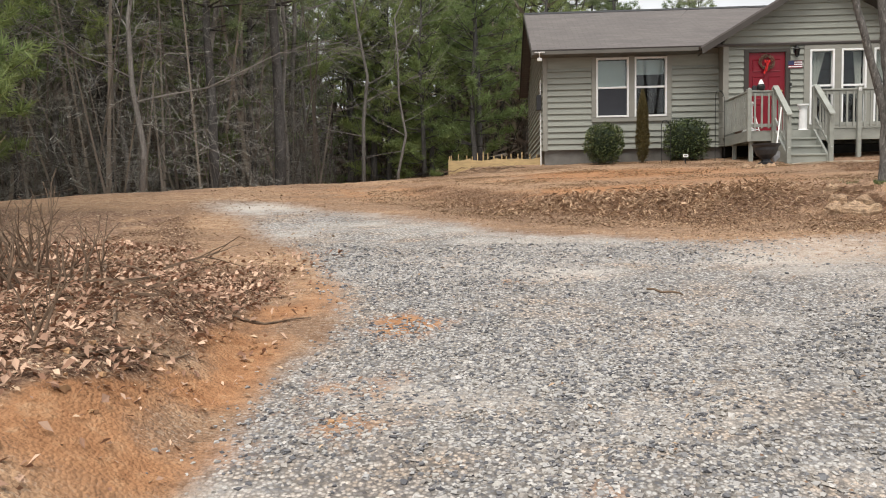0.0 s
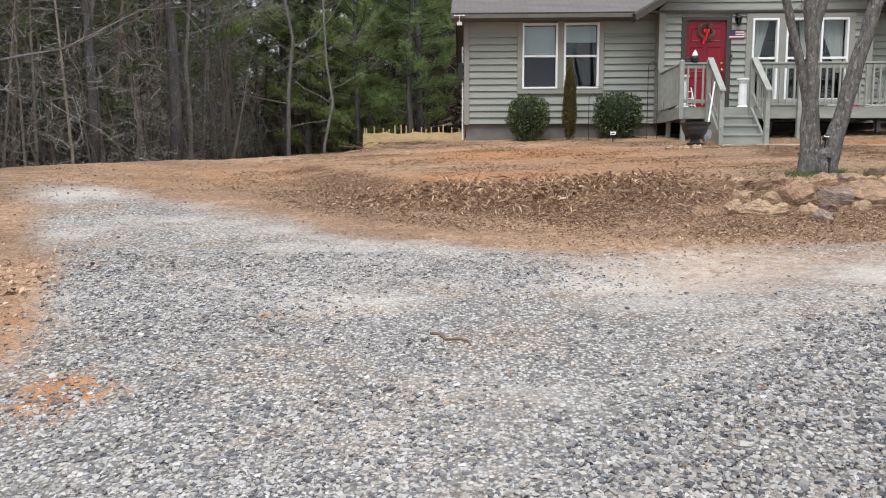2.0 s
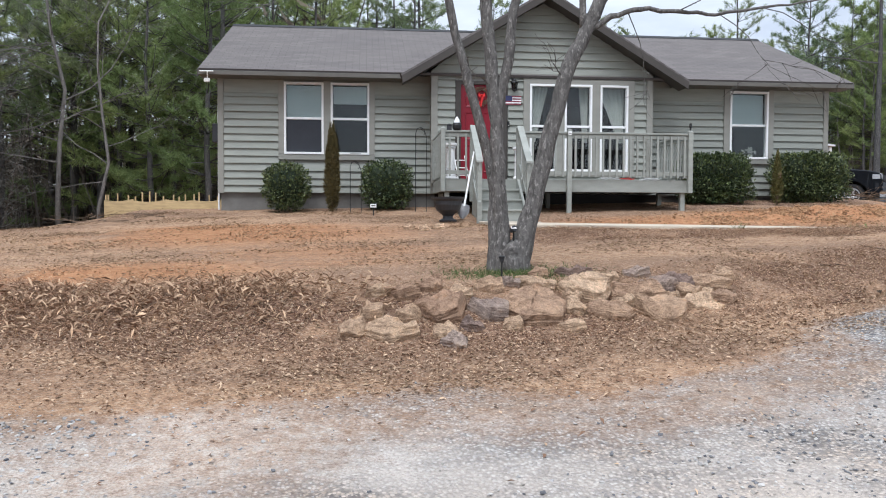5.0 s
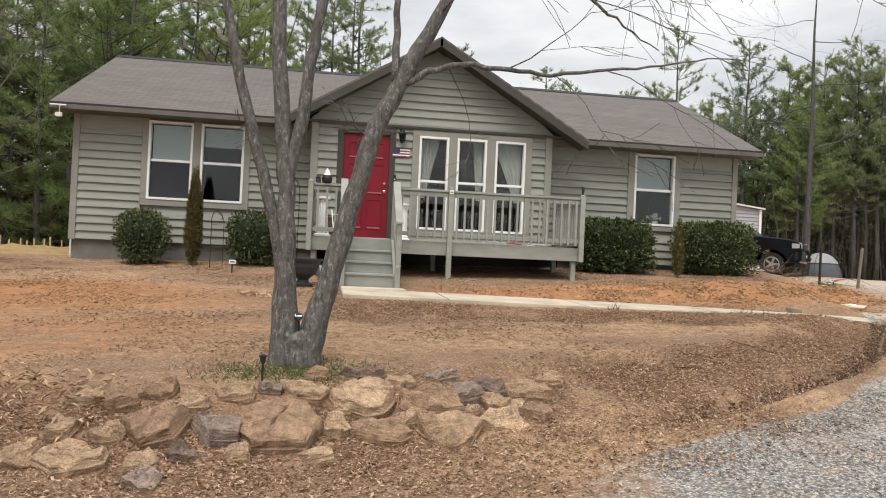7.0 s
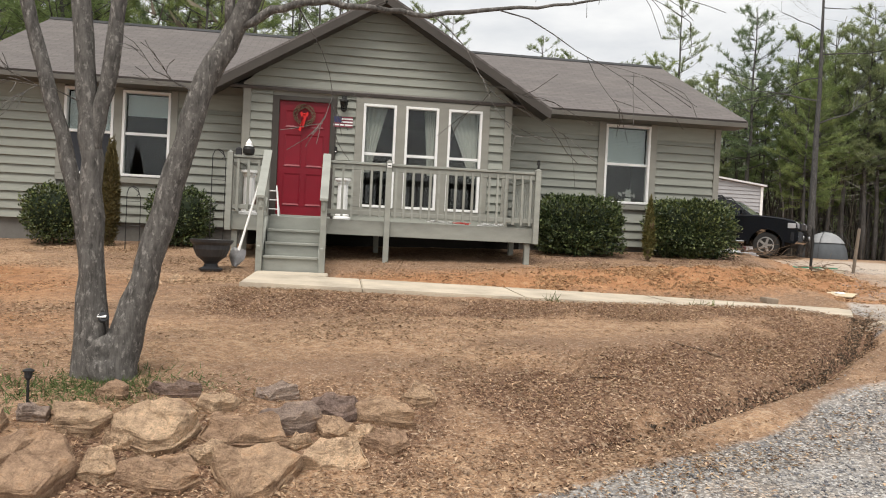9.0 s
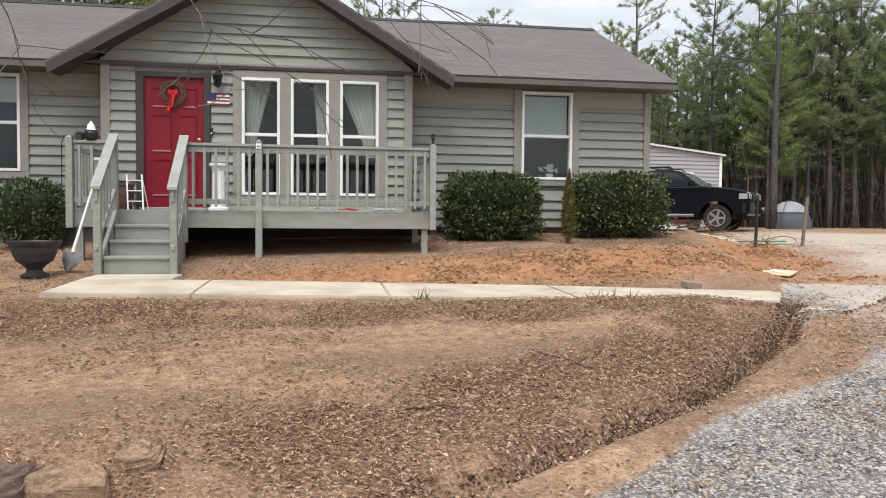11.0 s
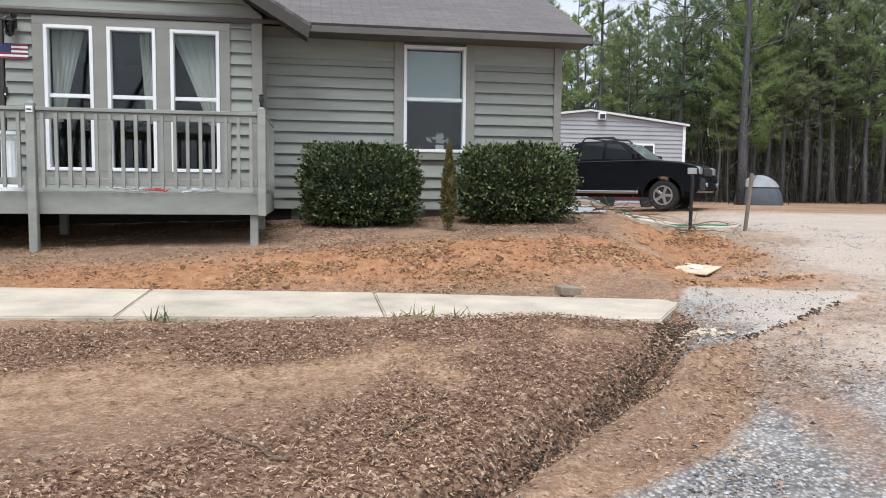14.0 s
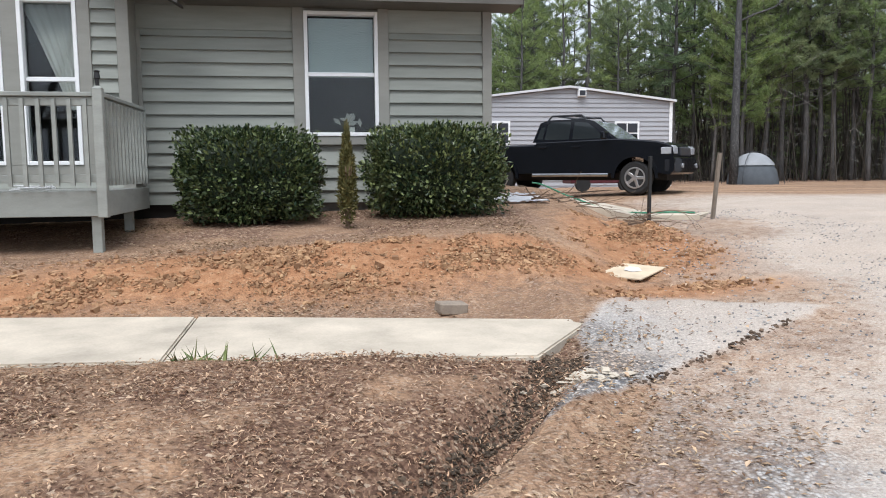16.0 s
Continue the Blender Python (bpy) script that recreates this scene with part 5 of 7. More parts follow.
def thicket(name, n_stems, n_twigs, where, seed, mat_stem, mat_twig, hmax=4.0, twig=0.35, label="", fine=None):
    """Countless thin stems and twigs under and behind the trees, as one mass."""
    rng = np.random.default_rng(seed)

    def pick(n):
        out = np.zeros((0, 2))
        while len(out) < n:
            p = np.stack([rng.uniform(where[0], where[1], n * 2), rng.uniform(where[2], where[3], n * 2)], 1)
            out = np.concatenate([out, p[[clear_of(*q) for q in p]]])
        return out[:n]
    p = pick(n_stems)
    h = hmax * rng.uniform(0.3, 1.0, n_stems) ** 1.3
    r = 0.006 + 0.007 * h * rng.uniform(0.5, 1.2, n_stems)
    z = land(p[:, 0], p[:, 1])
    lean = rng.normal(0, 0.16, (n_stems, 2)) * h[:, None]
    base, top = np.column_stack([p, z - 0.2]), np.column_stack([p + lean, z + h])
    v, f = [], []
    ring = np.array([[math.cos(a), math.sin(a), 0] for a in (0, 2.09, 4.19)])
    v = np.concatenate([base[:, None] + ring * r[:, None, None], top[:, None] + ring * r[:, None, None] * 0.35], 1).reshape(-1, 3)
    k = np.arange(n_stems)[:, None] * 6
    f = np.concatenate([k + np.array(q) for q in ((0, 1, 4, 3), (1, 2, 5, 4), (2, 0, 3, 5))])
    a = mesh_of("thicket_stems", v, f, M[mat_stem])
    tagged(a, label or "mass of thin bare stems in the wood", "undergrowth", kind="stuff")
    q = pick(n_twigs)
    zz = land(q[:, 0], q[:, 1]) + hmax * 0.85 * rng.beta(1.1, 1.7, n_twigs)
    v, f = tufts(np.column_stack([q, zz]), twig, rng, 4, thick=fine or ((0.015, 0.04) if twig < 0.6 else (0.05, 0.1)))
    tagged(mesh_of("thicket_twigs", v, f, M[mat_twig]), "tangle of dry twigs and brush in the wood", "undergrowth", kind="stuff")


thicket("left", 800, 16000, (-30, -1, 11.5, 42), 51, "undergrowth", "undergrowth", 5.0, 0.4, fine=(0.01, 0.025))
thicket("edge", 420, 42000, (-24, -1, 12.5, 30), 58, "brush", "greybrush", 8.5, 0.5, fine=(0.007, 0.014))
thicket("right", 1800, 11000, (24, 62, 33, 62), 52, "darkpole", "undergrowth", 4.5, 0.4, fine=(0.01, 0.025))
thicket("poles", 420, 10, (28, 64, 46, 60), 55, "darkpole", "brush", 11.0, 0.4, "thin dark pine poles in the wood")
thicket("far", 1500, 14000, (-60, 70, 50, 75), 53, "brush", "needles", 6.0, 0.9)
thicket("far_right", 1200, 9000, (28, 80, 54, 78), 56, "darkpole", "undergrowth", 9.0, 1.0)
thicket("back_left", 800, 9000, (-22, 3, 37, 60), 57, "darkpole", "brush", 10.0, 0.9)
thicket("far_left", 700, 9000, (-60, -22, 5, 60), 54, "brush", "brush", 7.0, 0.9)

# ---- the yard ----
def slab_walk():
    """Concrete path in slabs, with open joints; the joints follow the path's own cracks."""
    path = thing("concrete_path", "pale concrete garden path in cast slabs", "path", kind="", at=(9, 17.6, 1.85))
    bpy.context.view_layer.update()
    front = lambda x: 17.38 - (x - 5.8) * 0.066
    back = lambda x: 18.72 - max(0, x - 6.9) * 0.105 if x > 6.0 else 18.72
    zt = lambda x: 1.892 - (x - 5.8) * 0.011
    up = lambda x: zt(x) + 0.03 * min(1, max(0, (13.9 - x) / 3))
    for a, b in ((5.80, 7.27), (7.27, 9.27), (9.27, 11.27), (11.27, 13.72)):
        g = 0.005
        bm = bmesh.new()
        xa, xb = a + (g if a > 6 else 0), b - (g if b < 13.5 else 0)
        end = b > 13.5
        top = [(xa, front(xa), zt(xa)), (xb - (0.27 if end else 0), front(xb), zt(xb)), (xb + (0.42 if end else 0.0), back(xb) - (0.15 if end else 0), up(xb)), (xa, back(xa), up(xa))]
        vs = [bm.verts.new(p) for p in top]
        lo = [bm.verts.new((p[0], p[1], p[2] - 0.16)) for p in top]
        bm.faces.new(vs)
        bm.faces.new(lo[::-1])
        for i in range(4):
            bm.faces.new((vs[i], lo[i], lo[(i + 1) % 4], vs[(i + 1) % 4]))
        bmesh.ops.bevel(bm, geom=[e for e in bm.edges if all(v in vs for v in e.verts)], offset=0.012, segments=2, affect="EDGES")
        under(part("slab", bm, M["concrete"]), path)
    bm = boxed((5.80, 18.735, 1.74), (6.82, 19.36, 1.925), 0.012)
    under(part("slab", bm, M["concrete"]), path)


slab_walk()

far_path = thing("side_path", "narrow concrete strip beside the drive", "path", at=(16, 24, 2.2))
bpy.context.view_layer.update()
fp = [(14.9, 25.6), (16.2, 24.5), (17.1, 23.75), (17.85, 23.2)]
for (ax, ay), (bx, by) in zip(fp, fp[1:]):
    d = Vector((bx - ax, by - ay, 0)).normalized()
    n = Vector((-d.y, d.x, 0)) * 0.42
    bm = bmesh.new()
    za, zb = float(land(ax, ay)) + 0.05, float(land(bx, by)) + 0.05
    a, b = Vector((ax, ay, za)) + d * 0.01, Vector((bx, by, zb)) - d * 0.01
    top = [bm.verts.new(p) for p in (a - n, b - n, b + n, a + n)]
    low = [bm.verts.new(v.co - Vector((0, 0, 0.2))) for v in top]
    bm.faces.new(top)
    bm.faces.new(low[::-1])
    for i in range(4):
        bm.faces.new((top[i], low[i], low[(i + 1) % 4], top[(i + 1) % 4]))
    under(part("slab", bm, M["concrete"]), far_path)


hose = []
for i in range(26):
    u = i / 25
    hx, hy = 15.6 + 2.1 * u, 24.75 - 1.55 * u + 0.10 * math.sin(9 * u)
    hose.append((hx, hy, float(land(hx, hy)) + 0.075 + 0.006 * math.sin(23 * u)))
tagged(part("garden_hose", tube(bmesh.new(), hose, 0.014, 6), grainy("green_hose", (0.05, 0.22, 0.13), 0.15, 8, 60, 0.5, 0.1)), "thin green garden hose lying along the concrete strip", "hose")


def rock(x, y, w, d, grey=False):
    """A flat, angular field stone: a split slab with straight broken edges and stepped layers, let into the bank."""
    rng = np.random.default_rng(int(x * 1000 + y * 77))
    w, d = w * 1.02, max(d, 0.16) * 1.04
    thick = 0.24 * min(w, d) + 0.085
    n = int(rng.integers(5, 8))
    ang = np.sort((np.arange(n) + rng.uniform(-0.3, 0.3, n)) * 2 * math.pi / n + rng.uniform(0, 1))
    rad = 0.5 / np.maximum(np.abs(np.cos(ang)), np.abs(np.sin(ang))) ** 0.75 * rng.uniform(0.74, 1.13, n)
    rim = [Vector((r * math.cos(a) * w, r * math.sin(a) * d, 0)) for a, r in zip(ang, rad)]
    sh = Vector(rng.uniform(-9, 9, 3))
    s = min(w, d)
    outline = []
    for p, q in zip(rim, rim[1:] + rim[:1]):
        m = max(2, int((q - p).length / 0.05))
        outline += [p.lerp(q, i / m) for i in range(m)]
    n = len(outline)
    bm = bmesh.new()
    rings = []
    step = rng.uniform(0.0, 0.07, 3)
    for k, zz in ((0.96 - step[0], -0.8), (1.0 + step[1] * 0.5, -0.25), (1.03, 0.02), (0.985, 0.06), (1.0 - step[2], 0.30), (0.985 - step[2], 0.44), (0.93 - step[2], 0.50), (0.62, 0.51), (0.30, 0.52)):
        row = []
        for i, c in enumerate(outline):
            chip = 0.09 * noise.noise(c * (6 / s) * 0.4 + sh + Vector((0, 0, zz * 3))) + 0.035 * noise.noise(c * 22 + sh + Vector((0, 0, zz * 9)))
            e = c * (k + chip)
            lift = 0.16 * thick * math.floor(2.6 * noise.noise(e * (2.0 / s) + sh)) + 0.10 * thick * noise.noise(e * (3.5 / s) - sh) + 0.07 * thick * noise.noise(e * 26 + sh)
            row.append(bm.verts.new((e.x, e.y, zz * thick + (lift if zz > 0.1 else 0))))
        rings.append(row)
    for p, q in zip(rings, rings[1:]):
        for i in range(n):
            bm.faces.new((p[i], p[(i + 1) % n], q[(i + 1) % n], q[i]))
    bm.faces.new(rings[0][::-1])
    top = bm.faces.new(rings[-1])
    bmesh.ops.poke(bm, faces=[top])
    # a broken corner that shows a lower layer
    a = rng.uniform(0, 6.28)
    nrm, far = Vector((math.cos(a), math.sin(a), 0)), 0.33 * s * rng.uniform(0.8, 1.25)
    for v in bm.verts:
        if v.co.z > 0.1 * thick and v.co.dot(nrm) > far + 0.03 * s * noise.noise(v.co * 15 + sh):
            v.co.z -= 0.24 * thick
    ob = part("field_stone", bm, M["rockgrey" if grey else "rockmat"])
    z = float(land(x, y))
    slope = (float(land(x, y + 0.25)) - float(land(x, y - 0.25))) / 0.5
    ob.matrix_world = Matrix.Translation((x, y, z + 0.17 * thick)) @ Euler((math.atan(slope) * 0.8 + rng.uniform(-0.12, 0.22), rng.uniform(-0.16, 0.16), rng.uniform(-0.35, 0.35))).to_matrix().to_4x4()
    return tagged(ob, "greyish flat field stone set in the bank" if grey else "tan flat field stone set in the bank", "stone", "stones edging the bank")


rock(3.66, 12.11, 0.30, 0.24)
rock(3.97, 12.06, 0.42, 0.30)
rock(4.43, 12.03, 0.22, 0.18)
rock(3.80, 12.38, 0.24, 0.24)
rock(3.88, 12.70, 0.26, 0.15)
rock(4.12, 12.66, 0.27, 0.22)
rock(4.36, 12.84, 0.30, 0.20)
rock(4.64, 12.68, 0.24, 0.22)
rock(4.42, 12.40, 0.48, 0.42)
rock(4.86, 12.36, 0.36, 0.36, True)
rock(4.93, 12.82, 0.28, 0.20)
rock(5.28, 12.46, 0.66, 0.66)
rock(5.56, 12.16, 0.28, 0.22)
rock(5.44, 12.97, 0.42, 0.32)
rock(5.88, 12.93, 0.50, 0.48)
rock(6.00, 12.52, 0.56, 0.30)
rock(6.42, 12.98, 0.54, 0.38)
rock(6.54, 12.56, 0.52, 0.50)
rock(6.24, 13.27, 0.32, 0.20)
rock(5.53, 13.35, 0.24, 0.16)
rock(5.91, 13.42, 0.38, 0.16, True)
rock(6.58, 13.45, 0.36, 0.16, True)
rock(6.70, 13.15, 0.40, 0.31, True)
rock(6.99, 13.31, 0.36, 0.29, True)
rock(7.34, 13.35, 0.43, 0.34)
rock(7.60, 13.58, 0.30, 0.22)
rock(7.00, 13.08, 0.26, 0.20)
rock(6.99, 12.80, 0.44, 0.30)
rock(7.36, 13.00, 0.34, 0.26)
rock(5.66, 12.56, 0.24, 0.26)
rock(5.02, 12.14, 0.18, 0.18)
rock(4.48, 11.82, 0.26, 0.24, True)
rock(4.66, 12.14, 0.22, 0.20, True)
rock(5.74, 12.80, 0.20, 0.16)
rock(6.22, 12.74, 0.24, 0.16)
rock(6.78, 12.94, 0.20, 0.16)
rock(7.16, 13.08, 0.20, 0.15)
rock(5.16, 12.98, 0.26, 0.16, True)
rock(4.14, 12.32, 0.22, 0.18)
for sx, sy in ((4.45, 18.0), (4.70, 17.85), (4.95, 18.05)):
    rock(sx, sy, 0.22, 0.14)


# ---- the many-stemmed tree by the bank ----
def yard_tree():
    t = thing("yard_tree", "leafless tree with lichen-mottled stems splitting at its base", "tree", at=(5.25, 13.85, 1.45))
    bpy.context.view_layer.update()
    rng = np.random.default_rng(8)
    g = float(land(5.25, 13.85))

    def stem(pts, radii, name="stem", sides=10):
        bm = bmesh.new()
        fine = [Vector(p) for p in pts]
        P, R = [], []
        for i in range(len(fine) - 1):
            for k in range(4):
                u = k / 4
                P.append(fine[i].lerp(fine[i + 1], u) + Vector(rng.normal(0, 0.008, 3)))
                R.append((radii[i] * (1 - u) + radii[i + 1] * u) * 0.88 * rng.uniform(0.93, 1.07))
        P.append(fine[-1])
        R.append(radii[-1])
        tube(bm, P, R, sides)
        return under(part(name, bm, M["bark"], smooth=True), t)

    stem([(5.16, 13.88, g - 0.3), (5.17, 13.88, g + 0.12), (5.16, 13.9, 2.15), (5.08, 13.9, 2.7), (4.80, 13.88, 3.62), (4.62, 13.86, 4.3), (4.42, 13.82, 5.3), (4.3, 13.7, 6.6)], [0.17, 0.11, 0.075, 0.066, 0.06, 0.05, 0.035, 0.015])
    stem([(5.22, 13.86, g - 0.3), (5.24, 13.86, g + 0.12), (5.215, 13.86, 2.15), (5.16, 13.86, 3.0), (5.10, 13.86, 3.65), (5.02, 13.86, 4.62), (4.98, 13.9, 6.0), (5.05, 14.0, 7.4)], [0.2, 0.14, 0.095, 0.088, 0.08, 0.066, 0.045, 0.015])
    stem([(5.17, 13.86, 3.0), (5.25, 13.84, 3.5), (5.33, 13.82, 4.2), (5.42, 13.8, 4.75), (5.6, 13.8, 6.2), (5.75, 13.9, 7.2)], [0.066, 0.066, 0.06, 0.052, 0.035, 0.012])
    stem([(5.38, 13.84, g - 0.3), (5.42, 13.84, g + 0.12), (5.56, 13.84, 2.1), (5.72, 13.84, 2.8), (5.91, 13.84, 3.5), (6.12, 13.84, 4.02), (6.48, 13.82, 4.68), (6.9, 13.8, 5.6), (7.1, 13.8, 6.6)], [0.2, 0.155, 0.115, 0.105, 0.095, 0.09, 0.07, 0.045, 0.015])
    stem([(5.43, 13.84, g - 0.2), (5.33, 13.80, g + 0.1), (5.30, 13.80, g + 0.3)], [0.15, 0.15, 0.1])
    stem([(6.12, 13.84, 3.98), (6.4, 13.8, 4.16), (6.72, 13.78, 4.25), (7.15, 13.75, 4.23), (7.55, 13.72, 4.20), (8.1, 13.7, 4.28), (8.65, 13.7, 4.38), (9.1, 13.7, 4.49), (9.5, 13.7, 4.5)], [0.045, 0.036, 0.03, 0.026, 0.022, 0.017, 0.012, 0.008, 0.005], "limb", 7)
    stem([(6.12, 13.84, 4.02), (6.1, 13.84, 4.5), (6.06, 13.86, 5.2), (6.1, 13.9, 6.2)], [0.045, 0.038, 0.028, 0.01], "limb", 7)
    stem([(6.9, 13.8, 5.5), (7.4, 13.75, 5.3), (7.9, 13.7, 4.95), (8.25, 13.7, 4.72), (8.6, 13.7, 4.52)], [0.03, 0.024, 0.018, 0.012, 0.006], "limb", 6)
    for p, d, L, r in (((7.15, 13.75, 4.24), (0.6, -0.3, 0.3), 0.9, 0.012), ((8.1, 13.7, 4.28), (0.8, 0.1, -0.3), 0.9, 0.009), ((7.6, 13.72, 4.2), (0.5, -0.5, -0.35), 0.8, 0.009), ((6.6, 13.8, 4.2), (0.5, 0.2, -0.5), 0.7, 0.01), ((7.4, 13.75, 5.3), (0.9, -0.2, 0.1), 1.3, 0.014), ((7.9, 13.7, 4.95), (0.8, 0.2, 0.2), 1.2, 0.012), ((6.9, 13.8, 5.6), (0.8, 0.1, 0.5), 1.7, 0.025), ((6.48, 13.82, 4.7), (0.3, -0.6, 0.4), 1.3, 0.018), ((6.1, 13.85, 5.0), (-0.4, 0.3, 0.6), 1.4, 0.016),
                       ((5.02, 13.86, 4.7), (-0.6, -0.3, 0.5), 1.5, 0.02), ((4.55, 13.85, 4.6), (-0.9, 0.1, 0.3), 1.4, 0.015), ((5.45, 13.8, 4.9), (0.7, -0.3, 0.3), 1.5, 0.015), ((5.9, 13.84, 3.5), (-0.5, -0.3, 0.2), 0.45, 0.012), ((5.12, 13.86, 3.4), (-0.3, -0.6, 0.1), 0.4, 0.009), ((7.0, 13.8, 6.0), (0.9, -0.2, -0.1), 2.0, 0.02), ((5.0, 13.9, 5.8), (-0.6, 0.2, 0.5), 1.6, 0.018), ((5.6, 13.8, 6.0), (0.6, 0.3, 0.4), 1.6, 0.016),
                       ((6.9, 13.8, 5.6), (0.9, -0.3, 0.15), 1.9, 0.016), ((7.4, 13.75, 5.3), (0.8, 0.2, 0.35), 1.5, 0.012), ((7.0, 13.8, 6.0), (1.0, 0.1, 0.0), 2.2, 0.016), ((6.48, 13.82, 4.9), (0.8, -0.2, 0.5), 1.5, 0.013), ((7.9, 13.7, 4.95), (0.9, -0.1, -0.05), 1.1, 0.009)):
        bm = bmesh.new()
        branchy(bm, p, d, L, r * 0.7, 3 if L > 1.2 and p[2] > 5.2 else 2, rng, 0.02, 0.38, 4)
        under(part("twig", bm, M["bark"]), t)


yard_tree()
spot = thing("solar_spotlight", "small white and black solar spotlight in the tree's fork", "garden light", at=(5.33, 13.72, float(land(5.33, 13.72)) + 0.42))
part("lamp_head", lathe(bmesh.new(), [(0.015, -0.05), (0.03, -0.03), (0.036, 0.03), (0.03, 0.035)], 12), M["blackplastic"], spot).matrix_local = pose(0, 0, 0.03, 70, 0, 20)
part("solar_panel", boxed((-0.03, -0.022, 0.05), (0.03, 0.022, 0.058), 0.003, pose(0, 0, 0, 25)), M["white"], spot)
part("stake", tube(bmesh.new(), [(0, 0.0, 0.055), (0.01, 0.03, -0.06), (0.0, 0.06, -0.30)], 0.009, 6), M["black"], spot)


# ---- shrubs ----
def shrub(name, label, cx, cy, w, d, h, mat, count, size, boxy, seed, taper=0.0, group=""):
    """A clipped bush: stems within, and a thick shell of small leaves with an uneven outline."""
    rng = np.random.default_rng(seed)
    z0 = float(land(cx, cy))
    t = thing(name, label, "shrub", group, at=(cx, cy, z0))
    u = rng.normal(size=(count, 3))
    u /= np.linalg.norm(u, axis=1)[:, None]
    k = (np.abs(u) ** boxy).sum(1) ** (-1 / boxy)
    depth = rng.beta(5, 1.1, count)
    ang = np.arctan2(u[:, 1], u[:, 0])
    lump = 1 + 0.06 * np.sin(5 * ang + 3 * u[:, 2]) + 0.05 * np.sin(9 * u[:, 2] + 2 * ang + seed) + rng.normal(0, 0.03, count)
    p = u * (k * depth * lump)[:, None]
    wide = 1 - taper * (p[:, 2] * 0.5 + 0.5)
    p = p * np.stack([w / 2 * wide, d / 2 * wide, np.full(count, h / 2)], 1)
    p[:, 2] += h / 2 + 0.03
    dirn = u + rng.normal(0, 0.55, (count, 3)) + (0, 0, 0.4 if not taper else 0.9)
    v, f = leaves_at(p, dirn, size, rng, 0.55 if not taper else 0.25)
    mesh_of("foliage", v, f, M[mat], t)
    bm = bmesh.new()
    for i in range(7):
        a = rng.uniform(0, 6.28)
        tube(bm, [(0, 0, -0.05), (math.cos(a) * w * 0.12, math.sin(a) * d * 0.12, h * 0.35), (math.cos(a) * w * 0.28, math.sin(a) * d * 0.28, h * (0.75 - 0.2 * taper))], [0.02, 0.014, 0.005], 5)
    part("woody_core", bm, M["twig"], t)
    # solid filler behind the leaves; holly bushes get the painted-in shade colour
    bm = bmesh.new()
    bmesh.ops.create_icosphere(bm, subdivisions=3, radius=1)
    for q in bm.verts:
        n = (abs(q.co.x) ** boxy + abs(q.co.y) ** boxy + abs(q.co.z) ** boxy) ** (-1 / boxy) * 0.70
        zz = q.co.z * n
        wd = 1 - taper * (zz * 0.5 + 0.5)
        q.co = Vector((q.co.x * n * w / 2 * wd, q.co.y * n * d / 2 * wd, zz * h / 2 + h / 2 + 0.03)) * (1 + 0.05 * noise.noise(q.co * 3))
    part("inner_growth", bm, M["shrub_shade"] if mat == "shrub" else M[mat], t)
    return t


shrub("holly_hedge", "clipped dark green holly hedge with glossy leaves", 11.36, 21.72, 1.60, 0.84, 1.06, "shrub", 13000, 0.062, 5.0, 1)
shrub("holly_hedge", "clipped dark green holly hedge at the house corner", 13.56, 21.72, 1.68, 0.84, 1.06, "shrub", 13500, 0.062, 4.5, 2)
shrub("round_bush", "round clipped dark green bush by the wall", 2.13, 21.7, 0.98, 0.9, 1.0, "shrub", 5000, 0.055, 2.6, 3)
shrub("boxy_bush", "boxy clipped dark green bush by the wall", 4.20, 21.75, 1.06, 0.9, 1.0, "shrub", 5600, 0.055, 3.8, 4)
shrub("columnar_conifer", "slim brown-green columnar conifer", 3.07, 21.6, 0.40, 0.40, 1.76, "arbor", 4200, 0.085, 2.4, 5, 0.55)
shrub("small_conifer", "thin yellowing young conifer between the hedges", 12.47, 21.1, 0.30, 0.30, 1.15, "conifer", 1500, 0.075, 2.2, 6, 0.75)

# ---- things round the steps ----
def urn():
    g = float(land(5.2, 19.0))
    t = thing("urn_planter", "black plastic urn planter with dead stems", "planter", at=(5.2, 19.0, g))
    bm = lathe(bmesh.new(), [(0.15, 0), (0.16, 0.03), (0.10, 0.06), (0.085, 0.10), (0.12, 0.14), (0.20, 0.20), (0.245, 0.30), (0.25, 0.36), (0.29, 0.40), (0.30, 0.435), (0.265, 0.437), (0.235, 0.39), (0.02, 0.37)], 26)
    part("bowl", bm, M["blackplastic"], t, smooth=False)
    part("soil", lathe(bmesh.new(), [(0.225, 0.385), (0.2, 0.40), (0.02, 0.405)], 18), M["twig"], t)
    return t


urn()


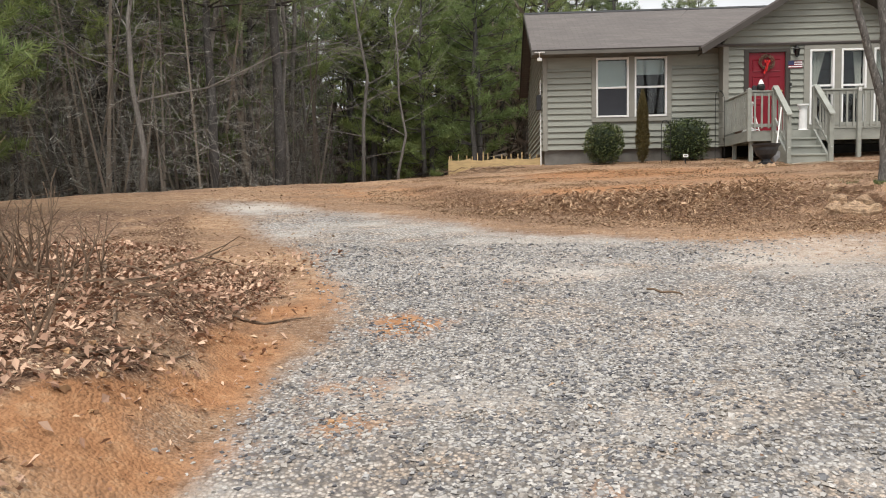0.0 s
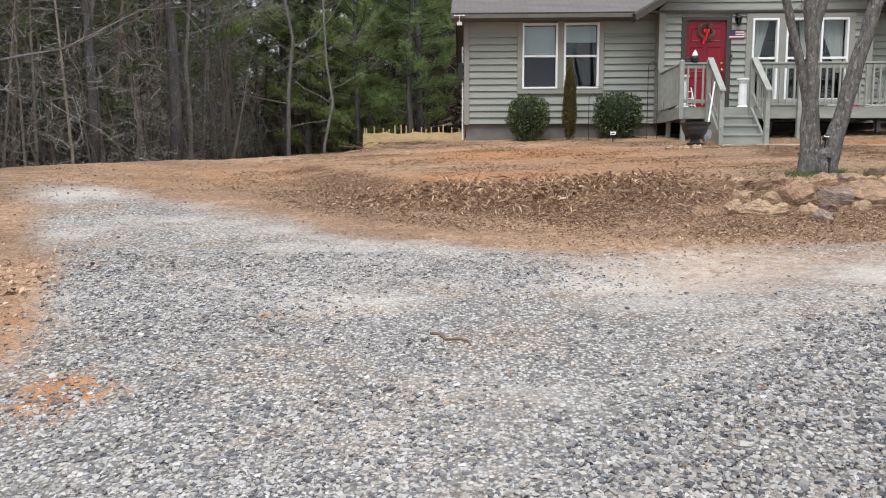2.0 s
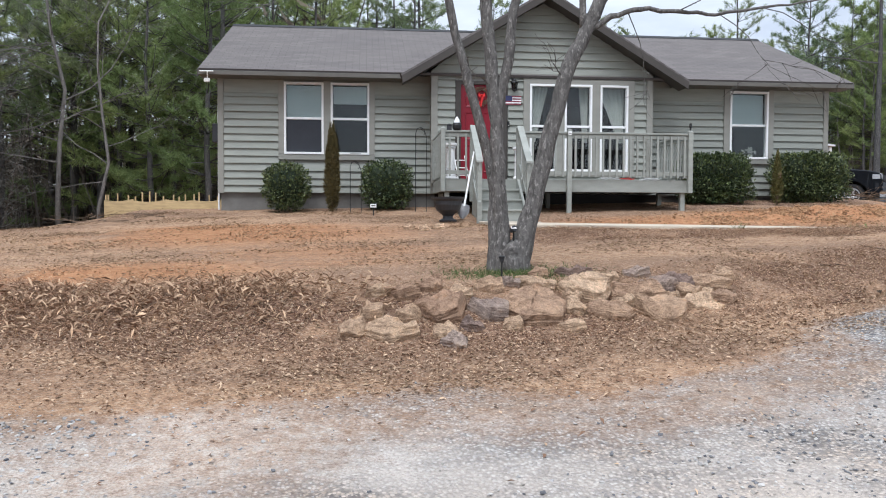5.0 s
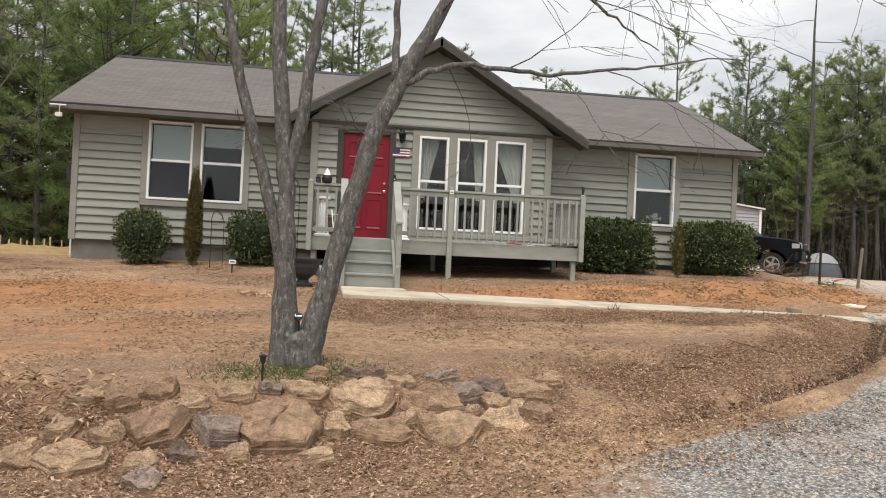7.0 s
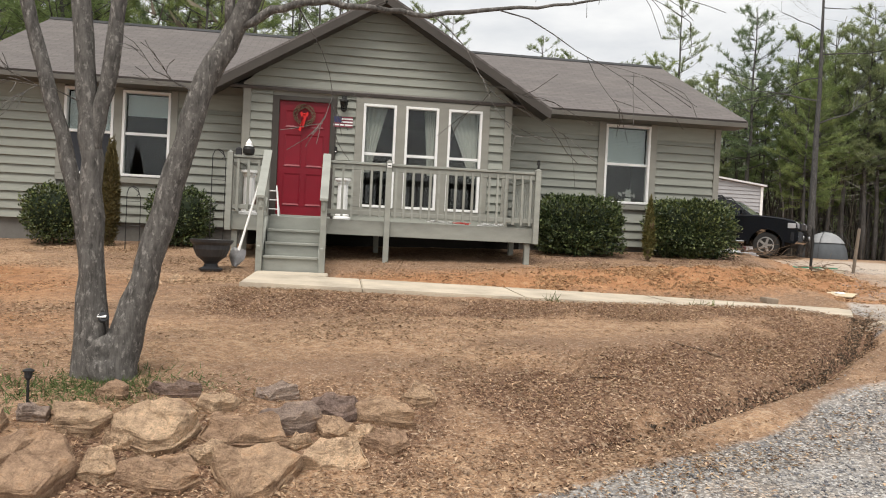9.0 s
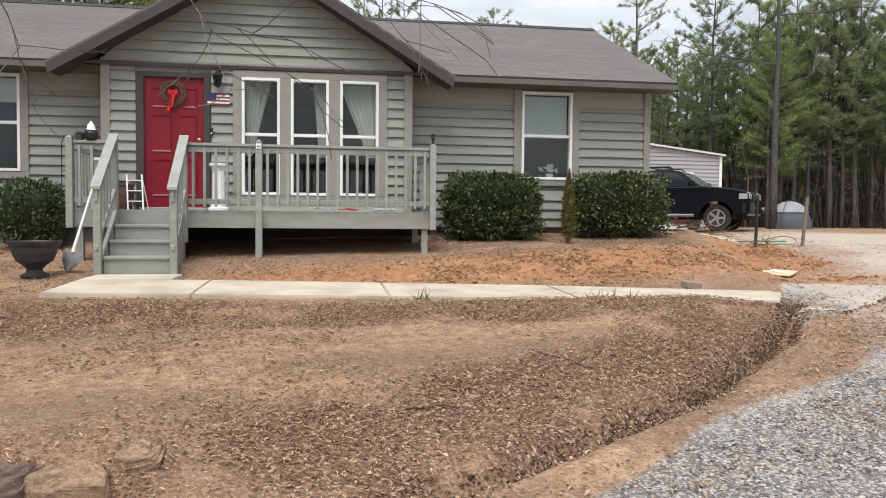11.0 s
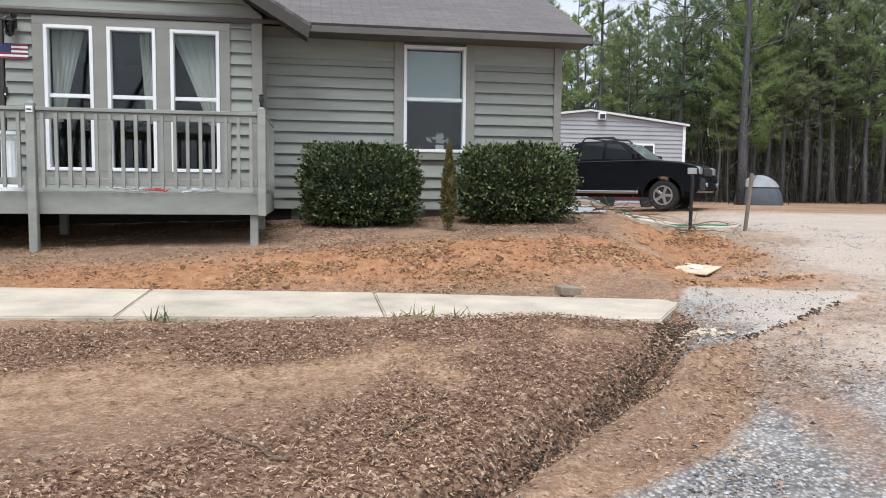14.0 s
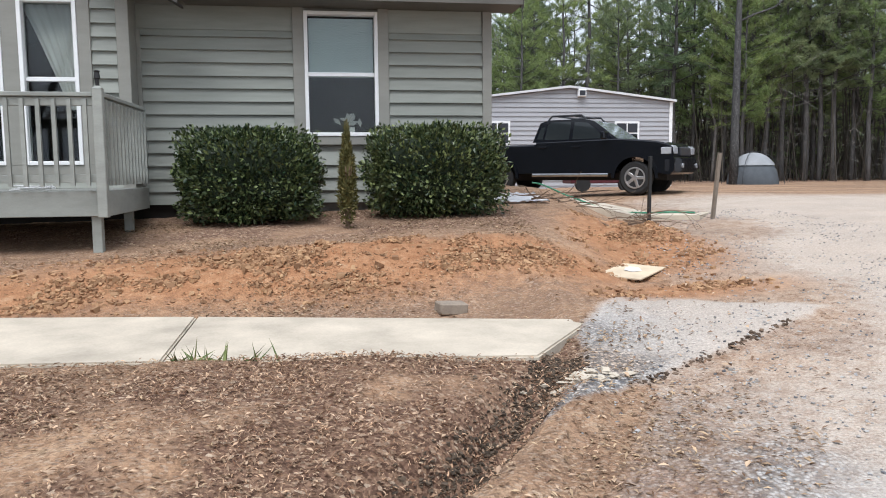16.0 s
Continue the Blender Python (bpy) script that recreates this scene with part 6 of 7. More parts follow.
def shovel():
    g = float(land(5.48, 19.3))
    t = thing("shovel", "steel shovel with wooden handle leaning on the handrail", "shovel", at=(5.48, 19.25, g))
    a, b = Vector((5.48, 19.25, g + 0.02)), Vector((5.745, 19.62, g + 1.25))
    d = (b - a).normalized()
    bm = bmesh.new()
    rows = []
    side = d.cross(Vector((0, 1, 0))).normalized()
    front = side.cross(d)
    for i in range(7):
        v = i / 6
        wid = 0.11 * min(1, 0.25 + v * 1.6) * (1 if v < 0.9 else 0.85)
        rows.append([bm.verts.new(a + d * (v * 0.28) + side * wid * (j / 3 - 1) + front * 0.03 * ((j / 3 - 1) ** 2)) for j in range(7)])
    for p, q in zip(rows, rows[1:]):
        for j in range(6):
            bm.faces.new((p[j], p[j + 1], q[j + 1], q[j]))
    bmesh.ops.solidify(bm, geom=bm.faces[:], thickness=0.004)
    bpy.context.view_layer.update()
    under(part("blade", bm, M["steel"], label="dull steel blade"), t)
    under(part("handle", tube(bmesh.new(), [a + d * 0.24, a + d * 0.5, b], [0.02, 0.017, 0.016], 8), M["white"], label="pale wooden handle"), t)


shovel()


def hook_stand(x, y, h, label):
    g = float(land(x, y))
    t = thing("plant_hook", label, "garden hook", at=(x, y, g))
    bm = tube(bmesh.new(), [(0, 0, -0.1), (0, 0, h - 0.12), (0.03, 0, h - 0.03), (0.10, 0, h), (0.17, 0, h - 0.04), (0.19, 0, h - 0.12), (0.16, 0, h - 0.16)], 0.008, 6)
    part("rod", bm, M["black"], t)
    bm = tube(bmesh.new(), [(0.22, 0, -0.1), (0.22, 0, h - 0.2), (0.19, 0, h - 0.1), (0.10, 0, h - 0.02)], 0.007, 6)
    part("rod", bm, M["black"], t)
    for z in (0.4, 0.8, 1.2):
        part("crossbar", tube(bmesh.new(), [(0, 0, z), (0.22, 0, z)], 0.005, 5), M["black"], t)
    return t


hook_stand(4.78, 21.3, 1.72, "black iron trellis hook by the steps")
hook_stand(3.45, 21.2, 1.05, "short black iron plant hook by the bush")


def pedestal(x, y, label):
    t = thing("pedestal", label, "pedestal", "white pedestals on the deck", at=(x, y, DZ))
    prof = [(0.155, 0), (0.155, 0.05), (0.12, 0.07), (0.125, 0.10), (0.095, 0.13), (0.09, 0.62), (0.11, 0.66), (0.10, 0.68), (0.14, 0.70), (0.14, 0.74)]
    bm = bmesh.new()
    steps = 24
    rings = [[bm.verts.new((r * (1 - (0.06 if 0.12 < z < 0.63 and i % 2 else 0)) * math.cos(2 * math.pi * i / steps), r * (1 - (0.06 if 0.12 < z < 0.63 and i % 2 else 0)) * math.sin(2 * math.pi * i / steps), z)) for i in range(steps)] for r, z in prof]
    for a, b in zip(rings, rings[1:]):
        for i in range(steps):
            bm.faces.new((a[i], a[(i + 1) % steps], b[(i + 1) % steps], b[i]))
    bm.faces.new(rings[0][::-1])
    bm.faces.new(rings[-1])
    part("column", bm, M["white"], t)


pedestal(6.98, 21.55, "white fluted column pedestal beside the door")
pedestal(5.45, 20.9, "white fluted column pedestal behind the rail")

# folding step stool, pot, ornament and small lamps on the deck
stool = thing("step_stool", "white folding metal step stool leaning open", "stool", at=(5.68, 21.5, DZ))
for dx in (0, 0.22):
    part("leg", tube(bmesh.new(), [(dx, -0.1, 0), (dx - 0.07, 0.12, 0.55)], 0.012, 6), M["white"], stool)
    part("leg", tube(bmesh.new(), [(dx, 0.25, 0), (dx - 0.05, 0.10, 0.45)], 0.010, 6), M["white"], stool)
for z in (0.14, 0.30, 0.46):
    part("rung", boxed((-0.02 - z * 0.12, -0.09 + z * 0.4, z - 0.008), (0.22 - z * 0.12, -0.02 + z * 0.4, z + 0.008)), M["white"], stool)
pot = thing("clay_pot", "tall dark brown clay pot on the deck", "pot", at=(5.52, 21.72, DZ))
part("pot_body", lathe(bmesh.new(), [(0.12, 0), (0.15, 0.1), (0.17, 0.25), (0.165, 0.36), (0.18, 0.38), (0.18, 0.41), (0.15, 0.41), (0.13, 0.2)], 22), M["terracotta"], pot)
gn = lathe(bmesh.new(), [(0.055, 0), (0.085, 0.03), (0.092, 0.09), (0.075, 0.14), (0.055, 0.15), (0.05, 0.19), (0.022, 0.235), (0.004, 0.26)], 18)
gnome = tagged(part("garden_ornament", gn, M["black"]), "small dark ornament with a pointed white top on the rail", "ornament")
gnome.data.materials.append(M["white"])
for f in gnome.data.polygons:
    f.material_index = 1 if f.center.z > 0.145 else 0
gnome.location = (5.50, PF + 0.02, 3.665)
jar = thing("candle_lantern", "small black candle lantern on the rail", "lantern", at=(5.35, PF + 0.02, 3.665))
part("lantern_body", boxed((-0.045, -0.045, 0), (0.045, 0.045, 0.09), 0.008), M["blackplastic"], jar)
part("lid", lathe(bmesh.new(), [(0.055, 0.09), (0.02, 0.12)], 12), M["black"], jar)


def post_lamp(x, y, z):
    t = thing("post_lamp", "small black solar lamp on the post", "lamp", at=(x, y, z))
    part("stem", lathe(bmesh.new(), [(0.018, 0), (0.018, 0.06)], 10), M["black"], t)
    part("shade", lathe(bmesh.new(), [(0.02, 0.06), (0.03, 0.07), (0.022, 0.12), (0.03, 0.135), (0.005, 0.145)], 12), M["black"], t)
    return t


post_lamp(DX1 - 0.04, PF, 3.725)

lights = thing("light_string", "tangle of white and red string lights on the deck floor", "string lights", at=(9.0, 20.42, DZ))
rng = np.random.default_rng(4)
for k, mname in enumerate(("white", "ribbon", "white")):
    pts = [(rng.uniform(-0.25, 0.25) + (k - 1) * 0.42, rng.uniform(-0.04, 0.10), 0.012 + rng.uniform(0, 0.05)) for _ in range(9 if mname == "ribbon" else 26)]
    part("cord", tube(bmesh.new(), pts, 0.005, 4), M[mname], lights)

# ---- on the front wall ----
lantern = thing("wall_lantern", "black metal wall lantern with clear glass", "wall lamp", at=(6.93, GY - 0.05, 4.75))
part("back_plate", boxed((-0.045, -0.0, 0.06), (0.045, 0.02, 0.24), 0.006), M["black"], lantern)
part("arm", tube(bmesh.new(), [(0, 0, 0.2), (0, -0.06, 0.25), (0, -0.11, 0.22)], 0.009, 6), M["black"], lantern)
part("roof_cap", lathe(bmesh.new(), [(0.085, 0.13), (0.075, 0.15), (0.03, 0.19), (0.012, 0.23)], 8, (0, -0.11, 0)), M["black"], lantern)
part("glass_cage", lathe(bmesh.new(), [(0.045, -0.02), (0.07, 0.13)], 8, (0, -0.11, 0)), M["carglass"], lantern)
for i in range(6):
    a = i * math.pi / 3
    part("cage_bar", tube(bmesh.new(), [(0.047 * math.cos(a), -0.11 + 0.047 * math.sin(a), -0.02), (0.072 * math.cos(a), -0.11 + 0.072 * math.sin(a), 0.13)], 0.005, 4), M["black"], lantern)
part("foot", lathe(bmesh.new(), [(0.01, -0.06), (0.05, -0.03), (0.05, -0.018)], 8, (0, -0.11, 0)), M["black"], lantern)

flag = thing("flag_plaque", "small wooden plaque painted with stripes and a blue field", "plaque", at=(6.76, GY - 0.045, 4.43))
FW, FH = 0.34, 0.19
for i in range(7):
    part("stripe", boxed((0.14 if i > 2 else 0, -0.012, i * FH / 7 + 0.0005), (FW, 0, (i + 1) * FH / 7 - 0.0005)), M["flagred" if i % 2 == 0 else "white"], flag)
part("blue_field", boxed((0, -0.0125, 3 * FH / 7), (0.139, 0, FH)), M["flagblue"], flag)
bell = thing("door_bell", "black door bell camera with a white button", "door bell", at=(6.82, GY - 0.05, 3.95))
part("housing", boxed((-0.025, -0.025, 0), (0.025, 0, 0.12), 0.006), M["black"], bell)
part("button", lathe(bmesh.new(), [(0.012, 0), (0.012, 0.004)], 12), M["white"], bell).matrix_local = pose(0, -0.025, 0.03, 90)


def wreath():
    t = thing("wreath", "twig wreath with a red ribbon bow on the door", "wreath", at=(6.235, GY - 0.03, 4.60))
    rng = np.random.default_rng(9)
    bm = bmesh.new()
    for k in range(46):
        a0 = rng.uniform(0, 6.28)
        r = rng.uniform(0.12, 0.20)
        pts = [((r + rng.normal(0, 0.012)) * math.cos(a0 + i * 0.28), -0.012 + rng.normal(0, 0.014), (r + rng.normal(0, 0.012)) * math.sin(a0 + i * 0.28)) for i in range(7)]
        tube(bm, pts, 0.005, 4)
    part("twig_ring", bm, M["twig"], t)
    for s in (-1, 1):
        bm = bmesh.new()
        ring = [(s * 0.01, 0.02), (s * 0.06, 0.06), (s * 0.075, 0.02), (s * 0.05, -0.03), (s * 0.008, 0.0)]
        prism(bm, ring, "y", -0.055, -0.03)
        part("bow_loop", bm, M["ribbon"], t)
        bm = bmesh.new()
        L = 0.24 if s > 0 else 0.30
        prism(bm, [(0, 0), (s * 0.03 + 0.01, -0.02), (s * 0.02 - 0.03, -L), (s * 0.02 - 0.075, -L + 0.03)], "y", -0.05, -0.042)
        part("bow_tail", bm, M["ribbon"], t)
    part("bow_knot", lathe(bmesh.new(), [(0.012, -0.02), (0.03, 0.0), (0.012, 0.02)], 10, (0, -0.05, 0.015)), M["ribbon"], t)


wreath()
flood = thing("eave_light", "white solar flood light under the roof corner", "lamp", at=(0.52, EAVE_Y - 0.03, 4.86))
part("solar_panel", boxed((-0.13, -0.12, 0.12), (0.13, 0.0, 0.14), 0.004, pose(0, 0, 0, 12)), M["white"], flood)
part("lamp_head", boxed((-0.06, -0.06, -0.10), (0.06, 0.0, -0.02), 0.01), M["white"], flood)
part("bracket", tube(bmesh.new(), [(0, 0.0, 0.12), (0, 0, -0.05)], 0.012, 6), M["white"], flood)
spout = thing("conduit", "white pipe running down the side wall", "pipe", at=(X0 - 0.03, FY + 0.25, 2.2))
part("pipe", tube(bmesh.new(), [(-0.03, 0, -0.3), (-0.03, 0, 1.5), (-0.03, 0, 2.2)], 0.022, 8), M["white"], spout)
part("meter_box", boxed((-0.14, -0.12, 1.4), (-0.015, 0.12, 1.8), 0.01), M["blackplastic"], spout)

# ---- small things on the ground ----
def path_light(x, y):
    g = float(land(x, y))
    t = thing("path_light", "black solar path light on a stake", "garden light", at=(x, y, g))
    part("stake", lathe(bmesh.new(), [(0.009, -0.1), (0.009, 0.20)], 8), M["black"], t)
    part("head", lathe(bmesh.new(), [(0.01, 0.19), (0.022, 0.21), (0.026, 0.245)], 12), M["blackplastic"], t)
    part("cap", lathe(bmesh.new(), [(0.034, 0.245), (0.034, 0.255), (0.015, 0.265)], 14), M["black"], t)


path_light(5.09, 13.07)
g = float(land(3.91, 20.7))
sign = thing("stake_sign", "small white plate on a black stake in the lawn", "sign", at=(3.91, 20.7, g))
part("stake", boxed((-0.012, -0.008, -0.1), (0.012, 0.008, 0.16)), M["black"], sign)
part("plate", boxed((-0.06, -0.02, 0.15), (0.06, -0.009, 0.22), 0.003), M["white"], sign)
part("mark", boxed((-0.04, -0.0225, 0.175), (0.04, -0.0205, 0.195)), M["black"], sign)
for x, y, h, mat, lab in ((16.80, 22.85, 0.95, "black", "thin black metal stake by the path end"), (17.78, 22.85, 0.95, "greywood", "weathered wooden stake by the path end")):
    t = thing("stake", lab, "stake", at=(x, y, float(land(x, y))))
    w = 0.022 if mat == "black" else 0.025
    part("shaft", boxed((-w, -w, -0.2), (w, w, h), 0.004, pose(0, 0, 0, 2, 4 if mat != "black" else -1, 10)), M[mat], t)
ply = thing("plywood_board", "pale plywood board lying on the clay", "board", at=(15.17, 19.57, float(land(15.17, 19.57))))
part("sheet", boxed((-0.38, -0.22, 0.02), (0.38, 0.22, 0.035), 0.002, pose(0, 0, 0.02, 2, -2, 48)), M["ply"], ply)
scrap = bmesh.new()
lathe(scrap, [(0.09, 0.0), (0.085, 0.012), (0.05, 0.022), (0.01, 0.018)], 9)
for v in scrap.verts:
    v.co += noise.noise_vector(v.co * 14) * 0.02
    v.co.z = max(v.co.z, 0.0)
scrap = tagged(part("paper_scrap", scrap, M["plastic_sheet"]), "crumpled white paper scrap on the board", "paper")
scrap.location = (15.18, 19.58, ply.location.z + 0.057)
bk = thing("paver_brick", "brown concrete paver beside the path", "paver", at=(13.16, 18.29, float(land(13.16, 18.29))))
part("block", boxed((-0.115, -0.07, -0.02), (0.115, 0.07, 0.07), 0.01, pose(0, 0, 0, 3, 4, 14)), M["paver"], bk)


def sheet():
    g = float(land(14.75, 22.9))
    n = 14
    bm = bmesh.new()
    rows = [[bm.verts.new((14.45 + 0.75 * i / n, 22.4 + 0.8 * j / n, float(land(14.45 + 0.75 * i / n, 22.4 + 0.8 * j / n)) + 0.03 + 0.05 * abs(noise.noise((i * 0.5, j * 0.6, 0))))) for i in range(n + 1)] for j in range(n + 1)]
    for j in range(n):
        for i in range(n):
            bm.faces.new((rows[j][i], rows[j][i + 1], rows[j + 1][i + 1], rows[j + 1][i]))
    bmesh.ops.solidify(bm, geom=bm.faces[:], thickness=0.006)
    tagged(part("plastic_tarp", bm, M["plastic_sheet"], smooth=True), "crumpled white plastic sheet beside the hedge", "tarp")


sheet()


def brush_pile(cx, cy, n, seed, spread, L):
    rng = np.random.default_rng(seed)
    t = thing("brush_pile", "heap of cut bare branches on the ground", "branches", at=(cx, cy, float(land(cx, cy))))
    bpy.context.view_layer.update()
    for k in range(n):
        x, y = cx + rng.normal(0, spread), cy + rng.normal(0, spread * 0.5)
        a = rng.uniform(0, 6.28)
        bm = bmesh.new()
        branchy(bm, (x, y, float(land(x, y)) + 0.03 + rng.uniform(0, 0.1)), (math.cos(a), 0.5 * math.sin(a), 0.06), L * rng.uniform(0.5, 1.1), 0.012, 1, rng, 0.03, 0.35, 4)
        under(part("branch", bm, M["twig"]), t)


brush_pile(15.25, 22.3, 12, 31, 0.4, 0.7)
brush_pile(15.9, 21.6, 12, 32, 0.35, 0.6)
brush_pile(-3.6, 7.0, 14, 33, 0.4, 0.6)
brush_pile(-1.2, 20.6, 12, 34, 0.8, 0.7)


def fallen_stick(x, y, L, a, mat="twig"):
    rng = np.random.default_rng(int(x * 100 + y * 10) % 997)
    z = float(land(x, y))
    pts = []
    for i in range(6):
        px, py = x + math.cos(a) * L * (i / 5 - 0.5) + rng.normal(0, 0.015), y + math.sin(a) * L * (i / 5 - 0.5) + rng.normal(0, 0.015)
        pts.append((px, py, float(land(px, py)) + 0.012))
    tagged(part("fallen_stick", tube(bmesh.new(), pts, [0.012, 0.012, 0.011, 0.009, 0.007, 0.004], 6), M[mat]), "dry stick lying on the ground", "stick", "sticks on the ground")


for args in ((0.67, 8.31, 0.32, -0.5), (11.2, 15.1, 0.3, 0.7), (-2.75, 6.1, 0.9, 1.2), (-3.1, 6.6, 0.8, 2.0), (-2.4, 7.6, 0.6, 0.4), (10.4, 14.9, 0.5, 2.6), (9.3, 14.2, 0.35, 0.2), (-3.4, 7.6, 0.7, 0.9)):
    fallen_stick(*args)


def dead_shrub(x, y, n, h, seed):
    rng = np.random.default_rng(seed)
    t = thing("dead_shrub", "dry brown stems of a cut shrub", "shrub", "dead stems on the bank", at=(x, y, float(land(x, y))))
    for k in range(n):
        a = rng.uniform(0, 6.28)
        bm = bmesh.new()
        branchy(bm, (rng.normal(0, 0.12), rng.normal(0, 0.12), -0.05), (0.25 * math.cos(a), 0.25 * math.sin(a), 1), h * rng.uniform(0.4, 1.1), 0.012, 1, rng, 0, 0.4, 5)
        part("stem", bm, M["twig"], t)


dead_shrub(-3.55, 7.05, 6, 0.35, 41)
dead_shrub(-3.95, 7.0, 12, 0.55, 42)
dead_shrub(-4.3, 7.3, 9, 0.7, 43)
dead_shrub(-3.2, 5.85, 4, 0.35, 44)
dead_shrub(-4.9, 8.4, 10, 0.8, 45)


# ---- the low board fence left of the house ----
fence = thing("silt_fence", "low tan board fence with short wooden stakes", "fence", at=(-0.6, 23.0, 2.0))
bpy.context.view_layer.update()
fx = [-1.92, -1.3, -0.62, 0.02, 0.62]
for a, b in zip(fx, fx[1:]):
    za, zb = 2.36 + random.uniform(-0.02, 0.02), 2.38 + random.uniform(-0.02, 0.02)
    bm = bmesh.new()
    n = 6
    top = [(a + (b - a) * i / n, za + (zb - za) * i / n - 0.035 * math.sin(math.pi * i / n)) for i in range(n + 1)]
    prism(bm, top + [(b, 1.85), (a, 1.85)], "y", 22.97, 22.99)
    under(part("panel", bm, M["wood"]), fence)
rng = np.random.default_rng(6)
for i in range(17):
    x = -1.92 + 2.54 * i / 16 + rng.normal(0, 0.03)
    under(part("stake", boxed((x - 0.014, 22.992, 1.8), (x + 0.014, 23.02, 2.42 + rng.uniform(0.0, 0.13)), 0.0), M["wood"]), fence)

# ---- the truck ----
M["carpaint"] = grainy("black_car_paint", (0.005, 0.006, 0.009), 0.15, 2, 40, 0.16, 0.0, spec=0.4)
M["tyre"] = grainy("tyre_rubber", (0.025, 0.025, 0.025), 0.2, 10, 60, 0.85, 0.3)
M["alloy"] = grainy("alloy_wheel", (0.5, 0.5, 0.51), 0.15, 10, 60, 0.32, 0.0, metal=0.8)
M["lens"] = grainy("lamp_lens", (0.36, 0.37, 0.39), 0.1, 20, 60, 0.1, 0.0)
M["amber"] = grainy("amber_lens", (0.6, 0.22, 0.03), 0.1, 20, 60, 0.15, 0.0)


def pickup(x, y, z):
    t = thing("pickup_truck", "black four-door pickup truck with silver wheels and roof rack", "pickup truck", at=(x, y, z))
    WB, R, HW = 3.2, 0.355, 0.86

    def arch(cx, r=0.45, n=12):
        return [(cx + r * math.cos(math.pi * i / n), max(0.46, R + r * math.sin(math.pi * i / n))) for i in range(n + 1)]
    prof = [(0.74, 0.42), (0.82, 0.50), (0.82, 0.74), (0.80, 0.78), (0.78, 0.98), (0.66, 1.06), (0.45, 1.11), (0.1, 1.15), (-0.40, 1.19), (-2.28, 1.16), (-2.30, 1.10), (-4.30, 1.09), (-4.35, 1.05), (-4.35, 0.55), (-4.30, 0.46)]
    outline = prof + [(a, b) for a, b in arch(-WB)][::-1] + [(-2.3, 0.46), (-0.6, 0.44)] + [(a, b) for a, b in arch(0)][::-1]
    bm = bmesh.new()
    n = len(outline)
    rings = []
    for yy, k in ((-HW, 0.0), (-HW + 0.05, 0.0), (HW - 0.05, 0.0), (HW, 0.0)):
        edge = abs(yy) > HW - 0.01
        rings.append([bm.verts.new((a * (0.995 if edge else 1) , yy * (0.985 if b > 1.0 and edge else 1), b - (0.03 if edge and b > 1.0 else 0))) for a, b in outline])
    for p, q in zip(rings, rings[1:]):
        for i in range(n):
            bm.faces.new((p[i], p[(i + 1) % n], q[(i + 1) % n], q[i]))
    bmesh.ops.triangulate(bm, faces=[bm.faces.new(rings[0][::-1]), bm.faces.new(rings[-1])])
    part("body", bm, M["carpaint"], t)
    # cab
    low, high = 1.15, 1.64
    cab = [(-0.36, low), (-1.02, high - 0.04), (-1.28, high), (-2.05, high), (-2.24, high - 0.06), (-2.36, low)]
    yw = lambda zz: 0.83 - (zz - low) * 0.34
    bm = bmesh.new()
    L, Rr = [bm.verts.new((a, -yw(b), b)) for a, b in cab], [bm.verts.new((a, yw(b), b)) for a, b in cab]
    for i in range(len(cab)):
        j = (i + 1) % len(cab)
        bm.faces.new((L[i], L[j], Rr[j], Rr[i]))
    bm.faces.new(L[::-1])
    bm.faces.new(Rr)
    bmesh.ops.recalc_face_normals(bm, faces=bm.faces)
    cabin = part("cab", bm, M["carpaint"], t)

    def pane(pts, thick=0.006):
        bm = bmesh.new()
        a = [bm.verts.new(p) for p in pts]
        nrm = (a[1].co - a[0].co).cross(a[2].co - a[0].co).normalized()
        b = [bm.verts.new(v.co + nrm * thick) for v in a]
        m = len(pts)
        bm.faces.new(b)
        bm.faces.new(a[::-1])
        for i in range(m):
            bm.faces.new((a[i], a[(i + 1) % m], b[(i + 1) % m], b[i]))
        return bm
    gl = grainy("car_window", (0.02, 0.024, 0.026), 0.1, 2, 30, 0.05, 0, spec=0.45)
    for s in (-1, 1):
        for win in ([(-0.66, 1.20), (-1.10, 1.55), (-1.42, 1.59), (-1.42, 1.20)], [(-1.50, 1.20), (-1.50, 1.59), (-1.98, 1.59), (-2.05, 1.52), (-2.08, 1.20)], [(-2.13, 1.22), (-2.10, 1.50), (-2.20, 1.48), (-2.27, 1.22)]):
            pts = [(a, s * (yw(b) + 0.002), b) for a, b in win]
            part("side_window", pane(pts if s > 0 else pts[::-1]), gl, t, "dark tinted side window")
        for cx in (-WB, 0):
            w = part("wheel", lathe(bmesh.new(), [(0.21, -0.10), (R - 0.05, -0.11), (R - 0.01, -0.08), (R, -0.03), (R, 0.03), (R - 0.01, 0.08), (R - 0.05, 0.11), (0.21, 0.10)], 32), M["tyre"], t, "black tyre")
            w.matrix_local = pose(cx, s * (HW - 0.12), R, 90 * s)
            rim = part("rim", lathe(bmesh.new(), [(0.205, -0.06), (0.225, -0.115), (0.20, -0.118), (0.18, -0.07), (0.03, -0.06)], 28), M["alloy"], w, "silver alloy rim")
            for k in range(5):
                a = k * 2 * math.pi / 5
                bm = boxed((0.03, -0.035, -0.105), (0.20, 0.035, -0.075), 0.008)
                bm.transform(Matrix.Rotation(a, 4, "Z"))
                part("spoke", bm, M["alloy"], w)
            part("hub", lathe(bmesh.new(), [(0.05, -0.12), (0.05, -0.07)], 14), M["alloy"], w)
            fl = bmesh.new()
